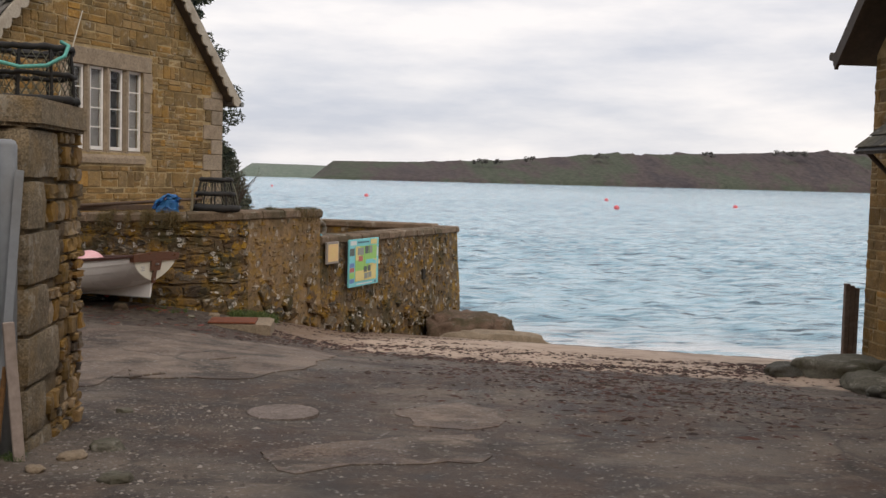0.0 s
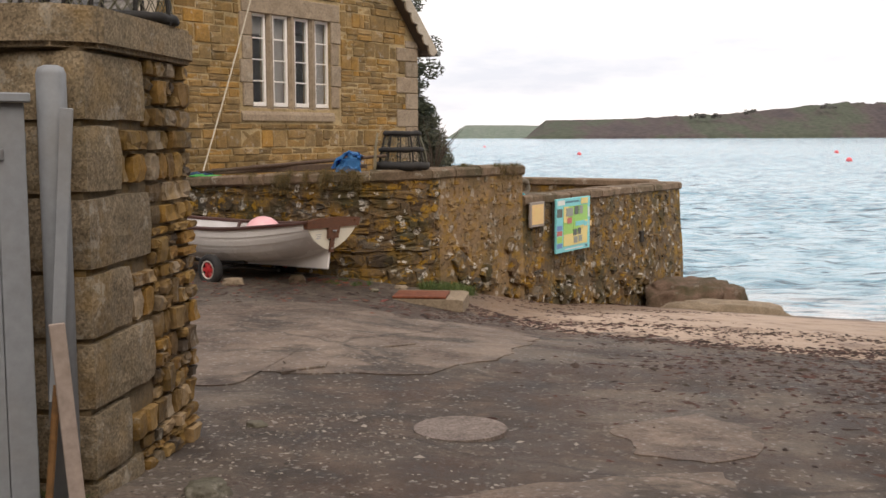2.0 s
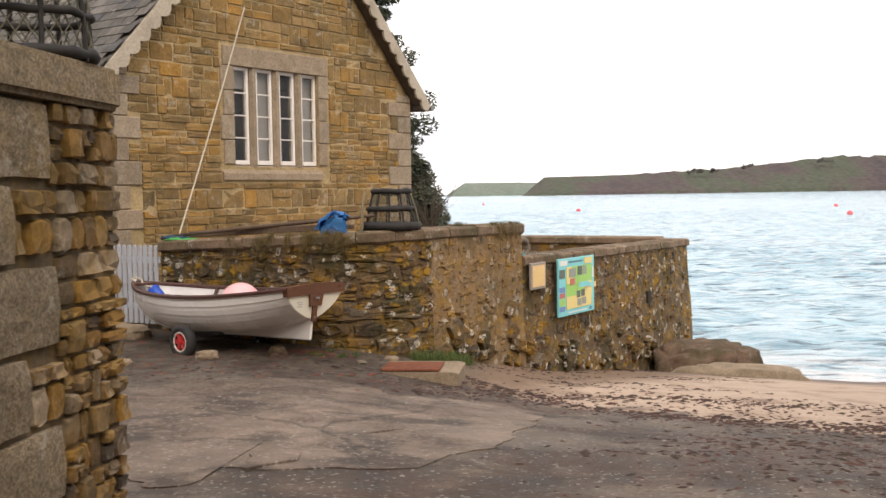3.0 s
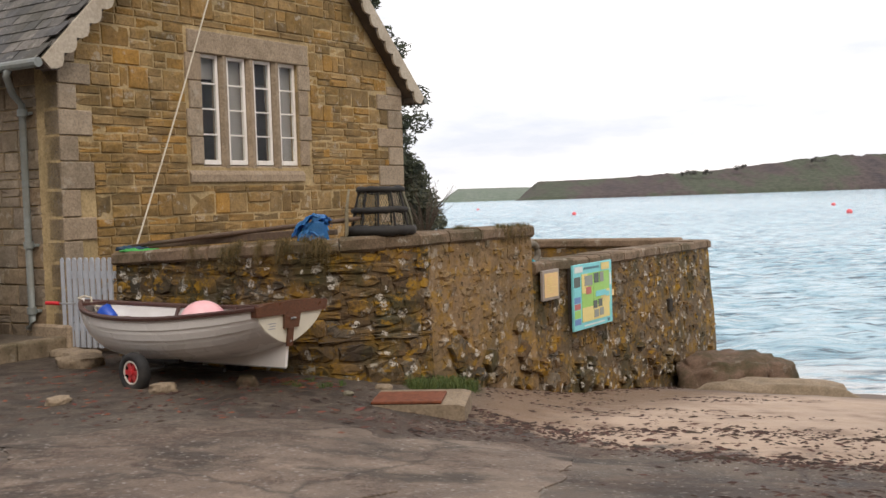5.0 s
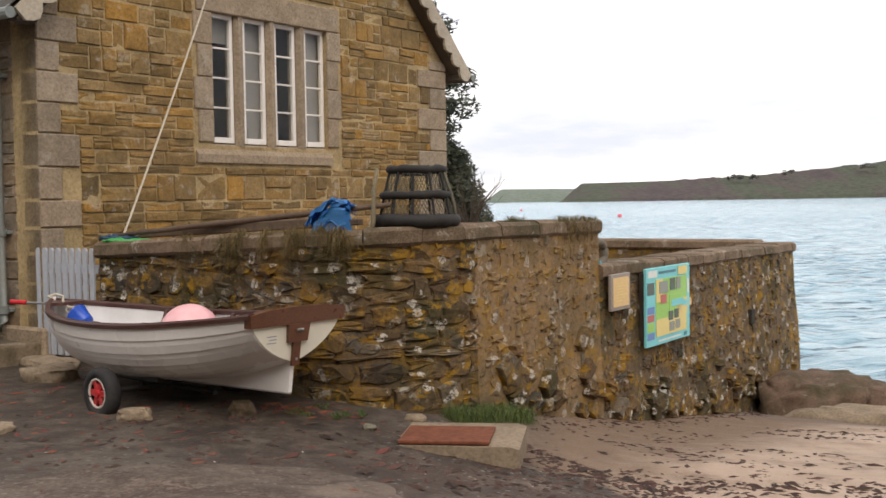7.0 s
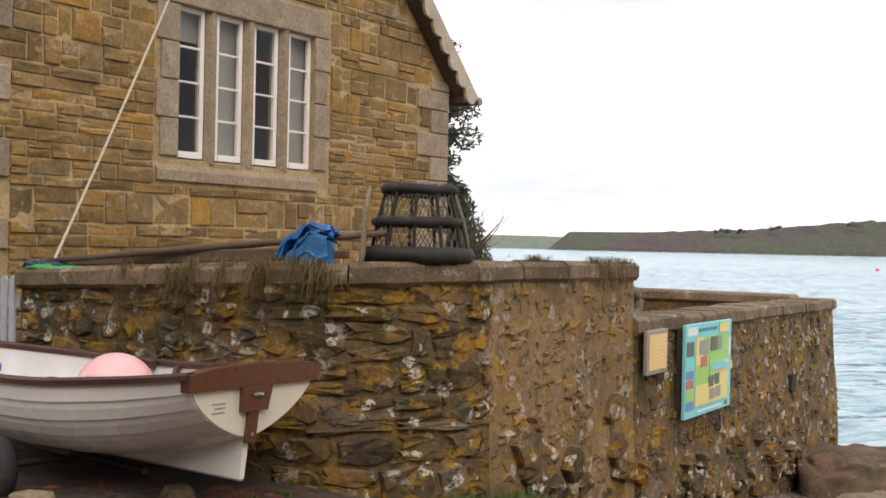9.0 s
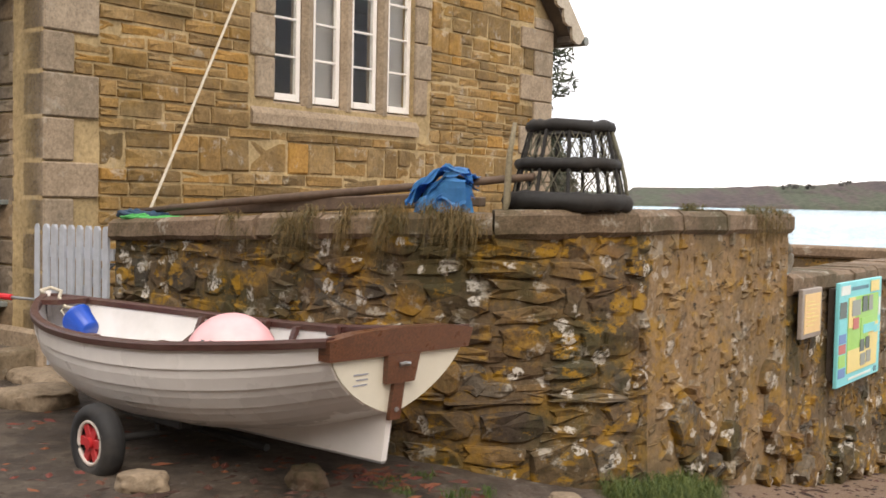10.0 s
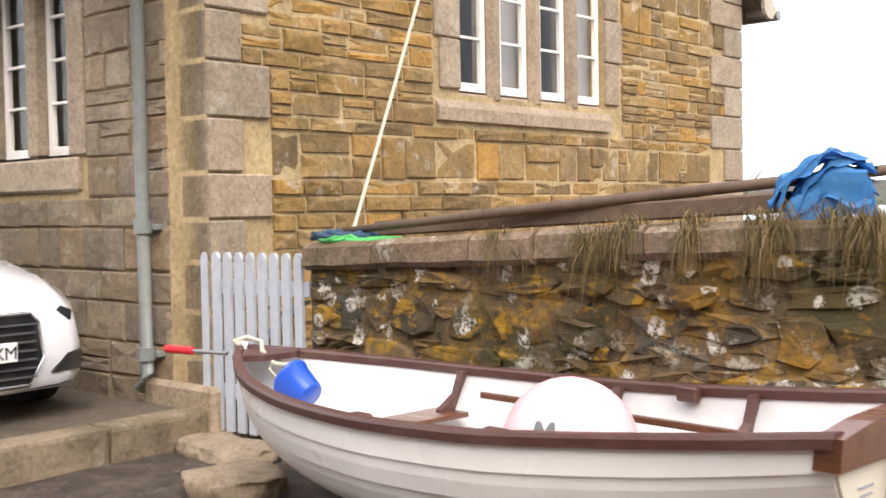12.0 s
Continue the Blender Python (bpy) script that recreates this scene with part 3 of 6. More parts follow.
for lo, hi in (((0.02, 0.45, -1), (0.45, S0, EAVE)), ((0.02, S1, -1), (0.45, 9, EAVE)), ((0.02, S0, -1), (0.45, S1, SB)), ((0.02, S0, ST), (0.45, S1, EAVE))):
    add_box(bm, lo, hi)
bmesh.ops.remove_doubles(bm, verts=list(bm.verts), dist=0.0005)
side_wall = part("side_wall", bm, M_MORTAR, house, "grey-brown coursed stone side wall")
bm = bmesh.new()
add_box(bm, (GW - 0.45, 0.45, -1), (GW, 9, EAVE))
join_prism(bm, [(0.0, -1.0), (GW, -1.0), (GW, EAVE), (MIDX, APEX), (0, EAVE)], 9.0, 9.4, "y")
part("back_wall", bm, M_GREYSTONE, house)
# room backing behind the panes, its darkness painted on
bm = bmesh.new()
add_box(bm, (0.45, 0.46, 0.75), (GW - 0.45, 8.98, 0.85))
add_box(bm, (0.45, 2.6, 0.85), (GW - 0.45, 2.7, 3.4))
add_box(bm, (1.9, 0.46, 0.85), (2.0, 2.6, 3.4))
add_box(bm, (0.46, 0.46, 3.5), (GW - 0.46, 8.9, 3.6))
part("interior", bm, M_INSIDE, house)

# dressed stones of the corners and the window
dressed = [stone_form("quoin_stone", rng, 8, 0.0, 0.02, M_DRESSED) for _ in range(3)]


def dressed_box(name, lo, hi, parent, bev=0.012, mat=None):
    return part(name, box(lo, hi, bev), mat or M_DRESSED, parent)


z = -0.62
k = 0
quoin_zone = []
while z < EAVE - 0.1:
    h = rng.uniform(0.26, 0.36)
    w = 0.5 if k % 2 else 0.27
    dressed_box("quoin", (0.0, -0.012, z), (w, 0.30 if k % 2 else 0.52, min(z + h - 0.012, EAVE)), gable_wall)
    w2 = 0.72 if k % 2 else 0.42
    if z > 0.2:
        dressed_box("quoin", (GW - w2, -0.012, z), (GW, 0.3, min(z + h - 0.012, EAVE)), gable_wall)
    quoin_zone.append((z, z + h, w, w2))
    z += h
    k += 1
dressed_box("plinth_stone", (-0.06, -0.06, -0.8), (0.75, 0.7, -0.25), gable_wall, 0.03)
dressed_box("lintel", (2.2, -0.014, WT - 0.02), (4.78, 0.2, 3.70), gable_wall)
sill = prism([(-0.022, 1.54), (0.3, 1.54), (0.3, 1.785), (0.07, 1.775), (-0.012, 1.66), (-0.022, 1.64)], 2.16, 4.60, "x")
part("window_sill", sill, M_DRESSED, gable_wall)
for i in range(4):
    za, zb = 1.79 + i * 0.398, 1.79 + (i + 1) * 0.398 - 0.01
    ext = 0.06 if i % 2 else 0.0
    dressed_box("jamb_stone", (WL - 0.24 - ext, -0.012, za), (WL, 0.2, zb), gable_wall)
    dressed_box("jamb_stone", (WR, -0.012, za), (WR + 0.22 + ext, 0.2, zb), gable_wall)


def light_window(parent, axis, base, width, z0, z1, depth, blind):
    """One light: white frame, three bars, four panes; axis 'x' for the gable, 'y' for the side."""
    def bx(a, b, za, zb, d0, d1):
        return ((a, d0, za), (b, d1, zb)) if axis == "x" else ((d0, a, za), (d1, b, zb))
    fr = 0.055
    bm = bmesh.new()
    add_box(bm, *bx(base, base + fr, z0, z1, depth, depth + 0.05), 0.004)
    add_box(bm, *bx(base + width - fr, base + width, z0, z1, depth, depth + 0.05), 0.004)
    add_box(bm, *bx(base + fr, base + width - fr, z0, z0 + 0.07, depth - 0.005, depth + 0.05), 0.004)
    add_box(bm, *bx(base + fr, base + width - fr, z1 - fr, z1, depth, depth + 0.05), 0.004)
    frame_ob = part("window_frame", bm, M_FRAME, parent)
    ph = (z1 - fr - z0 - 0.07) / 4
    for i in range(1, 4):
        zz = z0 + 0.07 + ph * i
        part("glazing_bar", box(*bx(base + fr, base + width - fr, zz - 0.011, zz + 0.011, depth + 0.004, depth + 0.04), 0.003), M_FRAME, frame_ob)
    for i in range(4):
        zz = z0 + 0.07 + ph * i
        p = part("pane", box(*bx(base + fr, base + width - fr, zz + 0.011, zz + ph - 0.011, depth + 0.02, depth + 0.026)), M_GLASS, frame_ob)
        p.visible_shadow = False
    if blind:
        part("blind", box(*bx(base - 0.02, base + width + 0.02, z0 + blind, z1, depth + 0.12, depth + 0.13)), M_BLIND, parent, "plain grey window blind")


window = empty("window")
window.parent = house
LW, MW = 0.405, 0.157
for i in range(4):
    s = WL + i * (LW + MW)
    light_window(window, "x", s, LW, 1.79, 3.385, 0.075, (1.25, 0.03, 0.0, 0.03)[i])
    if i < 3:
        part("mullion", prism([(s + LW + 0.004, 0.22), (s + LW + 0.004, 0.06), (s + LW + 0.045, 0.008), (s + LW + MW - 0.045, 0.008), (s + LW + MW - 0.004, 0.06), (s + LW + MW - 0.004, 0.22)], 1.74, 3.40, "z"), M_DRESSED, window)
side_window = empty("window")
side_window.parent = house
for i in range(3):
    s = 1.68 + i * 0.68
    light_window(side_window, "y", s, 0.52, 1.3, 2.74, 0.14, 0)
    if i < 2:
        part("mullion", box((0.03, s + 0.53, 1.28), (0.2, s + 0.67, 2.75), 0.03), M_DRESSED, side_window)
part("window_sill", box((-0.03, 1.53, 1.02), (0.2, 3.83, 1.27), 0.02), M_DRESSED, side_wall)
part("lintel", box((-0.012, 1.48, 2.75), (0.2, 3.88, 3.05), 0.012), M_DRESSED, side_wall)
part("jamb_stone", box((-0.012, 1.44, 1.28), (0.2, 1.66, 2.74), 0.012), M_DRESSED, side_wall)

# roof
PITCH = math.atan2(APEX + 0.21 - 3.02, HALF)
bm = bmesh.new()
for side in (-1, 1):
    o = [(MIDX, APEX + 0.23), (MIDX + side * HALF, 3.02), (MIDX + side * HALF, 2.93), (MIDX, APEX + 0.11)]
    join_prism(bm, o, -0.2, 9.6, "y")
roof = part("roof", bm, M_SLATE, house, "dark grey slate roof with pale lichen")
slate_forms = []
for i in range(4):
    bm = box((-0.5, -0.5, -0.5), (0.5, 0.5, 0.5))
    for v in bm.verts:
        v.co.x += rng.uniform(-0.03, 0.03)
        v.co.y += rng.uniform(-0.04, 0.04)
    me = bpy.data.meshes.new("slate")
    bm.to_mesh(me)
    bm.free()
    me.materials.append(M_SLATE)
    slate_forms.append(me)
slopem = Matrix.Translation((MIDX - HALF - 0.02, 0, 3.03)) @ Euler((0, -PITCH, 0)).to_matrix().to_4x4()
for row in range(11):
    for col in range(20):
        ob = new("slate", rng.choice(slate_forms))
        ob.parent = roof
        x0 = row * 0.21
        y0 = -0.22 + (col + 0.5 * (row % 2)) * 0.26 + 0.13
        ob.matrix_local = slopem @ Matrix.Translation((x0 + 0.13, y0, 0.022 + rng.uniform(0, 0.006))) @ Euler((rng.uniform(-0.02, 0.02), 0.05, rng.uniform(-0.02, 0.02))).to_matrix().to_4x4() @ Matrix.Diagonal((0.3, 0.252, 0.012, 1))


def bargeboard(side):
    """A board along the gable slope with a scalloped lower edge."""
    n = 20
    run, rise = HALF - 0.02, APEX + 0.24 - 3.03
    length = math.hypot(run, rise)
    outline = [(0.0, 0.0), (length, 0.0)]
    low = []
    for i in range(n * 4 + 1):
        u = length * i / (n * 4)
        low.append((u, -0.16 - 0.09 * abs(math.sin(math.pi * i / 4))))
    bm = prism(outline[:1] + outline[1:] + low[::-1], -0.245, -0.205, "y")
    c, s = run / length, rise / length
    for v in bm.verts:
        u, w = v.co.x, v.co.z
        v.co.x, v.co.z = MIDX + side * (HALF - u * c + w * s), 3.03 + u * s + w * c
    bmesh.ops.recalc_face_normals(bm, faces=bm.faces)
    return bm


for side in (-1, 1):
    part("bargeboard", bargeboard(side), M_BARGE, house, "weathered cream scalloped bargeboard")
    x = MIDX + side * (HALF - 0.17)
    part("eave_bracket", box((x - 0.12, -0.2, 2.92), (x + 0.12, 0.0, 3.02), 0.015), M_DARKWOOD, house)
    bm = bmesh.new()
    x = MIDX + side * (HALF + 0.06)
    add_tube(bm, [(x, -0.24, 2.98), (x, 9.4, 2.98)], 0.06, 10)
    part("gutter", bm, M_PIPE, house, "grey iron gutter")
part("verge_soffit", prism([(MIDX + HALF - 0.07, 2.96), (MIDX, APEX + 0.09), (MIDX - HALF + 0.07, 2.96), (MIDX - HALF + 0.17, 2.90), (MIDX, APEX - 0.03), (MIDX + HALF - 0.17, 2.90)], -0.2, 0.0, "y"), M_DARKWOOD, house)

pipe_pts = [(MIDX - HALF - 0.06, 0.35, 2.95), (MIDX - HALF - 0.06, 0.4, 2.86), (-0.25, 0.55, 2.66), (-0.09, 0.61, 2.55), (-0.09, 0.61, 1.0), (-0.09, 0.61, -0.2), (-0.16, 0.6, -0.3)]
downpipe = part("downpipe", tube(pipe_pts, 0.045, 12), M_PIPE, house, "grey painted iron downpipe", True)
for zz in (2.4, 0.72, -0.12):
    part("pipe_collar", tube([(-0.09, 0.61, zz), (-0.09, 0.61, zz + 0.09)], 0.062, 12), M_PIPE, downpipe)
    part("pipe_bracket", box((-0.06, 0.52, zz + 0.02), (0.03, 0.7, zz + 0.06), 0.005), M_PIPE, downpipe)


# rubble of the gable and blocks of the side wall
def gable_spans(za, zb):
    ql = max([w for a, b_, w, w2 in quoin_zone if a < zb - 0.02 and b_ > za + 0.02] + [0.0]) + 0.008
    qr = GW - max([w2 for a, b_, w, w2 in quoin_zone if a < zb - 0.02 and b_ > za + 0.02 and a > 0.2] + [0.0]) - 0.008
    if zb > EAVE:
        cut = (zb - EAVE) / (APEX - EAVE) * MIDX
        ql, qr = max(ql, cut), min(qr, GW - cut)
    if zb > 1.56 and za < 3.68:
        return [(ql, WL - 0.31), (WR + 0.29, qr)]
    return [(ql, qr)] if qr > ql else []


gable_forms = [stone_form("wall_stone", rng, 8, 0.0, 0.05, M_GABLE) for _ in range(8)]
places = []
for cx, cz, w, h in courses(0, GW, -0.3, 6.6, rng, (0.11, 0.16, 0.22, 0.27, 0.31), (0.13, 0.5), 0.5, 0.018, lambda x, z: False, gable_spans):
    places.append((upright(cx, cz, w, h, rng.uniform(0.006, 0.034), 0.1, rng.uniform(-0.015, 0.015), 0.02), cx < 4.9 and 0.4 < cz < 3.0))
lay_stones("wall_stone", places, gable_forms, gable_wall, M_GABLE_REST, 290, rng)


def side_spans(za, zb):
    return [(0.42, 1.44), (3.84, 5.0)] if zb > 1.0 and za < 3.05 else [(0.42, 5.0)]


side_forms = [stone_form("wall_block", rng, 8, 0.0, 0.03, M_GREYSTONE) for _ in range(5)]
places = []
for cx, cz, w, h in courses(0.35, 5.0, -0.5, 3.1, rng, (0.22, 0.27, 0.3), (0.25, 0.6), 0.15, 0.012, lambda x, z: False, side_spans):
    m = Matrix.Translation((0.044 + rng.uniform(-0.004, 0.004), cx, cz)) @ Euler((0, 0, radians(-90))).to_matrix().to_4x4() @ Matrix.Diagonal((w, 0.1, h, 1))
    places.append((m, True))
lay_stones("wall_block", places, side_forms, side_wall, M_GREYSTONE, 200, rng)

# ---- quay walls ----
ALONG = Vector((math.cos(radians(64.76)), math.sin(radians(64.76)), 0))
ARC_C, ARC_R = Vector((-1.892, 17.92, 0)), 1.193
LEFT_DIR = Vector((math.cos(radians(-32)), math.sin(radians(-32)), 0))
LEFT_LEN, ARC_A0, ARC_A1 = 2.683, -122.0, -25.24
LEFT_END = ARC_C + ARC_R * Vector((math.cos(radians(ARC_A0)), math.sin(radians(ARC_A0)), 0)) - LEFT_DIR * LEFT_LEN
ARC_END = ARC_C + ARC_R * Vector((math.cos(radians(ARC_A1)), math.sin(radians(ARC_A1)), 0))
ARC_LEN = ARC_R * radians(ARC_A1 - ARC_A0)
TURN_END = LEFT_LEN + ARC_LEN
STEP_AT = TURN_END + 2.53
WALL_END = TURN_END + 9.91


def wall_at(u):
    """Place and direction on the outer face, u metres from the gate end."""
    if u < LEFT_LEN:
        return LEFT_END + LEFT_DIR * u, LEFT_DIR
    if u < TURN_END:
        a = radians(ARC_A0) + (u - LEFT_LEN) / ARC_R
        return ARC_C + ARC_R * Vector((math.cos(a), math.sin(a), 0)), Vector((-math.sin(a), math.cos(a), 0))
    return ARC_END + ALONG * (u - TURN_END), ALONG


def wall_top(u):
    return curve_at(u, [(0, 0.50), (LEFT_LEN, 0.62), (TURN_END, 0.67), (STEP_AT - 0.001, 0.65), (STEP_AT, 0.15), (WALL_END, 0.11)])


def batter(u, z):
    """How far the face leans out below."""
    return (0.05 + 0.07 * smoothstep(TURN_END + 1, WALL_END, u)) * smoothstep(0.3, -1.7, z)


def wall_frame(u, z, out=0.0):
    p, d = wall_at(u)
    n = Vector((-d.y, d.x, 0))
    p = p - n * (batter(u, z) + out)
    return Matrix(((d.x, n.x, 0, p.x), (d.y, n.y, 0, p.y), (0, 0, 1, z), (0, 0, 0, 1)))


def wall_strip(u0, u1, steps, top, thick, low):
    """A solid run of wall between u0 and u1."""
    bm = bmesh.new()
    rows = []
    for i in range(steps + 1):
        u = u0 + (u1 - u0) * i / steps
        zt = top(u)
        ring = []
        for z in np.linspace(low, zt, 25):
            sunk = 0.03 - 0.007 * smoothstep(TURN_END - 0.3, TURN_END, u) + 0.012 * noise.noise(Vector((u * 2.1, z * 3.3, 5.0)))
            ring.append(bm.verts.new(wall_frame(u, z) @ Vector((0, sunk, 0))))
        ring.append(bm.verts.new(wall_frame(u, zt) @ Vector((0, thick, 0))))
        ring.append(bm.verts.new(wall_frame(u, low) @ Vector((0, thick + 0.1, 0))))
        rows.append(ring)
    n = len(rows[0])
    for a, b in zip(rows, rows[1:]):
        for k in range(n):
            bm.faces.new((a[k], b[k], b[(k + 1) % n], a[(k + 1) % n]))
    bm.faces.new(rows[0])
    bm.faces.new(rows[-1][::-1])
    bmesh.ops.recalc_face_normals(bm, faces=bm.faces)
    return bm


quay = tagged(empty("wall_quay"), "old rubble stone quay wall with ochre and white lichen", "wall", kind="structure")
HIGH_TOP = [(0, 0.50), (LEFT_LEN, 0.62), (TURN_END, 0.67), (STEP_AT, 0.65)]
high_wall = part("high_wall", wall_strip(0.0, TURN_END, 70, lambda u: curve_at(u, HIGH_TOP), 0.5, -2.4), M_QUAY_CORE, quay)
tan_wall = part("tan_wall", wall_strip(TURN_END, STEP_AT, 50, lambda u: curve_at(u, HIGH_TOP), 0.5, -2.4), M_TAN_CORE, quay, "tan rubble wall smeared with mortar")
low_wall = part("low_wall", wall_strip(STEP_AT, WALL_END, 70, lambda u: wall_top(max(u, STEP_AT)), 0.5, -2.6), M_QUAY_CORE, quay)
corner = wall_at(WALL_END)[0]
SEA_DIR = Vector((-ALONG.y, ALONG.x, 0))
sea_m = Matrix(((SEA_DIR.x, -ALONG.x, 0, corner.x), (SEA_DIR.y, -ALONG.y, 0, corner.y), (0, 0, 1, 0), (0, 0, 0, 1)))
sea_wall = part("sea_wall", box((0.45, 0.0, -2.6), (5.6, 0.45, 0.15), 0.02, sea_m), M_QUAY_CORE, quay)
part("sea_coping", box((0.5, -0.04, 0.15), (5.6, 0.5, 0.31), 0.03, sea_m), M_COPING, quay)
terrace = [wall_at(u)[0] + Vector((-wall_at(u)[1].y, wall_at(u)[1].x, 0)) * 0.45 for u in (0.2, LEFT_LEN, LEFT_LEN + 1.1, TURN_END, WALL_END)]
tp = [(p.x, p.y) for p in terrace] + [(-1.6, 28.0), (-2.2, 25.0), (-5.9, 18.9)]
tagged(part("terrace_floor", prism(tp, -0.9, -0.25), M_COPING), "stone terrace floor behind the quay wall", "floor", kind="structure")

# coping stones
rng = random.Random(5)
u = 0.0
while u < WALL_END - 0.1:
    ln = rng.uniform(0.4, 0.75)
    if u < STEP_AT <= u + ln + 0.15:
        ln = STEP_AT - u
    ln = min(ln, WALL_END - u)
    bm = bmesh.new()
    cut = 4
    zt = wall_top(u + 0.01)
    tall = rng.uniform(0.145, 0.165)
    over = rng.uniform(0.0, 0.03)
    rings = []
    for i in range(cut + 1):
        uu = u + 0.006 + (ln - 0.012) * i / cut
        z0 = wall_top(min(max(uu, u + 0.01), u + ln - 0.01))
        m = wall_frame(uu, z0)
        r = []
        for y, zz in ((-over + 0.02, 0), (-over - 0.015, 0.03), (-over - 0.01, tall - 0.03), (-over + 0.03, tall), (0.47, tall), (0.51, tall - 0.03), (0.5, 0)):
            w = noise.noise(Vector((uu * 4, y * 5, zz * 8))) * 0.018
            r.append(bm.verts.new(m @ Vector((0, y + w, zz + w * 0.6))))
        rings.append(r)
    for a, b in zip(rings, rings[1:]):
        for k in range(7):
            bm.faces.new((a[k], b[k], b[(k + 1) % 7], a[(k + 1) % 7]))
    bm.faces.new(rings[0])
    bm.faces.new(rings[-1][::-1])
    bmesh.ops.recalc_face_normals(bm, faces=bm.faces)
    part("coping_stone", bm, M_COPING, quay)
    u += ln

# rubble facing
quay_forms = [stone_form("rubble_stone", rng, 10, 0.2, 0.1, M_QUAY) for _ in range(14)]


def rubble(u0, u1, top, heights, widths, proud, near, seed, z_low):
    r = random.Random(seed)
    out = []
    for cu, cz, w, h in courses(u0, u1, -1.95, 0.7, r, heights, widths, 0.3, 0.004, lambda x, z: z > top(x) + 0.02 or z < z_low(x) - 0.12):
        cz += 0.03 * noise.noise(Vector((cu * 1.3, cz * 2, seed)))
        m = wall_frame(cu, cz) @ Matrix.Translation((0, 0.108 - r.uniform(*proud), 0)) @ Euler((r.uniform(-0.1, 0.1), r.uniform(-0.12, 0.12), r.uniform(-0.1, 0.1))).to_matrix().to_4x4() @ Matrix.Diagonal((w * r.uniform(0.86, 1.08), 0.16, h * r.uniform(0.82, 1.1), 1))
        out.append((m, near(cu)))
    return out


def foot(u):
    p = wall_at(u)[0]
    return ground_z(p.x, p.y)


place_a = rubble(0.0, TURN_END, lambda u: wall_top(u), (0.06, 0.1, 0.15, 0.21, 0.27), (0.14, 0.46), (0.005, 0.045), lambda u: u > 0.3, 21, foot)
place_b = rubble(TURN_END, STEP_AT, lambda u: 0.66, (0.1, 0.14, 0.19), (0.08, 0.22), (-0.004, 0.036), lambda u: True, 22, foot)
place_c = rubble(STEP_AT, WALL_END, lambda u: 0.13, (0.09, 0.13, 0.19), (0.1, 0.28), (-0.005, 0.035), lambda u: False, 23, foot)
place_a2 = rubble(0.0, TURN_END, lambda u: wall_top(u), (0.08, 0.12), (0.12, 0.3), (-0.03, 0.02), lambda u: False, 24, foot)
place_b2 = rubble(TURN_END, STEP_AT, lambda u: 0.66, (0.08, 0.13), (0.1, 0.22), (-0.03, 0.01), lambda u: False, 25, foot)
boulders = []
r2 = random.Random(9)
for i in range(70):
    u = r2.uniform(TURN_END + 0.4, WALL_END - 0.1)
    zz = foot(u) + 0.05 + abs(r2.gauss(0, 0.28))
    s = r2.uniform(0.16, 0.36)
    boulders.append((wall_frame(u, zz) @ Matrix.Translation((0, 0.055, 0)) @ Euler((0, r2.uniform(-0.8, 0.8), 0)).to_matrix().to_4x4() @ Matrix.Diagonal((s, 0.24, s * r2.uniform(0.6, 0.9), 1)), False))
tan_forms = [stone_form("rubble_stone", rng, 10, 0.26, 0.13, M_TAN) for _ in range(14)]
lay_stones("rubble_stone", place_a + place_a2, quay_forms, high_wall, M_QUAY_REST, 190, rng)
lay_stones("rubble_stone", place_b + place_b2, tan_forms, tan_wall, M_TAN_REST, 105, rng)
lay_stones("rubble_stone", place_c + boulders, quay_forms, low_wall, M_QUAY_REST, 0, rng)
# a solid block, the hole's inner shade painted as near-black
part("drain_hole", box((-0.08, -0.03, -0.12), (0.08, 0.1, 0.1), 0.01, wall_frame(TURN_END + 7.53, -0.72)), paint("hole_shade", (0.012, 0.01, 0.008), 0.9), low_wall)

# stone at the foot of the seaward end
def rock(name, centre, size, seed, material, label, flat=0.55, turn=0.0, cat="rock"):
    bm = bmesh.new()
    bmesh.ops.create_icosphere(bm, subdivisions=4, radius=1.0)
    off = Vector((seed * 7.3, seed * 1.7, 0))
    for v in bm.verts:
        d = v.co.normalized()
        k = 1 + 0.25 * noise.noise(d * 1.3 + off) + 0.16 * noise.noise(d * 3.5 + off) + 0.07 * abs(noise.noise(d * 8 + off)) + 0.03 * noise.noise(d * 17 + off)
        q = d * k
        lim = flat + 0.12 * noise.noise(d * 2 + off)
        q.z = min(q.z, lim + (q.z - lim) * 0.2) if q.z > lim else q.z
        m = max(abs(q.x), abs(q.y))
        v.co = Vector((q.x * size[0], q.y * size[1], q.z * size[2]))
    ob = part(name, bm, material, None, "", True)
    ob.matrix_world = pose(*centre, 0, 0, turn)
    return tagged(ob, label, cat)


M_ROCK = stone("shore_rock", [(0.15, 0.098, 0.068), (0.15, 0.098, 0.068)], moss=0.85, lichen=0.2, relief=1.0)
M_PALEROCK = stone("pale_concrete", [(0.29, 0.225, 0.158), (0.29, 0.225, 0.158)], moss=0.15, lichen=0.1, relief=0.5)
M_MOSSROCK = stone("mossy_rock", [(0.14, 0.13, 0.1), (0.2, 0.18, 0.13), (0.1, 0.095, 0.08)], moss=0.9, lichen=0.3, relief=0.9)
rock("shore_rock", (3.4, 24.55, -1.97), (0.85, 1.05, 0.95), 1, M_ROCK, "flat dark brown rock ledge at the foot of the quay", 0.22, -18)
rock("shore_rock", (4.15, 24.3, -2.08), (0.4, 0.6, 0.62), 2, M_ROCK, "dark brown rock at the water's edge", 0.5, 10)
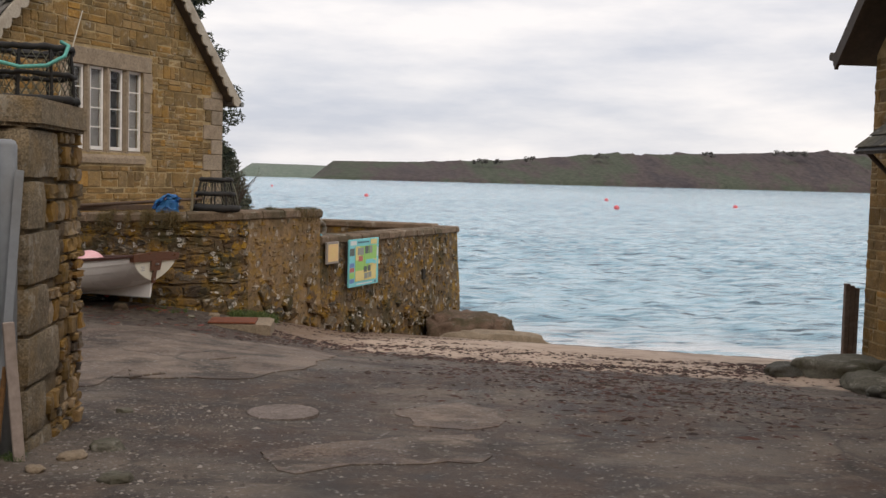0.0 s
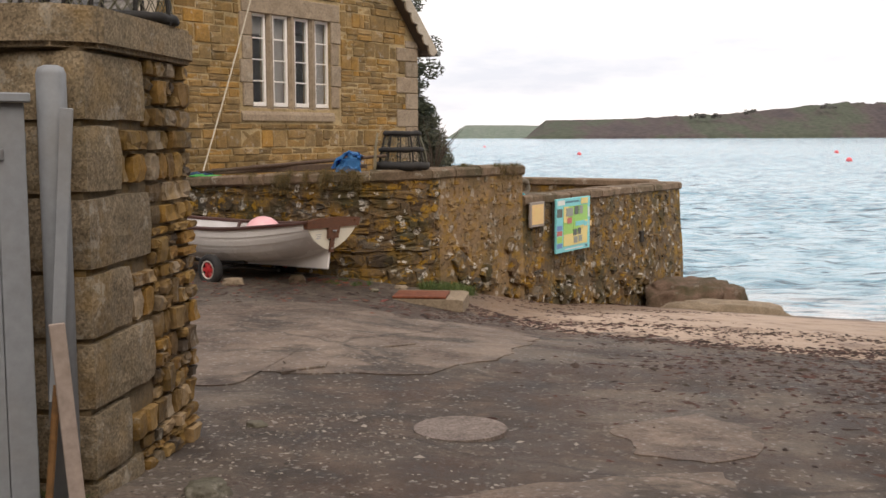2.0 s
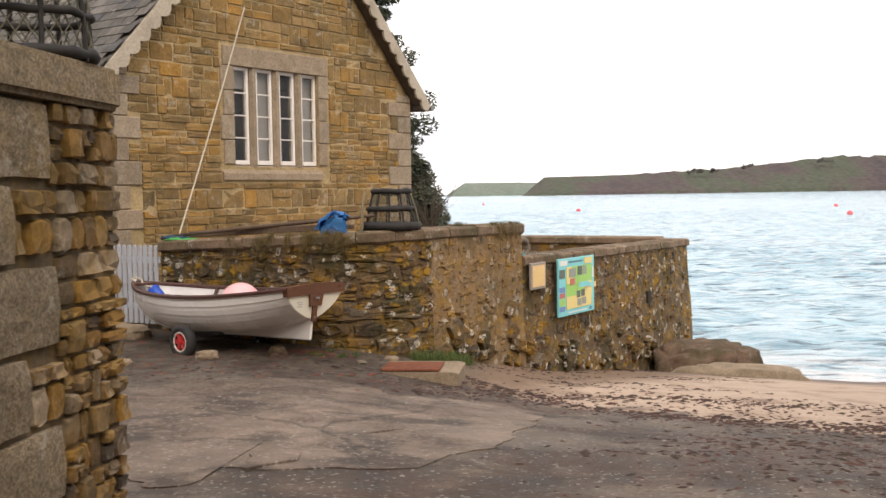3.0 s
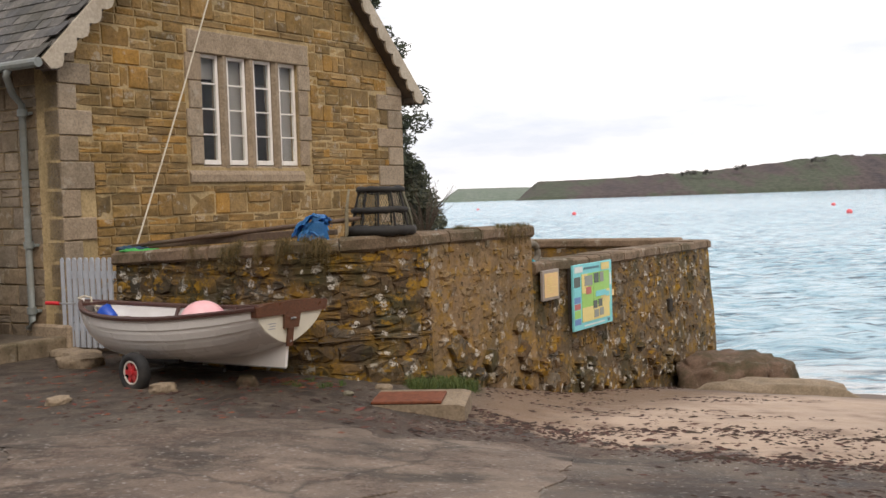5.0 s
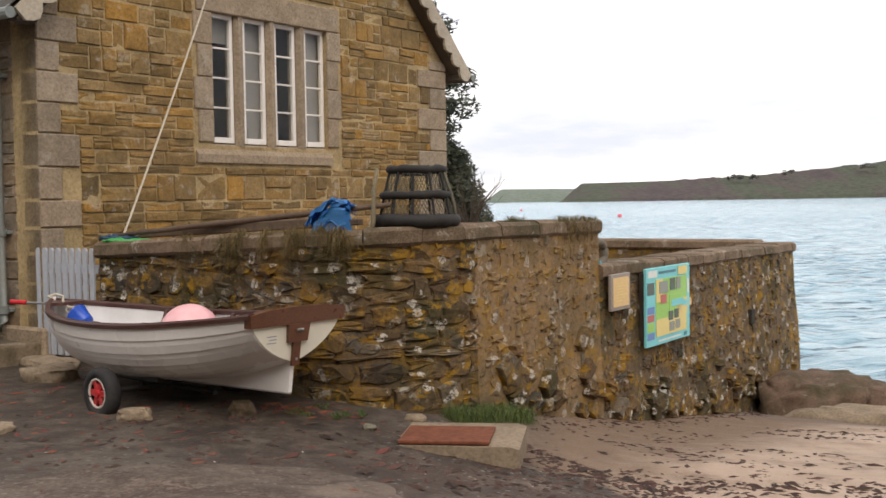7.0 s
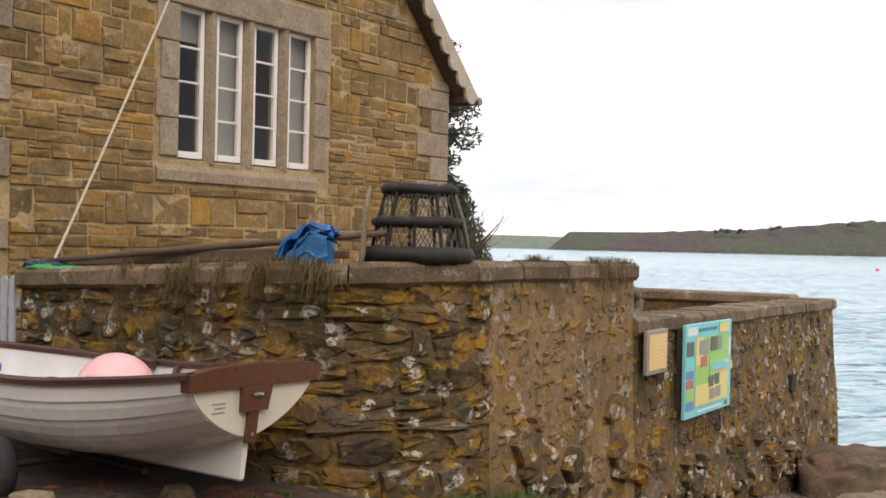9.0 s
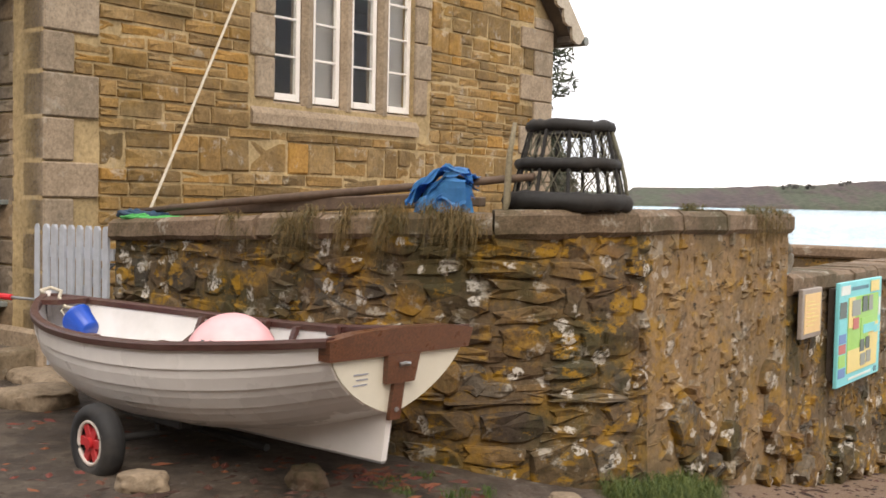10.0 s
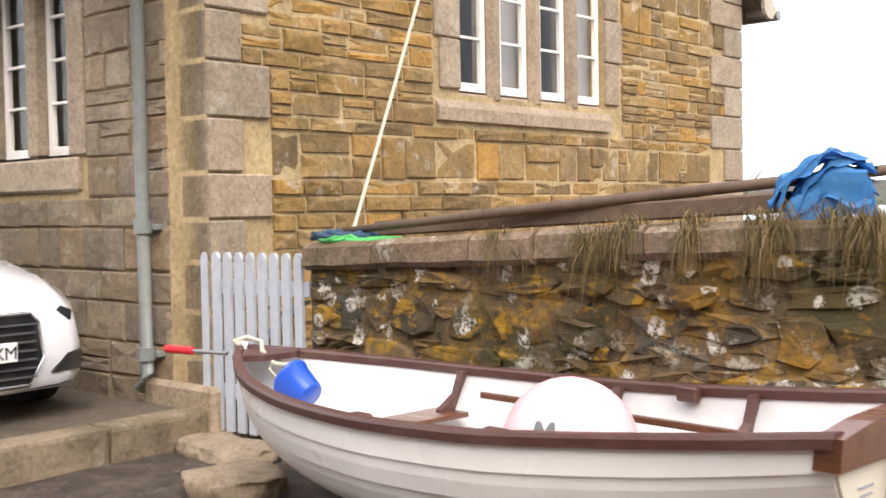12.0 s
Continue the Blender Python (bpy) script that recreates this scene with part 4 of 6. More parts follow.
rock("concrete_apron", (3.95, 22.9, -2.1), (1.2, 0.5, 0.4), 3, M_PALEROCK, "pale sloping concrete apron half buried in sand", 0.6, -24, "apron")

# ---- gate pier ----
pier = tagged(empty("gate_pier"), "granite and rubble gate pier with a thick granite cap", "gate pier")
PX, PY0, PY1, PZ, PT = -1.34, 7.12, 8.6, -0.65, 1.72
core = part("core", box((PX - 1.6, PY0 + 0.03, PZ), (PX - 0.03, PY1 - 0.03, PT)), stone("pier_mortar", [(0.19, 0.14, 0.085), (0.19, 0.14, 0.085)], ochre=0.5, moss=0.4), pier)
cap = prism([(PX - 1.7, PY0 - 0.06), (PX - 0.12, PY0 - 0.06), (PX + 0.05, PY0 + 0.12), (PX + 0.06, PY1 - 0.1), (PX - 0.06, PY1 + 0.07), (PX - 1.7, PY1 + 0.07)], PT, PT + 0.195)
bmesh.ops.bevel(cap, geom=list(cap.edges), offset=0.025, segments=2, affect="EDGES")
part("cap", cap, M_GRANITE, pier, "thick weathered granite cap")
rng = random.Random(8)
pier_q = []
BEDS = (-0.6, -0.33, 0.01, 0.35, 0.675, 1.035, 1.375, 1.715)
for i, wide in enumerate((0.6, 0.45, 0.8, 0.5, 0.78, 0.42, 0.74)):
    za, zb = BEDS[i] + 0.01, BEDS[i + 1] - 0.01
    bm = box((PX - 0.42, PY0, za), (PX + 0.012, PY0 + wide, zb))
    bmesh.ops.subdivide_edges(bm, edges=list(bm.edges), cuts=4, use_grid_fill=True)
    for v in bm.verts:
        c = Vector(((PX - 0.2), PY0 + wide / 2, (za + zb) / 2))
        d = v.co - c
        q = Vector((d.x / 0.216, d.y / (wide / 2), d.z / ((zb - za) / 2)))
        over = max(0.0, q.length - 1.18)
        v.co -= d.normalized() * over * 0.04
        v.co += d.normalized() * 0.016 * noise.noise(v.co * 6)
    part("quoin", bm, M_GRANITE, pier)
    pier_q.append((za - 0.01, zb + 0.01, wide))
pier_forms = [stone_form("pier_stone", rng, 8, 0.16, 0.09, M_PIER_RUBBLE) for _ in range(8)]


def pier_spans(za, zb):
    return [(PY0 + max([w for a, b, w in pier_q if a < zb - 0.015 and b > za + 0.015] + [0.3]) + 0.005, PY1)]


places = []
face = Matrix(((0, -1, 0, PX), (1, 0, 0, 0), (0, 0, 1, 0), (0, 0, 0, 1)))
for cx, cz, w, h in courses(PY0 + 0.3, PY1, -0.55, PT, rng, (0.05, 0.08, 0.12, 0.16), (0.06, 0.19), 0.45, 0.014, lambda x, z: False, pier_spans):
    m = Matrix.Translation((PX - 0.052 + rng.uniform(-0.016, 0.026), cx, cz)) @ Euler((rng.uniform(-0.06, 0.06), 0, radians(90) + rng.uniform(-0.06, 0.06))).to_matrix().to_4x4() @ Matrix.Diagonal((w, 0.12, h, 1))
    places.append((m, True))
lay_stones("pier_stone", places, pier_forms, pier, M_PIER_RUBBLE, 290, rng)
tagged(part("boundary_wall", box((-9.5, 7.9, -0.9), (PX - 1.58, 8.4, 1.45), 0.03), M_PIER_RUBBLE), "rubble boundary wall running off the gate pier", "wall", kind="structure")

# ---- rowing boat on its trolley ----
M_HULL = paint("white_hull_gelcoat", (0.84, 0.81, 0.78), 0.28, 0.02, 12, dirty=0.12, relief=0.04, coat=0.2)
M_CREAM = paint("cream_transom_paint", (0.74, 0.7, 0.58), 0.35, 0.03, 14, dirty=0.15, relief=0.04)
M_INNER = paint("white_inner_gelcoat", (0.74, 0.73, 0.72), 0.45, 0.03, 12, dirty=0.35, relief=0.05)
M_VARNISH = paint("brown_varnished_wood", (0.115, 0.042, 0.019), 0.34, 0.45, 18, dirty=0.35, dirt=(0.06, 0.024, 0.014), stretch=(1, 6, 6), relief=0.25, coat=0.3)
M_GUNWALE = paint("dark_gunwale_wood", (0.075, 0.03, 0.024), 0.42, 0.3, 18, dirty=0.25, stretch=(1, 6, 6))
M_STEEL = paint("galvanised_steel", (0.42, 0.43, 0.44), 0.4, 0.1, 30, metal=0.8)
M_TYRE = paint("black_tyre_rubber", (0.02, 0.02, 0.021), 0.8, 0.2, 40, dirty=0.5, dirt=(0.09, 0.075, 0.06))
M_RIM = paint("red_plastic_rim", (0.5, 0.03, 0.035), 0.4, 0.1, 20)
M_PALE = paint("pale_rim", (0.62, 0.55, 0.5), 0.5, 0.05, 20)
M_BLACK = paint("black_trolley_paint", (0.02, 0.02, 0.02), 0.6, 0.2, 20)
M_ROPE = paint("pale_rope", (0.5, 0.45, 0.36), 0.9, 0.2, 90, relief=0.6)

BOAT = pose(-2.05, 15.72, -0.019, 0, 0, 147.2)
BEAM = [(0, 0.44), (0.5, 0.535), (1.1, 0.615), (1.7, 0.63), (2.2, 0.585), (2.65, 0.47), (3.0, 0.32), (3.25, 0.17), (3.46, 0.012)]
SHEER = [(0, 0.25), (0.5, 0.18), (1.1, 0.125), (1.7, 0.10), (2.3, 0.10), (2.9, 0.125), (3.46, 0.17)]
BOTTOM = [(0, -0.13), (0.5, -0.285), (1.1, -0.36), (1.7, -0.38), (2.3, -0.375), (2.8, -0.335), (3.1, -0.275), (3.3, -0.17), (3.42, -0.03), (3.46, 0.04)]
LENGTH, PLANKS = 3.46, 6


def soft_at(x, pairs):
    """A smooth reading of a table."""
    return sum(curve_at(x + d, pairs) * w for d, w in ((-0.22, 0.15), (-0.1, 0.2), (0, 0.3), (0.1, 0.2), (0.22, 0.15))) if 0.25 < x < 3.2 else curve_at(x, pairs)


def hull_point(x, v, out=0.0):
    """A point of the hull: x from the stern, v from keel 0 to sheer 1, on the +y side."""
    bz, sz, w = soft_at(x, BOTTOM), soft_at(x, SHEER), soft_at(x, BEAM)
    p = curve_at(x, [(0, 1.3), (0.7, 0.75), (1.7, 0.52), (2.6, 0.75), (3.46, 1.2)])
    a = v * math.pi / 2
    y = w * math.sin(a) ** p
    z = bz + (sz - bz) * (1 - math.cos(a)) ** 0.9
    return Vector((x, y + out, z - out * 0.3))


def strake(k, side):
    """One lapped plank, its lower edge standing proud of the plank below."""
    bm = bmesh.new()
    n = 64
    v0, v1 = k / PLANKS, (k + 1) / PLANKS
    rings = []
    for i in range(n + 1):
        x = LENGTH * i / n
        taper = smoothstep(3.46, 3.2, x)
        r = []
        for v, o in ((v0 - 0.012 if k else v0, 0.011 * taper), ((v0 + v1) / 2, 0.007 * taper), (v1, 0.002), (v1, -0.012 * taper), ((v0 + v1) / 2, -0.009 * taper), (v0 - 0.012 if k else v0, -0.004)):
            q = hull_point(x, max(0, v), o if v > 0.01 else o * 0.2)
            r.append(bm.verts.new((q.x, side * max(0.004, q.y), q.z)))
        rings.append(r)
    for a, b in zip(rings, rings[1:]):
        for j in range(6):
            bm.faces.new((a[j], a[(j + 1) % 6], b[(j + 1) % 6], b[j]))
    bm.faces.new(rings[0])
    bm.faces.new(rings[-1][::-1])
    bmesh.ops.recalc_face_normals(bm, faces=bm.faces)
    return bm


boat = tagged(empty("rowing_boat", BOAT @ Matrix.Diagonal((0.965, 1, 1, 1))), "white clinker rowing boat with dark wood gunwales, on a trolley", "boat")
hull = empty("hull")
hull.parent = boat
for k in range(PLANKS):
    for side in (-1, 1):
        part("strake", strake(k, side), M_HULL, hull)
# inner skin
bm = bmesh.new()
rings = []
for i in range(33):
    x = 0.03 + 3.32 * i / 32
    r = []
    for v in np.linspace(0.04, 0.985, 10):
        q = hull_point(x, v, -0.018)
        r.append((q.x, max(0.0, q.y), q.z))
    rings.append([bm.verts.new((a, -b, c)) for a, b, c in r[::-1]] + [bm.verts.new(q) for q in r])
for a, b in zip(rings, rings[1:]):
    for j in range(19):
        bm.faces.new((a[j], a[j + 1], b[j + 1], b[j]))
part("inner_skin", bm, M_INNER, hull, "white inside of the hull", True)
# transom with its wooden top, pad and strip
half = [hull_point(0, v) for v in np.linspace(0, 1, 14)]
outline = [(p.y, p.z) for p in half] + [(-p.y, p.z) for p in half[:0:-1]]
transom = part("transom", prism(outline, -0.012, 0.03, "x"), M_CREAM, boat, "cream-painted wineglass transom")
top = [(-0.45, 0.155), (0.45, 0.155), (0.465, 0.25), (0.3, 0.275), (0, 0.285), (-0.3, 0.275), (-0.465, 0.25)]
part("transom_rail", prism(top, -0.035, 0.045, "x"), M_VARNISH, transom, "brown varnished transom rail")
pad = part("motor_pad", prism([(-0.09, 0.02), (0.09, 0.02), (0.105, 0.158), (-0.105, 0.158)], -0.045, -0.012, "x"), M_VARNISH, transom)
part("gudgeon", tube([(-0.052, -0.03, 0.11), (-0.06, 0.0, 0.115), (-0.052, 0.03, 0.11)], 0.011, 8), M_STEEL, transom, "small steel gudgeon")
part("rudder_strip", prism([(-0.035, -0.16), (0.035, -0.16), (0.035, 0.025), (-0.035, 0.025)], -0.036, -0.012, "x"), M_VARNISH, transom)
part("screw", tube([(-0.044, 0, -0.11), (-0.034, 0, -0.11)], 0.012, 8), M_STEEL, transom)
for i, (w, zz) in enumerate(((0.09, 0.075), (0.07, 0.05), (0.085, 0.025))):
    part("label_line", box((-0.015, 0.19, zz), (-0.0125, 0.19 + w, zz + 0.007)), paint("label_grey", (0.32, 0.33, 0.38), 0.7), transom)
# keel, skeg and stem
keel_line = [(0.0, -0.37), (0.8, -0.385), (1.8, -0.405), (2.6, -0.40), (2.95, -0.36), (3.2, -0.27), (3.36, -0.14), (3.46, 0.03), (3.49, 0.2)]
inner_line = [(3.44, 0.2), (3.42, 0.03), (3.3, -0.13), (3.1, -0.24), (2.8, -0.31), (2.3, -0.35), (1.7, -0.355), (1.1, -0.32), (0.5, -0.24), (0.0, -0.11)]
bm = prism(keel_line + inner_line, -0.017, 0.017, "y")
part("keel", bm, M_HULL, boat, "white keel and skeg")
part("keel_band", prism([(x - 0.0, z) for x, z in keel_line] + [(x, z - 0.012) for x, z in keel_line[::-1]], -0.012, 0.012, "y"), M_STEEL, boat)
# gunwales, inwales
for side in (-1, 1):
    bm = bmesh.new()
    rings = []
    for i in range(41):
        x = -0.01 + 3.46 * i / 40
        p = hull_point(max(0, min(x, 3.455)), 1)
        y = p.y
        r = [bm.verts.new((x, side * max(0.0, y + a), p.z + c)) for a, c in ((0.026, -0.03), (0.03, 0.0), (0.022, 0.014), (-0.02, 0.014), (-0.03, 0.004), (-0.028, -0.03))]
        rings.append(r)
    for a, b in zip(rings, rings[1:]):
        for j in range(6):
            bm.faces.new((a[j], a[(j + 1) % 6], b[(j + 1) % 6], b[j]))
    bm.faces.new(rings[0])
    bm.faces.new(rings[-1][::-1])
    bmesh.ops.recalc_face_normals(bm, faces=bm.faces)
    part("gunwale", bm, M_GUNWALE, boat, "dark brown wooden gunwale")
    for x in (1.05, 1.75):
        p = hull_point(x, 1)
        part("rowlock_block", box((x - 0.05, side * (p.y - 0.05) - 0.022, p.z - 0.05), (x + 0.05, side * (p.y - 0.05) + 0.022, p.z + 0.012), 0.008), M_GUNWALE, boat)
    for x in (0.72, 1.42, 2.32):
        p = hull_point(x, 0.97, -0.03)
        knee = prism([(p.y, p.z), (p.y - 0.035, p.z), (p.y - 0.075, p.z - 0.1), (p.y - 0.18, p.z - 0.165), (p.y - 0.18, p.z - 0.19), (p.y - 0.1, p.z - 0.19)], x - 0.02, x + 0.02, "x")
        if side < 0:
            for v in knee.verts:
                v.co.y = -v.co.y
            bmesh.ops.recalc_face_normals(knee, faces=knee.faces)
        part("knee", knee, M_GUNWALE, boat, "dark wooden knee")
part("breasthook", prism([(3.44, 0.0), (3.2, 0.17), (3.12, 0.1), (3.12, -0.1), (3.2, -0.17)], 0.135, 0.165), M_GUNWALE, boat)
for x, w in ((0.35, 0.36), (1.42, 0.22), (2.32, 0.22)):
    y = min(q.y for q in (hull_point(xx, v) for xx in (x - w / 2, x + w / 2) for v in np.linspace(0.2, 1, 60)) if q.z > -0.12) - 0.035
    part("thwart", box((x - w / 2, -y, -0.105), (x + w / 2, y, -0.08), 0.006), M_VARNISH, boat, "brown wooden seat board")
part("side_bench", prism([(0.55, -0.2), (1.3, -0.24), (1.3, -0.4), (0.9, -0.38), (0.55, -0.3)], -0.1, -0.078), M_GUNWALE, boat, "brown wooden side bench")
for y in (-0.18, 0.0, 0.18):
    part("floor_board", box((0.75, y - 0.07, -0.25), (2.4, y + 0.07, -0.235), 0.004), M_VARNISH, boat)
part("riser", box((0.5, 0.4, 0.0), (2.1, 0.42, 0.03), 0.004), M_VARNISH, boat)
part("riser", box((0.5, -0.42, 0.0), (2.1, -0.4, 0.03), 0.004), M_VARNISH, boat)


# the transom rakes aft
for ob_ in boat.children_recursive:
    if ob_.type == "MESH":
        for v in ob_.data.vertices:
            v.co.x -= 0.17 * (v.co.z + 0.37) * smoothstep(0.7, 0.0, v.co.x)


def to_boat(x, y, z):
    return BOAT @ Vector((x * 0.965, y, z))


# trolley
trolley = tagged(empty("launching_trolley", BOAT), "low steel boat trolley with red-hubbed rubber wheels", "boat trolley")
part("axle", tube([(1.48, -0.7, -0.43), (1.48, 0.7, -0.43)], 0.02, 10), M_BLACK, trolley)
part("spine", tube([(0.9, 0, -0.46), (1.48, 0, -0.455), (2.1, 0, -0.45), (2.6, 0, -0.43)], 0.022, 10), M_BLACK, trolley)
for y in (-0.3, 0.3):
    part("bunk", box((1.2, y - 0.04, -0.37), (1.8, y + 0.04, -0.31), 0.01), M_BLACK, trolley)
    part("upright", tube([(1.48, y, -0.43), (1.48, y, -0.37)], 0.015, 8), M_BLACK, trolley)
handle = part("handle", tube([(3.46, 0.02, 0.13), (3.66, 0.1, 0.135)], 0.011, 8), M_STEEL, trolley, "thin steel handle")
part("grip", tube([(3.66, 0.1, 0.135), (3.83, 0.165, 0.14)], 0.022, 10), paint("red_grip", (0.6, 0.02, 0.03), 0.5), handle, "red plastic hand grip")
for side in (-1, 1):
    wheel = empty("wheel")
    wheel.parent = trolley
    wheel.matrix_local = pose(1.48, side * 0.66, -0.43)
    bm = bmesh.new()
    prof = [(0.115, -0.045), (0.15, -0.062), (0.185, -0.055), (0.2, -0.03), (0.205, 0.0), (0.2, 0.03), (0.185, 0.055), (0.15, 0.062), (0.115, 0.045)]
    rings = []
    for i in range(36):
        a = 2 * math.pi * i / 36
        rings.append([bm.verts.new((r * math.cos(a), y, r * math.sin(a))) for r, y in prof])
    for i in range(36):
        a, b = rings[i], rings[(i + 1) % 36]
        for j in range(len(prof)):
            bm.faces.new((a[j], a[(j + 1) % 9], b[(j + 1) % 9], b[j]))
    bmesh.ops.recalc_face_normals(bm, faces=bm.faces)
    part("tyre", bm, M_TYRE, wheel, "black rubber tyre", True)
    rim = part("rim", tube([(0.113 * math.cos(a), side * 0.042, 0.113 * math.sin(a)) for a in np.linspace(0, 2 * math.pi, 31)[:-1]], 0.011, 8, True), M_PALE, wheel, "pale rim edge", True)
    part("hub", tube([(0, -0.05, 0), (0, 0.06 * side if side > 0 else 0.05, 0)], 0.03, 14), M_RIM, wheel)
    disc = bmesh.new()
    for i in range(6):
        m = Euler((0, math.pi * i / 3, 0)).to_matrix().to_4x4()
        add_box(disc, (0.02, side * 0.03 - 0.012, -0.024), (0.112, side * 0.03 + 0.012, 0.024), 0.004, m)
    add_tube(disc, [(0, side * 0.004 - 0.004, 0), (0, side * 0.004 + 0.004, 0)], 0.11, 24)
    part("spokes", disc, M_RIM, wheel, "red plastic wheel centre")


def ball(name, centre, radius, squash, material, label, cat):
    bm = bmesh.new()
    bmesh.ops.create_uvsphere(bm, u_segments=32, v_segments=20, radius=radius)
    for v in bm.verts:
        v.co.z *= squash
    ob = part(name, bm, material, None, "", True)
    ob.location = centre
    return tagged(ob, label, cat)


M_BUOY = paint("pale_pink_buoy", (0.8, 0.43, 0.45), 0.4, 0.05, 10, dirty=0.5, dirt=(0.8, 0.72, 0.7))


def mark_mesh():
    """A painted zigzag on the side of the buoy, lying on its skin."""
    zig = prism([(-0.045, -0.03), (-0.028, -0.03), (-0.022, 0.008), (-0.004, -0.022), (0.008, -0.022), (0.024, 0.008), (0.03, -0.03), (0.047, -0.03), (0.034, 0.034), (0.02, 0.034), (0.002, 0.0), (-0.018, 0.034), (-0.032, 0.034)], 0.0, 0.006)
    away = Vector((0.0, -0.83, 0.38)) + Vector((-0.24, -0.06, 0))
    zig.transform(away.to_track_quat("Z", "Y").to_matrix().to_4x4() @ Matrix.Translation((0, 0, 0.248)))
    return zig


buoy = ball("mooring_buoy", to_boat(1.12, 0.1, 0.0), 0.25, 1.0, M_BUOY, "large faded pink mooring buoy lying in the boat", "buoy")
part("mark", mark_mesh(), paint("grey_mark", (0.12, 0.14, 0.14), 0.7), buoy, "dark grey painted mark")


def bucket_mesh(at, axis):
    """An open bucket, lathed: base, outer side, rim, inner side."""
    bm = bmesh.new()
    rings = []
    for z, r in ((0, 0.0), (0, 0.062), (0.01, 0.07), (0.15, 0.095), (0.153, 0.102), (0.165, 0.102), (0.165, 0.092), (0.012, 0.066), (0.012, 0.0)):
        rings.append([bm.verts.new((r * math.cos(a), r * math.sin(a), z)) for a in np.linspace(0, 2 * math.pi, 25)[:-1]] if r else [bm.verts.new((0, 0, z))])
    for a, b in zip(rings, rings[1:]):
        n = max(len(a), len(b))
        for k in range(n):
            q = [a[k % len(a)], a[(k + 1) % len(a)], b[(k + 1) % len(b)], b[k % len(b)]]
            bm.faces.new(list(dict.fromkeys(q)))
    bmesh.ops.recalc_face_normals(bm, faces=bm.faces)
    bm.transform(Matrix.Translation(at) @ axis.to_track_quat("Z", "Y").to_matrix().to_4x4())
    return bm


aft = to_boat(2.86, 0.0, -0.02)
tilt = (to_boat(3.0, 0.02, 0.055) - aft)
bucket = tagged(part("bucket", bucket_mesh(aft, tilt), paint("blue_plastic", (0.015, 0.085, 0.5), 0.35, 0.08, 14), None, "", True), "small blue plastic bucket tipped over in the bow", "bucket")
part("bucket_handle", tube([to_boat(2.97, 0.1, 0.05), to_boat(3.1, 0.08, 0.1), to_boat(3.17, 0.0, 0.13), to_boat(3.1, -0.08, 0.1), to_boat(2.97, -0.09, 0.05)], 0.005, 6), M_ROPE, bucket, "", True)
bow_rope = tagged(part("bow_rope", tube([to_boat(*q) for q in ((3.42, 0.05, 0.19), (3.5, 0.03, 0.2), (3.47, -0.03, 0.22), (3.36, -0.05, 0.2), (3.25, 0.02, 0.17), (3.1, 0.05, 0.12), (2.95, 0.03, 0.12))], 0.012, 8), M_ROPE, None, "", True), "pale rope looped round the bow", "rope")

# ---- on the quay wall ----
M_SPAR = paint("weathered_brown_spar", (0.1, 0.062, 0.04), 0.65, 0.3, 16, dirty=0.4, stretch=(1, 1, 1))
spar = tagged(part("spar", tube([(-4.66, 18.46, 0.72), (-3.6, 17.97, 0.82), (-2.6, 17.5, 0.905), (-1.50, 17.0, 1.0)], [0.02, 0.028, 0.028, 0.022], 12), M_SPAR, None, "", True), "long brown wooden spar lying along the wall top", "spar")
tagged(part("timber", box((-1.5, -0.05, -0.045), (1.25, 0.05, 0.045), 0.01, pose(-3.15, 17.83, 0.8, 0, -2.5, -31)), M_SPAR), "dark weathered timber lying on the wall top", "timber")
tagged(part("timber", box((-1.0, -0.035, -0.03), (1.1, 0.035, 0.03), 0.008, pose(-2.85, 17.95, 0.83, 0, -1, -26)), M_SPAR), "thin grey-brown timber lying on the wall top", "timber")


def tarp(at):
    """A tarpaulin folded over several times: bent layers with loose edges hanging forward."""
    whole = empty("tarpaulin", at)
    blue = paint("blue_tarpaulin", (0.07, 0.3, 0.64), 0.42, 0.12, 30, dirty=0.15, relief=0.2)
    rr = random.Random(6)
    n = 16
    for layer in range(6):
        bm = bmesh.new()
        turn_ = Euler((0, 0, rr.uniform(-0.35, 0.35))).to_matrix()
        wide, deep = rr.uniform(0.32, 0.42), rr.uniform(0.22, 0.3)
        sx_, hang = rr.uniform(-0.05, 0.05), rr.uniform(0.04, 0.14) if layer < 3 else rr.uniform(0.0, 0.06)
        grid = []
        for i in range(n):
            row = []
            for j in range(n):
                u, v = i / (n - 1), j / (n - 1)
                p = turn_ @ Vector(((u - 0.5) * wide + sx_, (v - 0.45) * deep, 0))
                z = 0.02 * layer + 0.08 * math.exp(-((u - 0.6) ** 2) * 9) + 0.05 * abs(((u * 2.3 + v * 1.4 + layer * 0.37) % 1.0) - 0.5)
                z += 0.035 * noise.noise(Vector((u * 4, v * 4, layer * 3.3)))
                z -= hang * smoothstep(0.35, 0.0, v) * 1.6 + 0.08 * smoothstep(0.2, 0.0, u)
                p.y += 0.05 * smoothstep(0.3, 0.0, v)
                row.append(bm.verts.new((p.x, p.y, z)))
            grid.append(row)
        for i in range(n - 1):
            for j in range(n - 1):
                bm.faces.new((grid[i][j], grid[i + 1][j], grid[i + 1][j + 1], grid[i][j + 1]))
        bmesh.ops.solidify(bm, geom=list(bm.faces), thickness=0.012)
        part("fold", bm, blue, whole)
    return whole


tagged(tarp(pose(-2.03, 17.1, 0.86, 0, -14, -16)), "crumpled bright blue tarpaulin folded on the wall top", "tarpaulin")


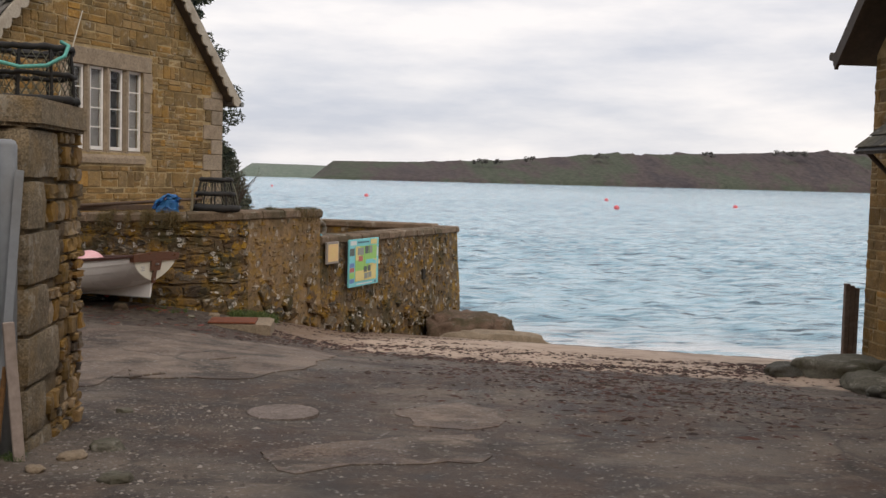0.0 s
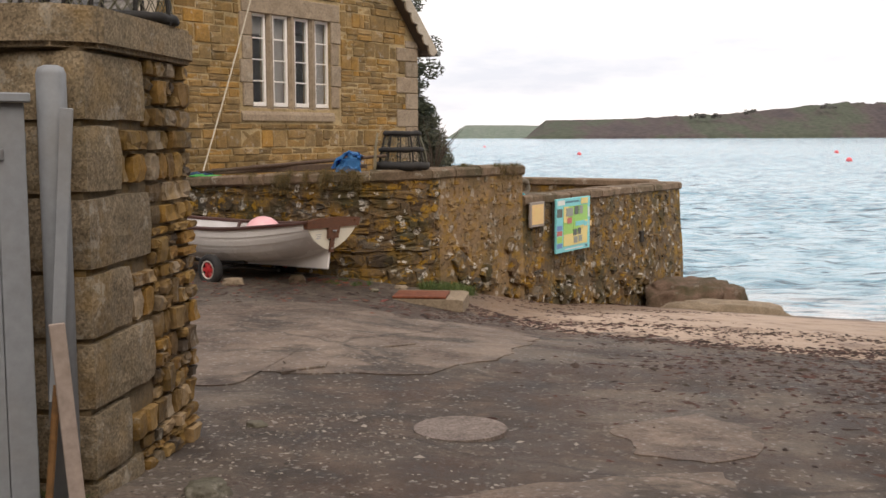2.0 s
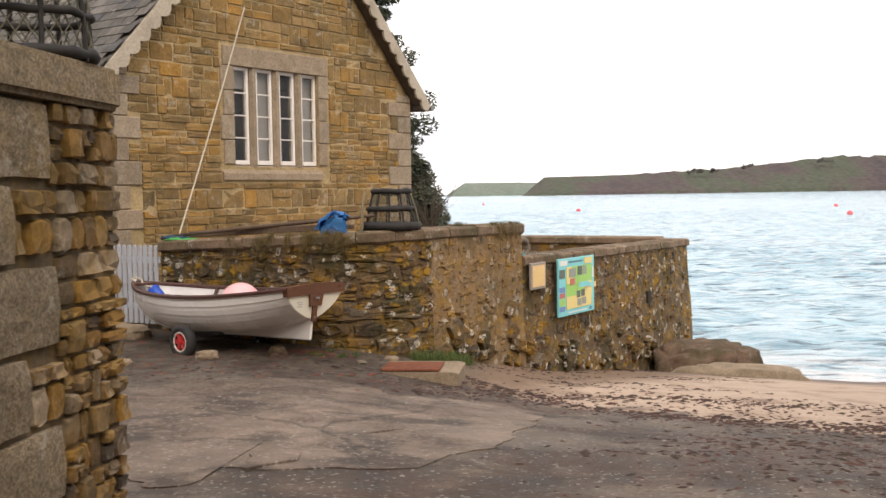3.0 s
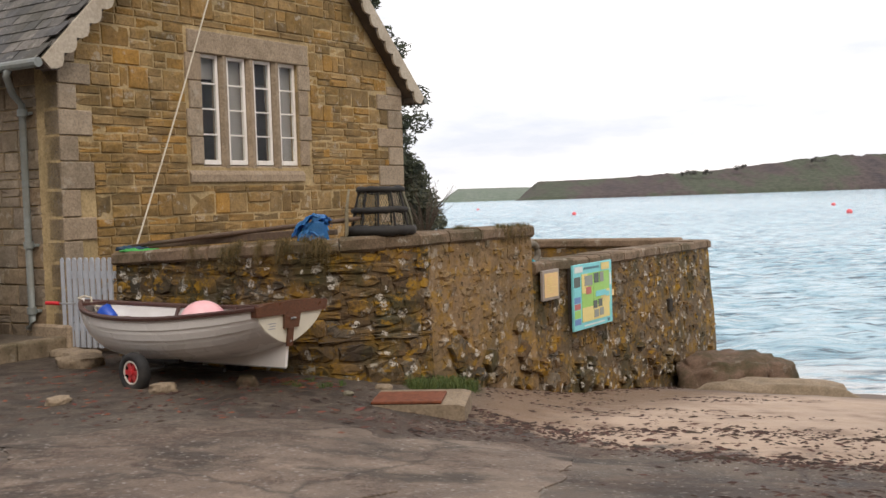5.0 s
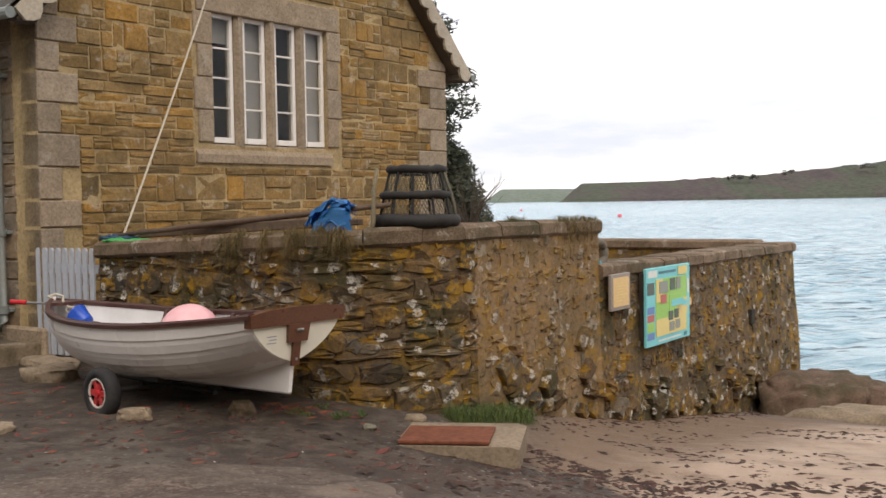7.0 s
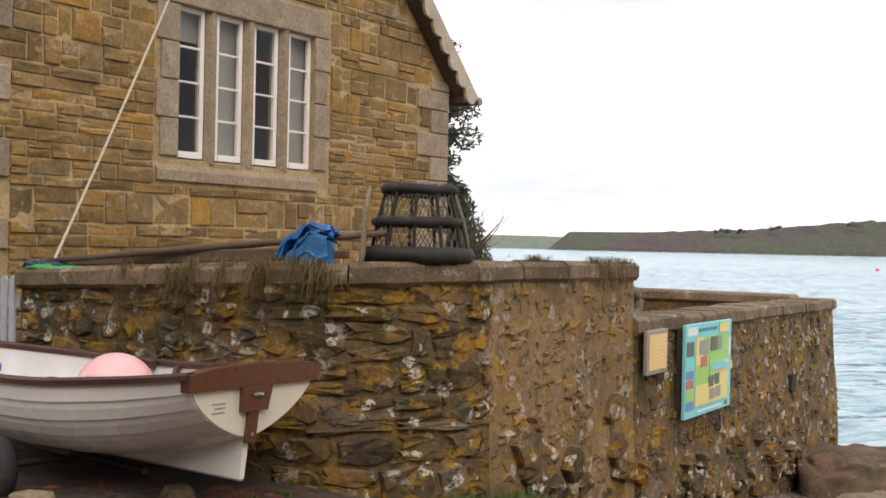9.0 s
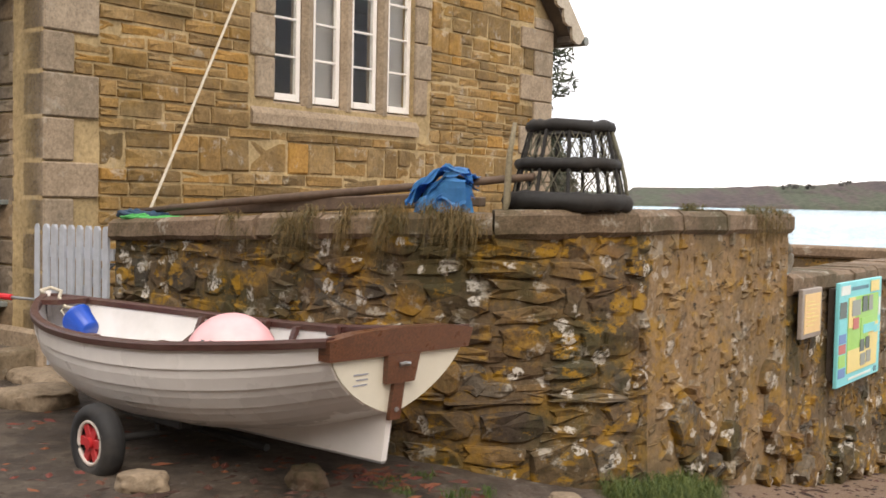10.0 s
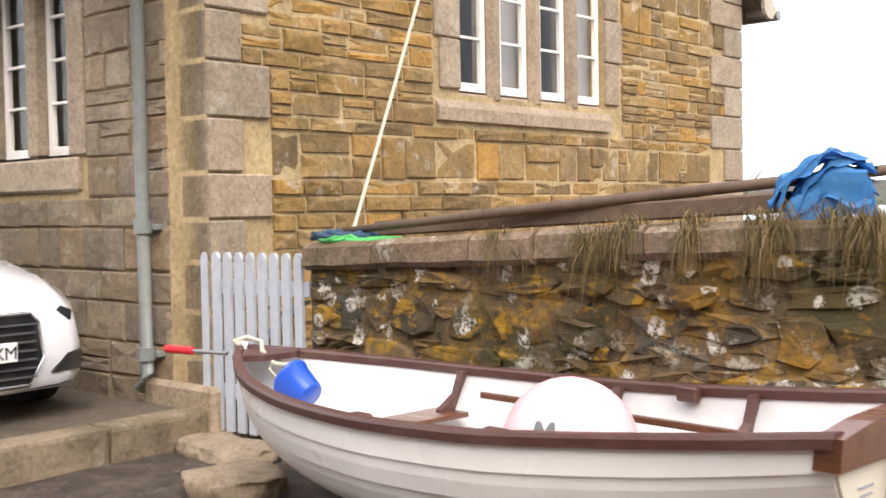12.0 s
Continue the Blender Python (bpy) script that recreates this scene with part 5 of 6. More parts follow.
def lobster_pot(r0, r1, h, rings, bars, net, seed, rope_r):
    """A round pot: thick bound hoops, upright bars and netting between them."""
    pot = empty("lobster_pot")
    rr = random.Random(seed)

    def rad(z):
        return r0 + (r1 - r0) * (z / h) ** 1.25
    for z, k in rings:
        pts = []
        for i in range(40):
            a = 2 * math.pi * i / 40
            q = rad(z) + rr.uniform(-0.008, 0.008)
            pts.append((q * math.cos(a), q * math.sin(a), z + rr.uniform(-0.006, 0.006)))
        part("hoop", tube(pts, [rope_r * k * rr.uniform(0.85, 1.15) for _ in pts], 8, True), M_POT, pot, "hoop bound in black rubber", True)
    for i in range(bars):
        a = 2 * math.pi * i / bars
        part("bar", tube([(rad(z) * math.cos(a), rad(z) * math.sin(a), z) for z in np.linspace(0, h, 6)], 0.012, 6), M_POT, pot)
    bm = bmesh.new()
    cols, rows = net
    for d in (-1, 1):
        for i in range(cols):
            pts = []
            for j in range(rows + 1):
                z = h * j / rows
                a = 2 * math.pi * (i + d * j * 0.5) / cols
                q = rad(z) * (0.97 + 0.02 * math.sin(j * 2 + i))
                pts.append((q * math.cos(a), q * math.sin(a), z))
            add_tube(bm, pts, 0.0035, 4)
    part("netting", bm, M_NET, pot, "grey-green knotted netting")
    bm = bmesh.new()
    for i in range(9):
        y = -r0 * 0.9 + 1.8 * r0 * i / 8
        x = math.sqrt(max(0.0, r0 * r0 - y * y))
        add_box(bm, (-x, y - 0.012, 0.0), (x, y + 0.012, 0.014))
    part("base", bm, M_POT, pot)
    part("neck", tube([(r1 * 0.5 * math.cos(a), r1 * 0.5 * math.sin(a), h * 0.86) for a in np.linspace(0, 2 * math.pi, 17)[:-1]], 0.014, 6, True), M_POT, pot)
    return pot


M_POT = paint("black_rubber_binding", (0.016, 0.015, 0.014), 0.75, 0.3, 30, dirty=0.45, dirt=(0.06, 0.05, 0.04), relief=0.6)
M_NET = paint("grey_green_net", (0.13, 0.125, 0.09), 0.9, 0.2, 40)
pot = lobster_pot(0.34, 0.225, 0.52, [(0.05, 1.7), (0.27, 1.05), (0.49, 1.05)], 11, (30, 9), 3, 0.032)
pot.matrix_world = pose(-1.32, 17.25, 0.81, 0, 0, 12)
tagged(pot, "round black lobster pot with netting on the wall top", "lobster pot")
part("becket", tube([(-0.34, -0.16, 0.5), (-0.37, -0.19, 0.3), (-0.38, -0.2, 0.05), (-0.4, -0.22, -0.06)], [0.012, 0.018, 0.022, 0.012], 8), paint("frayed_rope", (0.2, 0.17, 0.11), 0.95, 0.3, 60), pot, "frayed brown rope tail", True)
part("becket", tube([(0.22, -0.08, 0.51), (0.29, -0.1, 0.3), (0.32, -0.1, 0.18), (0.34, -0.12, 0.02)], 0.013, 8), M_NET, pot, "", True)

# line running up to the gable, with a heap of green line at its foot
line_top = HOUSE @ Vector((2.7, -0.03, 4.35))
line_foot = Vector((-4.54, 18.4, 0.71))
mids = [line_foot.lerp(line_top, k) - Vector((0, 0, 0.05 * math.sin(math.pi * k))) for k in np.linspace(0, 1, 12)]
tagged(part("stay_rope", tube(mids, 0.012, 6), M_ROPE), "thin pale rope running from the wall up to the gable", "rope")


def rope_heap(name, centre, radius, turns, thick, material, seed, label, height=0.08):
    rr = random.Random(seed)
    pts = []
    for i in range(turns * 14):
        a = 2 * math.pi * i / 14 + rr.uniform(-0.15, 0.15)
        q = radius * rr.uniform(0.45, 1.0)
        pts.append((centre[0] + q * math.cos(a) * 1.6, centre[1] + q * math.sin(a) * 0.7, centre[2] + thick + height * rr.random() * (1 - q / radius * 0.6)))
    return tagged(part(name, tube(pts, thick, 6), material, None, "", True), label, "rope")


rope_heap("green_line", (-4.46, 18.28, 0.655), 0.16, 5, 0.012, paint("green_line", (0.06, 0.36, 0.09), 0.8, 0.2, 50), 2, "heap of bright green line on the wall", 0.05)
rope_heap("blue_line", (-4.59, 18.4, 0.665), 0.13, 6, 0.018, paint("dark_blue_line", (0.02, 0.06, 0.11), 0.8, 0.2, 50), 4, "tangle of dark blue rope on the wall", 0.07)
wq, _d = wall_at(STEP_AT + 0.26)
coil = tagged(part("rope_coil", tube([(wq.x - 0.14 + 0.13 * math.cos(a) * 0.6, wq.y + 0.16 + 0.13 * math.cos(a), 0.42 + 0.13 * math.sin(a)) for a in np.linspace(0, 2 * math.pi, 25)[:-1]], 0.045, 8, True), paint("grey_rope", (0.16, 0.14, 0.11), 0.9, 0.25, 50), None, "", True), "coil of thick grey rope behind the low wall", "rope")
part("blue_wrap", tube([(wq.x - 0.16, wq.y + 0.03, 0.31), (wq.x - 0.12, wq.y + 0.1, 0.27)], 0.055, 8), paint("turquoise_tape", (0.03, 0.32, 0.4), 0.6), coil)


# ---- boards on the wall ----
def flat(name, parent, s0, s1, z0, z1, d, material, label=""):
    return part(name, box((s0, -d - 0.004, z0), (s1, -d, z1)), material, parent, label)


def colour(name, c):
    return paint(name, c, 0.5, 0.05, 20, dirty=0.08, relief=0.03)


C_AQUA, C_GREEN, C_YELL, C_CREAM = colour("board_aqua", (0.2, 0.62, 0.66)), colour("board_green", (0.32, 0.6, 0.14)), colour("board_yellow", (0.75, 0.62, 0.24)), colour("board_cream", (0.75, 0.52, 0.24))
C_PHOTO, C_PHOTO2, C_RED, C_BLUE, C_PALE, C_INK = colour("photo_dark", (0.1, 0.12, 0.1)), colour("photo_mid", (0.28, 0.3, 0.26)), colour("photo_red", (0.5, 0.14, 0.12)), colour("photo_blue", (0.14, 0.25, 0.5)), colour("photo_pale", (0.7, 0.74, 0.7)), colour("print_ink", (0.08, 0.2, 0.25))
board = tagged(empty("information_board", wall_frame(TURN_END + 3.487, -0.70) @ Matrix.Diagonal((1.12, 1, 1, 1))), "bright aqua, green and yellow information board on the wall", "notice board")
BW, BH = 1.22, 0.91
part("panel", box((0, -0.09, 0), (BW, -0.055, BH), 0.004), C_AQUA, board)
part("backing", box((0.05, -0.055, 0.05), (BW - 0.05, 0.02, BH - 0.05)), M_DARKWOOD, board)
sheet = flat("printed_sheet", board, 0.24, 1.12, 0.1, 0.77, 0.091, C_GREEN, "green map area")
for a, b_, c, d_, mt in ((0.24, 0.5, 0.1, 0.3, C_YELL), (0.5, 1.1, 0.1, 0.3, C_YELL), (0.82, 1.12, 0.3, 0.5, C_YELL), (0.24, 0.42, 0.5, 0.77, C_YELL), (0.86, 1.12, 0.79, 0.89, C_YELL), (0.6, 0.95, 0.34, 0.56, C_GREEN)):
    flat("map_patch", sheet, a, b_, c, d_, 0.096, mt)
for a, b_, c, d_, mt in ((0.32, 0.56, 0.6, 0.74, C_PHOTO2), (0.62, 0.76, 0.62, 0.76, C_PHOTO), (0.8, 0.92, 0.62, 0.76, C_PHOTO2), (0.36, 0.52, 0.48, 0.58, C_RED), (0.58, 0.7, 0.26, 0.37, C_PHOTO), (0.74, 0.86, 0.27, 0.38, C_PHOTO), (0.6, 0.74, 0.13, 0.24, C_PHOTO2), (0.77, 0.9, 0.14, 0.25, C_PHOTO2), (0.66, 1.0, 0.42, 0.5, C_AQUA), (0.98, 1.1, 0.4, 0.47, C_AQUA)):
    flat("picture", sheet, a, b_, c, d_, 0.1, mt)
for a, b_, c, d_, mt in ((0.02, 0.2, 0.6, 0.74, C_PHOTO), (0.02, 0.2, 0.48, 0.58, C_AQUA), (0.02, 0.2, 0.38, 0.46, C_BLUE), (0.02, 0.2, 0.29, 0.37, C_RED), (0.02, 0.2, 0.17, 0.28, C_GREEN), (0.02, 0.2, 0.08, 0.16, C_BLUE), (0.04, 0.28, 0.8, 0.88, C_PALE), (0.32, 0.8, 0.83, 0.86, C_INK), (0.3, 0.95, 0.035, 0.055, C_PALE), (1.05, 1.12, 0.025, 0.07, C_INK), (1.14, 1.19, 0.55, 0.72, C_PALE)):
    flat("picture", board, a, b_, c, d_, 0.0905, mt)
sign = tagged(empty("notice", wall_frame(TURN_END + 2.62, -0.2)), "small framed buff notice on the wall", "notice")
part("sign_frame", box((0, -0.075, 0), (0.5, -0.035, 0.4), 0.006), paint("grey_sign_frame", (0.3, 0.26, 0.23), 0.6), sign)
face_ = flat("sign_face", sign, 0.045, 0.455, 0.04, 0.36, 0.076, C_CREAM, "buff paper face")
for i in range(7):
    flat("text_line", face_, 0.1, 0.28 + 0.12 * ((i * 7) % 3) / 2, 0.1 + i * 0.032, 0.108 + i * 0.032, 0.081, C_YELL)
tagged(part("small_plate", box((0, -0.07, 0), (0.08, -0.05, 0.09), 0.004, wall_frame(TURN_END + 4.93, -0.33)), C_CREAM), "tiny cream plate fixed to the wall", "plate")

# ---- picket gate, pad and stones by the house ----
ga, gb = Vector((-5.66, 18.7, 0)), LEFT_END + LEFT_DIR * -0.02
gdir = (gb - ga).normalized()
gate_m = Matrix(((gdir.x, -gdir.y, 0, ga.x), (gdir.y, gdir.x, 0, ga.y), (0, 0, 1, -0.52), (0, 0, 0, 1)))
M_PICKET = paint("pale_grey_gate_paint", (0.42, 0.45, 0.5), 0.6, 0.08, 20, dirty=0.3)
gate = tagged(empty("picket_gate", gate_m), "pale grey painted picket gate beside the house corner", "gate")
for i in range(9):
    x = 0.02 + i * 0.102
    part("picket", prism([(x, 0), (x + 0.062, 0), (x + 0.062, 1.09), (x + 0.045, 1.12), (x + 0.017, 1.12), (x, 1.09)], -0.012, 0.012, "y"), M_PICKET, gate)
for zz in (0.2, 0.86):
    part("rail", box((0.0, 0.013, zz), (0.93, 0.05, zz + 0.09), 0.004), M_PICKET, gate)
part("brace", prism([(0.04, 0.3), (0.13, 0.3), (0.9, 0.84), (0.81, 0.84)], 0.052, 0.075, "y"), M_PICKET, gate)
M_PAD = stone("pad_concrete", [(0.115, 0.092, 0.07), (0.115, 0.092, 0.07)], moss=0.3, relief=0.5)
bm = box((-4.5, 0.22, -0.95), (-0.07, 8, -0.40), 0.02)
pad_ob = tagged(part("parking_pad", bm, M_PAD), "raised concrete parking pad along the house", "pavement", kind="structure")
pad_ob.matrix_world = HOUSE
M_KERB = stone("kerb_stone", [(0.2, 0.15, 0.1), (0.24, 0.185, 0.125)], moss=0.5, lichen=0.2, relief=0.8)
kerbs = [(-1.55, -0.75), (-0.74, 0.0), (-2.4, -1.56)]
for a, b_ in kerbs:
    k_ = part("kerb_stone", box((a, 0.0, -0.85), (b_, 0.24, -0.39), 0.03, None, 2), M_KERB, pad_ob)
rock("stone_block", (-4.88, 17.48, -0.55), (0.27, 0.22, 0.28), 11, M_PALEROCK, "large flat-topped stone block under the bow", 0.12, -20, "stone")
rock("stone_block", (-5.35, 18.35, -0.6), (0.42, 0.22, 0.16), 12, M_PALEROCK, "low stone step by the gate", 0.4, -32, "stone")
rock("wheel_chock", (-3.28, 15.72, -0.58), (0.13, 0.1, 0.1), 13, M_PALEROCK, "small stone wedged by the trolley wheel", 0.5, 20, "stone")
rock("prop_stone", (-2.5, 15.95, -0.58), (0.1, 0.09, 0.12), 14, M_ROCK, "pale stone propping the keel", 0.6, 0, "stone")

# ---- drain slab with rusty cover ----
slab = tagged(part("drain_slab", prism([(-1.42, -1.05), (-0.33, -1.15), (-0.33, -0.77), (-0.4, -0.75), (-1.25, -0.75), (-1.42, -0.84)], 15.6, 16.45, "y"), M_PALEROCK), "buff concrete drain slab at the wall foot", "slab")
part("cover", box((-1.22, 15.62, -0.743), (-0.55, 16.16, -0.715), 0.006), paint("rusty_iron", (0.17, 0.05, 0.022), 0.85, 0.35, 22, dirty=0.5, dirt=(0.1, 0.04, 0.02), relief=0.5), slab, "rust-red iron cover plate")

# ---- concrete patches and manhole on the slip ----
M_PATCH = ground_material("worn_concrete", 0.6)
PATCHES = [[(1.25, 9.46), (1.76, 9.8), (2.09, 9.46), (2.05, 8.81), (1.68, 8.48), (1.32, 8.59)],
           [(0.17, 7.46), (0.76, 7.88), (1.74, 8.3), (1.9, 7.8), (1.72, 7.3), (0.77, 7.1), (0.4, 6.7)],
           [(-1.54, 11.01), (-1.19, 11.38), (-1.07, 10.95), (-1.38, 10.65)],
           [(-0.96, 12.26), (-0.64, 12.78), (-0.5, 12.2), (-0.88, 11.87)],
           [(-1.84, 10.13), (-1.6, 10.3), (-1.6, 10.76), (-0.81, 10.75), (-0.23, 10.91), (0.01, 11.47), (0.39, 11.82), (0.68, 14.39), (0.13, 14.93), (-0.9, 14.15), (-1.47, 14.58), (-2.3, 14.42), (-3.03, 13.95), (-3.71, 13.53), (-3.4, 12.4), (-2.6, 11.2)]]


def patch(outline, lift, seed):
    """A thin worn slab with a ragged edge that follows the ground."""
    bm = bmesh.new()
    pts = []
    n = len(outline)
    for i in range(n):
        a, b_ = Vector(outline[i]), Vector(outline[(i + 1) % n])
        steps = max(2, int((b_ - a).length / 0.09))
        for k in range(steps):
            p = a.lerp(b_, k / steps)
            w = 0.16 * noise.noise(Vector((p.x * 2.3, p.y * 2.3, seed))) + 0.05 * noise.noise(Vector((p.x * 11, p.y * 11, seed)))
            pts.append(Vector((p.x + w, p.y + w)))
    c = sum(pts, Vector((0, 0))) / len(pts)
    rings = []
    for f, dz in ((1.0, -0.03), (1.0, lift * 0.8), (0.97, lift), (0.7, lift), (0.35, lift)):
        rings.append([bm.verts.new((q.x, q.y, rough_ground(q.x, q.y) + dz)) for q in (c + (p - c) * f for p in pts)])
    for a, b_ in zip(rings, rings[1:]):
        for i in range(len(pts)):
            j = (i + 1) % len(pts)
            bm.faces.new((a[i], a[j], b_[j], b_[i]))
    mid = bm.verts.new((c.x, c.y, rough_ground(c.x, c.y) + lift))
    for i in range(len(pts)):
        bm.faces.new((rings[-1][i], rings[-1][(i + 1) % len(pts)], mid))
    bmesh.ops.recalc_face_normals(bm, faces=bm.faces)
    return bm


for i, o in enumerate(PATCHES):
    tagged(part("concrete_patch", patch(o, (0.008, 0.008, 0.03, 0.025, 0.012)[i], i * 3.1), M_PATCH), "worn pale concrete patch in the tarmac", "pavement", kind="structure")
disc = [(0.23 + 0.3 * math.cos(a), 9.1 + 0.3 * math.sin(a)) for a in np.linspace(0, 2 * math.pi, 25)[:-1]]
mz = ground_z(0.23, 9.1)
hole = tagged(part("manhole_cover", prism(disc, mz - 0.05, mz + 0.022), stone("manhole_concrete", [(0.22, 0.18, 0.16), (0.22, 0.18, 0.16)], spots=0.4, relief=0.3)), "round pinkish concrete manhole cover in the tarmac", "manhole")

# ---- wooden gate and planks by the pier ----
M_GATE = paint("grey_gate_paint", (0.27, 0.29, 0.31), 0.6, 0.1, 16, dirty=0.35, relief=0.3)
gp = Vector((-1.5, 7.0, 0))
gd = Vector((-0.74, -0.67, 0)).normalized()
wg_m = Matrix(((gd.x, -gd.y, 0, gp.x), (gd.y, gd.x, 0, gp.y), (0, 0, 1, -0.47), (0, 0, 0, 1)))
wgate = tagged(empty("wooden_gate", wg_m), "grey painted plank gate standing open at the pier", "gate")
for i in range(10):
    part("plank", box((0.06 + i * 0.13, -0.015, 0.03), (0.06 + i * 0.13 + 0.126, 0.012, 1.93), 0.004), M_GATE, wgate)
for zz in (0.25, 1.0, 1.7):
    part("rail", box((0.05, -0.053, zz), (1.37, -0.016, zz + 0.11), 0.004), M_GATE, wgate)
part("top_rail", box((0.04, -0.035, 1.932), (1.38, 0.05, 1.975), 0.006), M_GATE, wgate)
part("latch", box((0.16, 0.013, 1.68), (0.3, 0.027, 1.73), 0.003), M_STEEL, wgate)
post = tagged(part("gate_post", tube([(-1.44, 7.02, -0.6), (-1.44, 7.02, 1.59), (-1.44, 7.02, 1.62), (-1.44, 7.02, 1.63)], [0.066, 0.066, 0.055, 0.03], 20), M_GATE, None, "", True), "round grey metal gate post in front of the pier", "gate post")
tagged(part("plank", box((-0.028, -0.012, 0), (0.028, 0.012, 1.32), 0.003, pose(-1.42, 6.9, 0.12, -1, 4, 15)), M_GATE), "long grey board leaning against the gate post", "board")
tagged(part("pole", tube([(-1.47, 6.86, -0.5), (-1.41, 6.9, 0.2)], 0.018, 8), paint("brown_stick", (0.2, 0.1, 0.035), 0.7, 0.3, 20)), "thin brown stick leaning by the gate post", "stick")
tagged(part("plank", box((-0.035, -0.014, 0), (0.035, 0.014, 1.02), 0.004, pose(-1.3, 6.86, -0.53, -2, -4, 30)), paint("pinkish_board", (0.36, 0.29, 0.25), 0.8, 0.2, 18, dirty=0.5)), "short weathered board leaning by the pier", "board")
pier_pot = lobster_pot(0.3, 0.27, 0.42, [(0.03, 0.9), (0.21, 0.6), (0.4, 0.8)], 8, (26, 8), 7, 0.03)
pier_pot.matrix_world = pose(-1.58, 8.2, 1.872, 0, 0, 40)
tagged(pier_pot, "black netted lobster pot standing on the pier cap", "lobster pot")
pp2 = copy_thing(pier_pot, pose(-2.25, 8.1, 1.872, 0, 0, 10))
rope_pts = [(-1.95, 7.87, 2.28), (-1.78, 7.85, 2.2), (-1.6, 7.85, 2.16), (-1.43, 7.91, 2.18), (-1.33, 8.01, 2.26), (-1.32, 8.07, 2.34), (-1.38, 8.09, 2.37)]
tagged(part("turquoise_rope", tube(rope_pts, 0.014, 8), paint("turquoise_rope", (0.12, 0.42, 0.36), 0.8, 0.2, 60), None, "", True), "turquoise rope looped over the pots on the pier", "rope")

for ob_ in [o for o in bpy.data.objects if o.parent is None and o.name.split(".")[0] in ("gate_pier", "wooden_gate", "gate_post", "plank", "pole", "turquoise_rope")]:
    ob_.matrix_world = Matrix.Translation((0.022, 0.0, -0.045)) @ ob_.matrix_world

# ---- building across the slip ----
barn = tagged(empty("boathouse", pose(8.17, 15.0, 0.12)), "sandstone boathouse gable with dark bargeboard and slate canopy", "house")
bw = prism([(0, -1.7), (-6.4, -1.7), (-6.4, 3.2), (-3.2, 6.4), (0, 3.2)], 0.02, 0.45, "x")
bwall = part("wall", bw, M_MORTAR, barn)
part("rear_wall", box((0.45, -6.4, -1.5), (8.0, -6.0, 3.2)), M_GREYSTONE, barn)
part("rear_wall", box((0.45, -0.4, -1.5), (8.0, 0.0, 3.2)), M_GREYSTONE, barn)
part("rear_wall", box((8.0, -6.4, -1.5), (8.4, 0.0, 3.2)), M_GREYSTONE, barn)
bm = bmesh.new()
for side in (-1, 1):
    join_prism(bm, [(-3.2, 6.75), (-3.2 + side * 3.55, 3.18), (-3.2 + side * 3.55, 3.08), (-3.2, 6.62)], -0.44, 8.6, "x")
part("roof", bm, M_DARKWOOD, barn, "dark roof seen from below")
bm = bmesh.new()
for side in (-1, 1):
    join_prism(bm, [(-3.2, 6.72), (-3.2 + side * 3.52, 3.16), (-3.2 + side * 3.42, 3.0), (-3.2, 6.48)], -0.5, -0.45, "x")
part("bargeboard", bm, M_DARKWOOD, barn, "dark weathered bargeboard")
part("gutter", tube([(-0.5, 0.36, 3.2), (8.5, 0.36, 3.2)], 0.06, 10), M_DARKWOOD, barn)
rng = random.Random(31)
forms = [stone_form("wall_stone", rng, 8, 0.0, 0.05, M_GABLE) for _ in range(4)]
places = []
for cx, cz, w, h in courses(-2.6, 0.0, -1.2, 3.15, rng, (0.14, 0.2, 0.26), (0.2, 0.55), 0.3, 0.016, lambda x, z: False):
    m = Matrix.Translation((0.055, cx, cz)) @ Euler((0, 0, radians(-90))).to_matrix().to_4x4() @ Matrix.Diagonal((w, 0.1, h, 1))
    places.append((m, True))
lay_stones("wall_stone", places, forms, bwall, M_GABLE_REST, 250, rng)
canopy = part("canopy", prism([(-0.62, 1.8), (-0.58, 1.76), (0.02, 2.25), (0.02, 2.35)], -2.9, -0.75, "y"), M_SLATE, barn, "mossy slate door canopy")
for i in range(9):
    for k in range(3):
        part("slate", box((-0.12, -0.115, -0.008), (0.12, 0.115, 0.008), 0.0, Matrix.Translation((-0.5 + k * 0.2, -0.86 - i * 0.235, 1.93 + k * 0.168)) @ Euler((0, radians(-37), 0)).to_matrix().to_4x4()), M_MOSSROCK, canopy)
part("strut", tube([(-0.52, -0.95, 1.8), (0.02, -0.95, 1.3)], 0.035, 8), M_DARKWOOD, barn)
board_ob = empty("timber_post", pose(8.0, 15.05, -1.15))
tagged(board_ob, "weathered upright timbers at the boathouse corner", "post")
for i in range(3):
    part("board", box((-0.09 + i * 0.075, -0.03 + 0.01 * i, 0), (-0.02 + i * 0.075, 0.05, 1.2 - 0.03 * i), 0.008), paint("old_timber", (0.14, 0.1, 0.075), 0.85, 0.3, 20, dirty=0.5), board_ob)
for i, (x, y, s) in enumerate(((7.35, 13.9, 0.72), (7.75, 13.1, 0.5), (7.15, 12.6, 0.46), (7.6, 12.0, 0.5), (6.95, 11.6, 0.3), (7.45, 11.2, 0.36), (6.6, 13.9, 0.35), (7.0, 10.6, 0.3))):
    mossy = rock("mossy_stone", (x, y, ground_z(x, y) + 0.05), (s, s * 0.7, s * 0.42), 40 + i, M_MOSSROCK, "mossy stone heaped by the boathouse wall", 0.6, i * 37, "stone")
    tagged(mossy, group="stones by the boathouse")

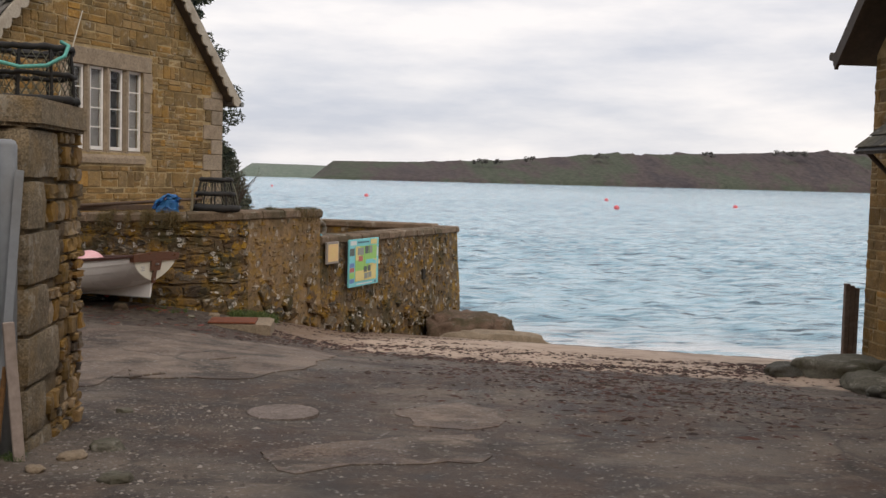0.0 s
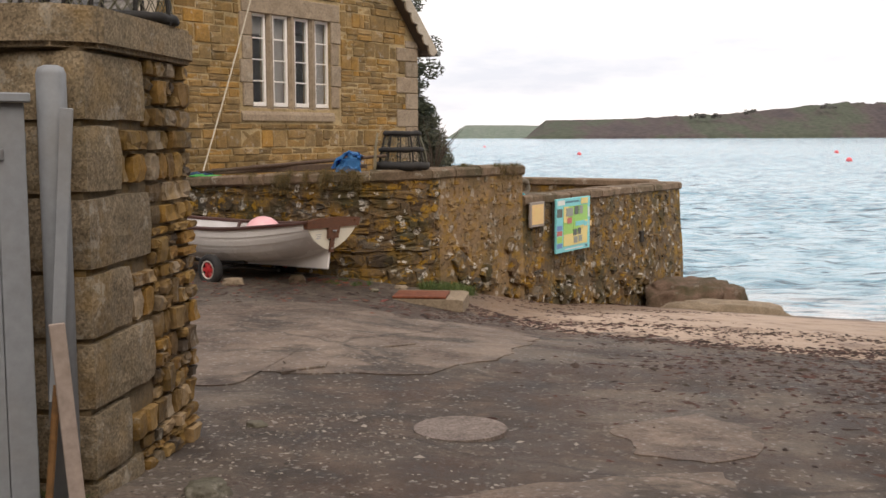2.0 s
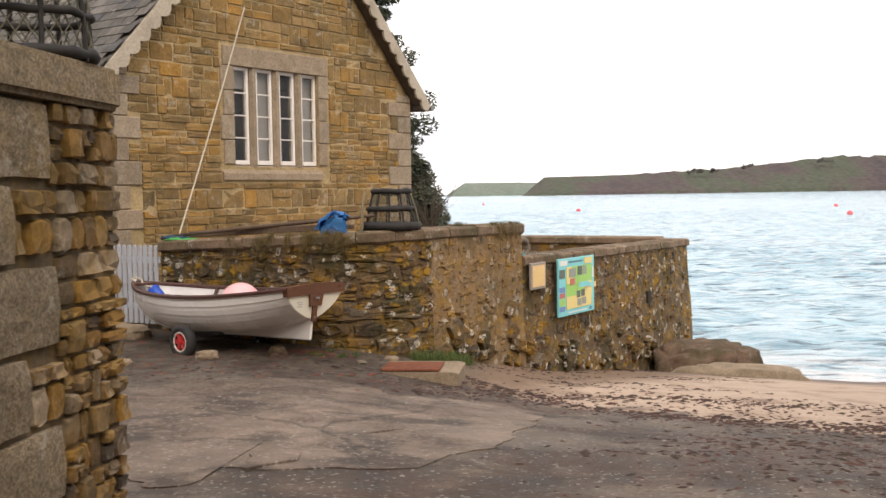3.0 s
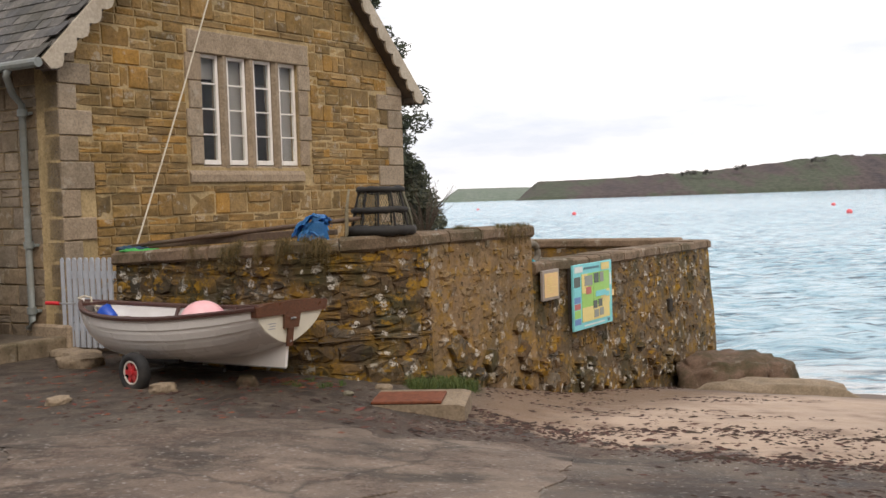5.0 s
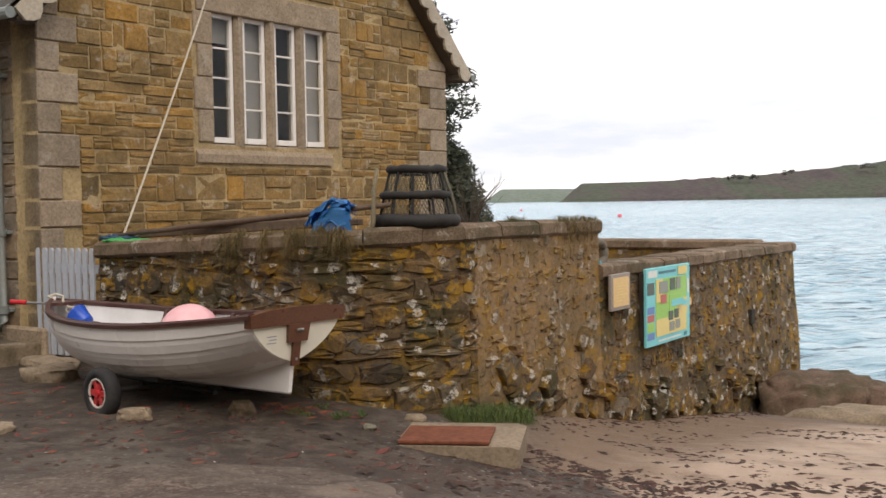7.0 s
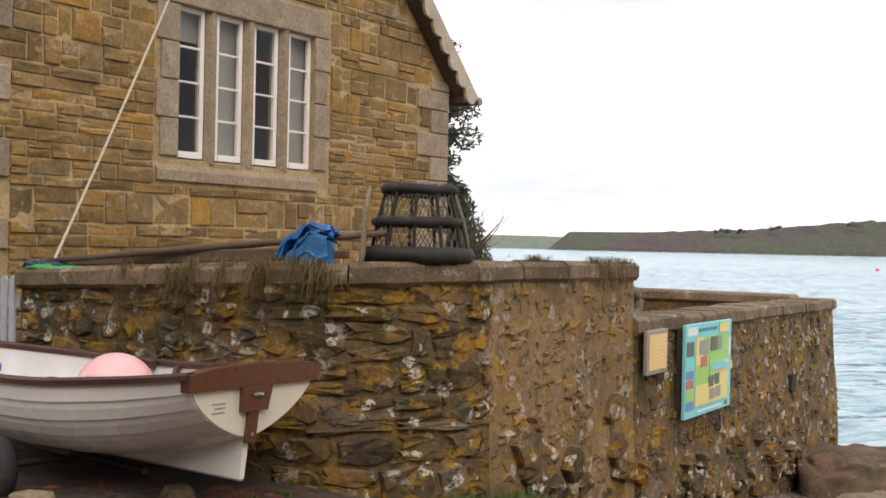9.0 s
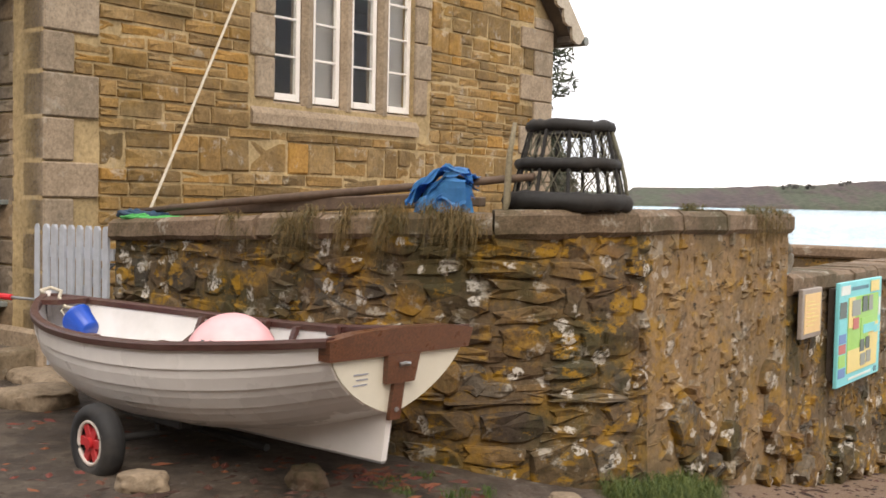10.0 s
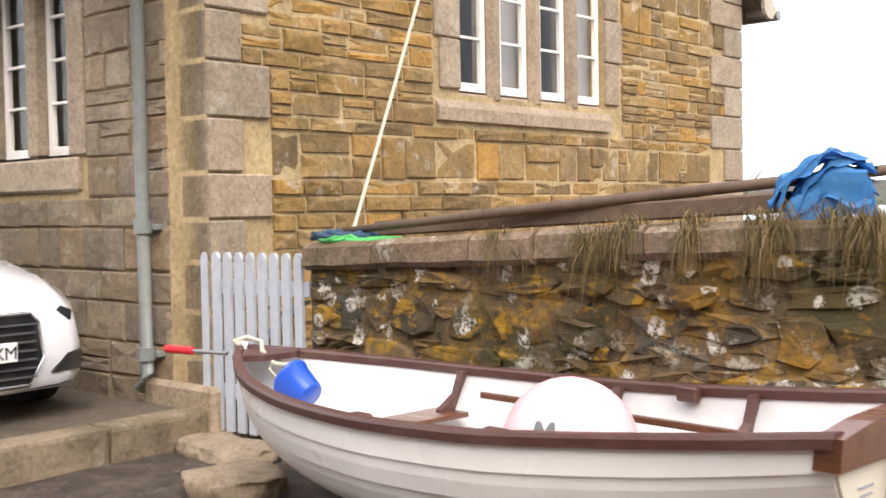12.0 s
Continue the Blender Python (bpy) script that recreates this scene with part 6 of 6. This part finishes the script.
# ---- parked car ----
M_CAR = paint("white_car_paint", (0.8, 0.8, 0.81), 0.18, 0.01, 6, dirty=0.06, relief=0.0, coat=1.0)
M_CARBLACK = paint("black_car_trim", (0.012, 0.012, 0.014), 0.4, 0.1, 20)
M_CARTRIM = paint("grey_grille_bar", (0.07, 0.07, 0.075), 0.35, 0.05, 20)
M_CHROME = paint("chrome", (0.7, 0.7, 0.72), 0.15, 0.02, 20, metal=1.0)
M_CARGLASS = paint("dark_car_glass", (0.02, 0.025, 0.03), 0.05, 0.02, 10)
car = tagged(empty("car", pose(-6.62, 17.7, -0.40, 0, 0, 62)), "white hatchback car parked beside the house", "car")
STA = [(0.0, 0.22, 0.68, 0.64), (0.05, 0.19, 0.78, 0.71), (0.2, 0.18, 0.84, 0.79), (0.5, 0.19, 0.88, 0.88), (0.95, 0.21, 0.89, 0.97), (1.35, 0.22, 0.9, 1.02), (2.0, 0.22, 0.9, 1.03), (3.2, 0.22, 0.9, 1.04), (4.0, 0.25, 0.86, 1.02), (4.25, 0.3, 0.75, 0.95)]
bm = bmesh.new()
rings = []
for y, zb, w, zt in STA:
    half_ = [(0.0, zb), (w * 0.9, zb), (w, zb + 0.08), (w * 1.01, (zb + zt) * 0.5), (w * 0.96, zt - 0.1), (w * 0.8, zt - 0.015), (w * 0.4, zt + 0.03), (0.0, zt + 0.04)]
    pts = half_ + [(-x, z) for x, z in half_[-2:0:-1]]
    rings.append([bm.verts.new((x, y + 0.14 * (abs(x) / 0.9) ** 2 * smoothstep(0.6, 0.0, y), z)) for x, z in pts])
n = len(rings[0])
for a, b_ in zip(rings, rings[1:]):
    for k in range(n):
        bm.faces.new((a[k], a[(k + 1) % n], b_[(k + 1) % n], b_[k]))
bm.faces.new(rings[0][::-1])
bm.faces.new(rings[-1])
bmesh.ops.recalc_face_normals(bm, faces=bm.faces)
part("body", bm, M_CAR, car, "", True)
cab = bmesh.new()
rings = []
for y, w, z in ((1.25, 0.72, 0.99), (2.0, 0.62, 1.4), (2.6, 0.6, 1.45), (3.5, 0.58, 1.4), (4.15, 0.7, 1.0)):
    rings.append([cab.verts.new(q) for q in ((-0.84, y, 0.98), (-w, y, z), (w, y, z), (0.84, y, 0.98))])
for a, b_ in zip(rings, rings[1:]):
    for k in range(4):
        cab.faces.new((a[k], a[(k + 1) % 4], b_[(k + 1) % 4], b_[k]))
bmesh.ops.recalc_face_normals(cab, faces=cab.faces)
part("cabin", cab, M_CARGLASS, car, "dark glass cabin")


def nose(outline, lo, hi):
    """A panel that follows the rounding of the car's nose."""
    bm = prism(outline, lo, hi, "y")
    for v in bm.verts:
        v.co.y += 0.14 * (abs(v.co.x) / 0.9) ** 2
    return bm


GRILLE = [(-0.36, 0.24), (0.36, 0.24), (0.46, 0.4), (0.43, 0.62), (0.38, 0.67), (-0.38, 0.67), (-0.43, 0.62), (-0.46, 0.4)]
grille = part("grille", nose(GRILLE, -0.03, 0.03), M_CARBLACK, car, "black grille")
part("grille_surround", tube([(x, -0.03 + 0.14 * (abs(x) / 0.9) ** 2, z) for x, z in GRILLE], 0.012, 8, True), M_CHROME, car, "bright grille surround", True)
for i in range(7):
    part("grille_bar", box((-0.4, -0.036, 0.29 + i * 0.052), (0.4, -0.01, 0.3 + i * 0.052)), M_CARTRIM, grille)
part("badge", tube([(0.06 * math.cos(a), -0.05, 0.585 + 0.06 * math.sin(a)) for a in np.linspace(0, 2 * math.pi, 21)[:-1]], 0.01, 6, True), M_CHROME, grille)
plate = part("number_plate", box((-0.26, -0.075, 0.4), (0.26, -0.037, 0.511), 0.003), paint("white_plate", (0.78, 0.78, 0.76), 0.4, 0.02, 20), car)
txt = bpy.data.curves.new("plate_letters", "FONT")
txt.body, txt.size, txt.extrude = "NXM", 0.105, 0.001
letters_src = new("plate_letters", txt)
bpy.context.view_layer.update()
letters_me = bpy.data.meshes.new_from_object(letters_src.evaluated_get(bpy.context.evaluated_depsgraph_get()))
bpy.data.objects.remove(letters_src)
letters_me.materials.append(M_CARBLACK)
letters = new("letters", letters_me)
letters.parent = plate
letters.matrix_local = pose(0.02, -0.0775, 0.418, 90, 0, 0)
for side in (-1, 1):
    part("headlight", nose([(side * 0.47, 0.6), (side * 0.64, 0.69), (side * 0.72, 0.66), (side * 0.71, 0.6), (side * 0.58, 0.56)], 0.03, 0.12), M_CARGLASS, car, "dark swept-back headlight")
    part("intake", nose([(side * 0.54, 0.29), (side * 0.76, 0.29), (side * 0.77, 0.41), (side * 0.66, 0.4)], -0.006, 0.1), M_CARBLACK, car)
    for y in (0.85, 3.4):
        part("wheel", tube([(side * 0.72, y, 0.31), (side * 0.9, y, 0.31)], 0.31, 24), M_TYRE, car, "black tyred wheel")
part("splitter", nose([(-0.68, 0.205), (0.68, 0.205), (0.7, 0.225), (-0.7, 0.225)], -0.02, 0.1), M_CARBLACK, car)

# ---- trees and bank behind the house ----
def leaf_material(name, a, b_):
    m, t, bs = mat_new(name)
    c = ramp(t, random_of(t, True), [(0.0, a), (1.0, b_)])
    t.links.new(c, bs.inputs["Base Color"])
    bs.inputs["Roughness"].default_value = 0.7
    return m


M_CONIFER = leaf_material("conifer_needles", (0.018, 0.026, 0.014), (0.05, 0.06, 0.03))
M_IVY = leaf_material("ivy_leaves", (0.022, 0.028, 0.014), (0.06, 0.06, 0.03))
M_BARK = paint("dark_bark", (0.07, 0.05, 0.035), 0.9, 0.3, 12, relief=0.8, depth=0.02)


def leaf_cloud(clumps, per, size, seed, stretch=(1, 1, 0.6)):
    """Small crossed leaf blades gathered in clumps."""
    rr = random.Random(seed)
    verts, faces = [], []
    for cx, cy, cz, r in clumps:
        for _ in range(per):
            d = Vector((rr.gauss(0, 1), rr.gauss(0, 1), rr.gauss(0, 1))).normalized() * r * rr.random() ** 0.4
            p = Vector((cx + d.x * stretch[0], cy + d.y * stretch[1], cz + d.z * stretch[2]))
            a = Vector((rr.gauss(0, 1), rr.gauss(0, 1), rr.gauss(0, 0.6))).normalized() * size * rr.uniform(0.6, 1.4)
            b2 = a.orthogonal().normalized() * size * 0.32
            at = len(verts)
            verts += [tuple(p - a), tuple(p + b2), tuple(p + a), tuple(p - b2 + Vector((0, 0, size * 0.15)))]
            faces += [(at, at + 1, at + 2), (at, at + 2, at + 3)]
    me = bpy.data.meshes.new("leaves")
    me.from_pydata(verts, [], faces)
    return me


def conifer(x, y, base, height, seed, spread, low=0.28):
    rr = random.Random(seed)
    tree = empty("conifer_tree", pose(x, y, base))
    part("trunk", tube([(0, 0, 0), (0.1, 0.05, height * 0.4), (0.02, 0.1, height * 0.8), (0.0, 0.0, height)], [0.22, 0.17, 0.09, 0.03], 12), M_BARK, tree, "", True)
    clumps = []
    for k in range(34):
        t_ = low + (1 - low) * k / 33
        a = k * 2.4 + rr.uniform(-0.4, 0.4)
        reach = spread * (1.05 - t_ * 0.75) * rr.uniform(0.55, 1.1)
        tip = (reach * math.cos(a), reach * math.sin(a), height * t_ + rr.uniform(-0.1, 0.15))
        part("limb", tube([(0, 0, height * t_ - 0.2), (tip[0] * 0.5, tip[1] * 0.5, tip[2] - 0.08), tip], [0.05, 0.035, 0.015], 6), M_BARK, tree)
        for q in (0.45, 0.75, 1.0):
            clumps.append((tip[0] * q, tip[1] * q, tip[2] - 0.05 + 0.1 * q, 0.42 * rr.uniform(0.7, 1.2)))
    crown = new("crown", leaf_cloud(clumps, 230, 0.085, seed))
    crown.data.materials.append(M_CONIFER)
    crown.parent = tree
    return tagged(tree, "dark green conifer behind the house", "tree")


conifer(-3.9, 30.6, -0.6, 9.0, 3, 1.75)
conifer(-5.6, 32.0, -0.6, 10.0, 5, 2.1)
bank = rock("rocky_bank", (-4.0, 31.2, -0.9), (1.75, 2.2, 3.5), 61, stone("ivy_bank_earth", [(0.05, 0.042, 0.03), (0.05, 0.042, 0.03)], moss=0.6), "dark ivy-covered bank behind the house", 0.85, 0, "bank")
rr = random.Random(77)
cl = []
for i in range(260):
    a, e_ = rr.uniform(-2.6, 1.2), rr.uniform(0.0, 1.4)
    cl.append((-4.0 + 1.95 * math.cos(a) * math.cos(e_), 31.2 + 2.35 * math.sin(a) * math.cos(e_), -0.9 + 3.6 * math.sin(e_), 0.32))
ivy = new("ivy", leaf_cloud(cl, 90, 0.07, 8, (1, 1, 1)))
ivy.data.materials.append(M_IVY)
tagged(ivy, "dark ivy covering the bank", "ivy", kind="stuff")
bush = empty("bare_bush", pose(-2.3, 29.6, 0.6))
tagged(bush, "bare twiggy bush on the bank", "bush")
for i in range(26):
    a, e_ = rr.uniform(0, 6.28), rr.uniform(0.5, 1.45)
    ln = rr.uniform(0.5, 1.1)
    d = Vector((math.cos(a) * math.cos(e_), math.sin(a) * math.cos(e_), math.sin(e_)))
    mid = d * ln * 0.5 + Vector((rr.uniform(-0.06, 0.06), 0, 0.04))
    part("twig", tube([(0, 0, -0.3), mid, d * ln, d * ln * 1.2 + Vector((rr.uniform(-0.1, 0.1), 0, 0.05))], [0.012, 0.008, 0.005, 0.003], 5), M_BARK, bush)


# ---- crowns standing above the far skyline ----
# leaf tones lifted towards grey, distance haze painted in
M_HAZED_WOOD = leaf_material("hazed_wood", (0.05, 0.048, 0.045), (0.085, 0.08, 0.068))
for x_, z_, wide_ in ((164, 21.0, 16), (539, 40.5, 20), (430, 36.5, 9), (300, 31.0, 8), (215, 25.0, 7)):
    knots = [(x_ + rr.uniform(-wide_, wide_), 1300 + rr.uniform(-8, 8), z_ + rr.uniform(0, 4.5), rr.uniform(2.5, 4.5)) for _ in range(int(wide_ * 0.9))]
    far_tree = new("skyline_trees", leaf_cloud(knots, 60, 1.1, int(x_), (1, 1, 0.55)))
    far_tree.data.materials.append(M_HAZED_WOOD)
    tagged(far_tree, "clump of dark trees on the far skyline", "trees", kind="stuff")


# ---- grass and weeds ----
def grass(name, spots, blades, length, colours, seed, droop, label):
    rr = random.Random(seed)
    m = leaf_material(name + "_blades", *colours)
    verts, faces = [], []
    for x, y, z, r in spots:
        for _ in range(blades):
            a = rr.uniform(0, 6.28)
            q = r * rr.random() ** 0.5
            p = Vector((x + q * math.cos(a), y + q * math.sin(a), z))
            a2 = rr.uniform(0, 6.28)
            k2 = rr.uniform(0.3, 1.3)
            out = Vector((math.cos(a2) * 0.7 + droop[0] * k2, math.sin(a2) * 0.7 + droop[1] * k2, 0))
            ln = length * rr.uniform(0.3, 1.3)
            w = Vector((-math.sin(a), math.cos(a), 0)) * rr.uniform(0.0014, 0.0034)
            at = len(verts)
            dr = droop[2] * rr.uniform(0.5, 1.2)
            for k, (f, g_) in enumerate(((0, 0), (0.35, 0.75 - dr * 0.4), (0.7, 0.9 - dr * 0.9), (1.0, 0.8 - dr * 1.9))):
                c = p + out * ln * f * 0.6 + Vector((0, 0, ln * g_ * 0.8))
                ww = w * (1 - f * 0.85)
                verts += [tuple(c - ww), tuple(c + ww)]
            faces += [(at, at + 1, at + 3, at + 2), (at + 2, at + 3, at + 5, at + 4), (at + 4, at + 5, at + 7, at + 6)]
    me = bpy.data.meshes.new(name)
    me.from_pydata(verts, [], faces)
    me.materials.append(m)
    return tagged(new(name, me), label, "grass", kind="stuff")


def edge_spots(u0, u1, n, inset, seed, r=0.05):
    rr = random.Random(seed)
    out = []
    for _ in range(n):
        u = rr.uniform(u0, u1)
        q = wall_frame(u, wall_top(u) + 0.14) @ Vector((0, inset, 0))
        out.append((q.x, q.y, q.z - rr.uniform(0, 0.13) * (inset == 0.0), r))
    return out


grass("dry_grass", edge_spots(LEFT_LEN + 0.2, LEFT_LEN + 0.34, 9, 0.0, 1, 0.08) + edge_spots(LEFT_LEN + 0.5, LEFT_LEN + 0.78, 14, 0.0, 2, 0.08) + edge_spots(LEFT_LEN - 0.62, LEFT_LEN - 0.3, 12, 0.0, 12, 0.08) + edge_spots(LEFT_LEN - 0.1, LEFT_LEN + 0.0, 5, 0.0, 3, 0.07) + edge_spots(LEFT_LEN - 1.2, LEFT_LEN - 0.9, 4, 0.0, 13, 0.06) + edge_spots(STEP_AT - 0.9, STEP_AT - 0.05, 12, 0.0, 14, 0.05), 46, 0.19, ((0.05, 0.048, 0.014), (0.2, 0.125, 0.04)), 5, (-0.15, -0.55, 1.0), "dry brown grass hanging over the wall edge")
grass("wall_grass", edge_spots(TURN_END + 0.9, TURN_END + 1.15, 6, 0.2, 3) + edge_spots(STEP_AT - 1.0, STEP_AT - 0.1, 7, 0.02, 4), 36, 0.11, ((0.06, 0.055, 0.02), (0.15, 0.13, 0.05)), 6, (0.2, -0.25, 0.5), "short brown-green grass along the coping")
rr = random.Random(4)
weeds = []
for _ in range(46):
    foot_ = wall_frame(TURN_END + rr.uniform(-0.5, 0.45), -0.9) @ Vector((0, -rr.uniform(0.06, 0.24), 0))
    weeds.append((foot_.x, foot_.y, ground_z(foot_.x, foot_.y) - 0.02, 0.07))
grass("weeds", weeds, 60, 0.3, ((0.025, 0.06, 0.012), (0.13, 0.16, 0.035)), 9, (0, -0.15, 0.8), "green weeds growing at the wall foot")
grass("moss_tufts", [(-1.9 + 0.3 * rr.uniform(-1, 1), 16.25 + 0.2 * rr.uniform(-1, 1), ground_z(-1.9, 16.2) - 0.01, 0.05) for _ in range(12)] + [(-1.45 + 0.15 * rr.uniform(-1, 1), 6.9 + 0.25 * rr.uniform(-1, 1), ground_z(-1.45, 6.9) - 0.01, 0.05) for _ in range(14)], 40, 0.09, ((0.03, 0.07, 0.012), (0.1, 0.15, 0.03)), 10, (0, 0, 0.3), "low green tufts on the ground")


# ---- small things strewn on the ground ----
def strewn(name, spots, sizes, tints, seed, flat_, label, cat, bend=0.0):
    """Loose bits on the ground: pebbles (flat_ near 1) or flakes of weed and leaf."""
    rr = random.Random(seed)
    verts, faces = [], []
    for x, y in spots:
        s = rr.uniform(*sizes) * (1.8 if rr.random() < 0.04 else 1)
        z = rough_ground(x, y)
        a = rr.uniform(0, 6.28)
        ca, sa = math.cos(a) * s, math.sin(a) * s
        long_ = rr.uniform(1.0, 2.4) if flat_ < 0.4 else rr.uniform(1, 1.5)
        h = s * flat_ * rr.uniform(0.6, 1.2)
        at = len(verts)
        for px, py, pz in ((1, 0, 0.2), (0.2, 0.8, 0.3), (-1, 0.1, 0.2 + bend), (-0.1, -0.8, 0.3), (0.1, 0.05, 1.0 + bend)):
            verts.append((x + px * ca * long_ - py * sa, y + px * sa * long_ + py * ca, z - 0.003 + pz * h))
        faces += [(at, at + 1, at + 4), (at + 1, at + 2, at + 4), (at + 2, at + 3, at + 4), (at + 3, at, at + 4)]
    m, t, b_ = mat_new(name + "_bits")
    t.links.new(ramp(t, random_of(t, True), [((i + 0.5) / len(tints), c) for i, c in enumerate(tints)]), b_.inputs["Base Color"])
    b_.inputs["Roughness"].default_value = 0.85
    me = bpy.data.meshes.new(name)
    me.from_pydata(verts, [], faces)
    me.materials.append(m)
    return tagged(new(name, me), label, cat, kind="stuff")


rr = random.Random(15)
spots = [(rr.gauss(-0.75, 0.6), rr.uniform(4.4, 9.4)) for _ in range(4200)] + [(rr.uniform(-5, 6), rr.uniform(3, 15.5)) for _ in range(3200)]
spots = [p for p in spots if not (p[0] < -1.3 and 7.0 < p[1] < 8.7)]
strewn("gravel", spots, (0.004, 0.015), [(0.1, 0.08, 0.065), (0.17, 0.14, 0.115), (0.06, 0.05, 0.042), (0.12, 0.1, 0.085), (0.22, 0.19, 0.16), (0.34, 0.3, 0.26)], 16, 0.7, "loose gravel and shell chips on the slip", "gravel")
weed = []
for _ in range(1100):
    x = rr.uniform(-0.6, 8)
    weed.append((x, 15.55 + 0.35 * math.sin(x * 0.9) + rr.gauss(0, 0.13) * rr.choice((1, 1, 3)) - 0.07 * max(0, x - 3)))
for _ in range(450):
    weed.append((rr.gauss(-1.9, 1.3), rr.gauss(15.3, 0.6)))
for _ in range(16):
    x = rr.uniform(0.2, 3.8)
    cx_, cy_ = x, 17.5 + 1.3 * x - abs(rr.gauss(0, 1.1))
    for _k in range(rr.randint(5, 40)):
        weed.append((cx_ + rr.gauss(0, 0.28), cy_ + rr.gauss(0, 0.12)))
for _ in range(500):
    weed.append((rr.uniform(3.5, 7.2), rr.gauss(13.9, 0.5)))
for _ in range(450):
    x = rr.uniform(-1.5, 3.2)
    weed.append((x, 15.45 + 0.3 * math.sin(x * 1.3) + abs(rr.gauss(0, 0.35)) * rr.choice((-1, 1)) + 0.1 * x))
for _ in range(450):
    u_ = rr.uniform(TURN_END - 0.5, WALL_END)
    q_ = wall_frame(u_, 0.0) @ Vector((0, -abs(rr.gauss(0, 0.35)) - 0.05, 0))
    weed.append((q_.x, q_.y))
for _ in range(2200):
    weed.append((rr.gauss(3.9, 1.3), rr.gauss(11.3, 1.5)))
for _ in range(1700):
    x = rr.uniform(-0.4, 6.2)
    weed.append((x, curve_at(x, [(-0.4, 16.4), (0.4, 15.8), (1.5, 14.7), (3.1, 14.2), (6, 13.9)]) + rr.gauss(0, 0.12) * rr.choice((1, 1, 2.5))))
for _ in range(900):
    weed.append((rr.gauss(6.7, 0.45), rr.gauss(14.5, 0.35)))
for _ in range(260):
    k = rr.choice(((1.6, 11.9), (2.3, 12.6), (3.4, 13.9), (1.2, 16.9), (2.6, 17.3)))
    weed.append((k[0] + rr.gauss(0, 0.4), k[1] + rr.gauss(0, 0.12)))
strewn("seaweed", weed, (0.01, 0.034), [(0.03, 0.017, 0.012), (0.06, 0.025, 0.018), (0.045, 0.03, 0.018), (0.09, 0.04, 0.03)], 18, 0.35, "dark red-brown seaweed strewn along the tide line", "seaweed", 0.4)
leaves = [(rr.gauss(-4.3, 0.9), rr.gauss(16.2, 0.9)) for _ in range(160)] + [(rr.uniform(-6.2, -1.2), rr.uniform(13.2, 16.5)) for _ in range(110)] + [(rr.gauss(-2.3, 0.35), rr.gauss(16.3, 0.15)) for _ in range(130)]
strewn("fallen_leaves", leaves, (0.015, 0.035), [(0.14, 0.035, 0.025), (0.2, 0.07, 0.03), (0.08, 0.03, 0.02)], 19, 0.3, "red-brown fallen leaves on the ground", "leaves", 0.5)
for i, (x, y) in enumerate(((-1.05, 8.9), (-1.0, 7.0), (-0.85, 7.35), (-1.12, 6.6), (-0.6, 6.4), (-4.1, 15.2), (-1.5, 15.95), (-1.25, 16.55))):
    s = 0.05 + 0.025 * (i % 3)
    loose = rock("loose_stone", (x, y, ground_z(x, y) + 0.01), (s * 1.3, s, s * 0.7), 80 + i, M_PALEROCK if i % 2 else M_MOSSROCK, "loose stone lying on the ground", 0.7, i * 50, "stone")
    tagged(loose, group="loose stones")

# ---- mooring buoys ----
M_SEABUOY = paint("pink_sea_buoy", (0.75, 0.12, 0.14), 0.5, 0.05, 4)
for x, y in ((38.0, 150.0), (52.0, 215.0), (4.0, 200.0), (-22.0, 330.0), (64.0, 175.0)):
    floating = ball("sea_buoy", (x, y, -2.05), 0.38, 1.0, M_SEABUOY, "pink mooring buoy floating off the shore", "buoy")
    tagged(floating, group="mooring buoys")

# ---- plain unseen walls added behind and beside to block sky light ----
M_BLOCKER = stone("light_blocker_render", [(0.2, 0.16, 0.12), (0.2, 0.16, 0.12)], moss=0.3)
tagged(part("wall_behind", box((-13, -8, -1), (13, -7, 10), 0.05), M_BLOCKER), "unseen wall added behind the slip to block sky light", "wall", kind="structure")
tagged(part("wall_beside", box((-13.8, -8, -1), (-12.9, 14.5, 10), 0.05), M_BLOCKER), "unseen wall added beside the yard to block sky light", "wall", kind="structure")
tagged(part("wall_opposite", box((9.2, -8, -1), (10.0, 8.4, 8.0), 0.05), M_BLOCKER), "unseen wall added across the slip to block sky light", "wall", kind="structure")
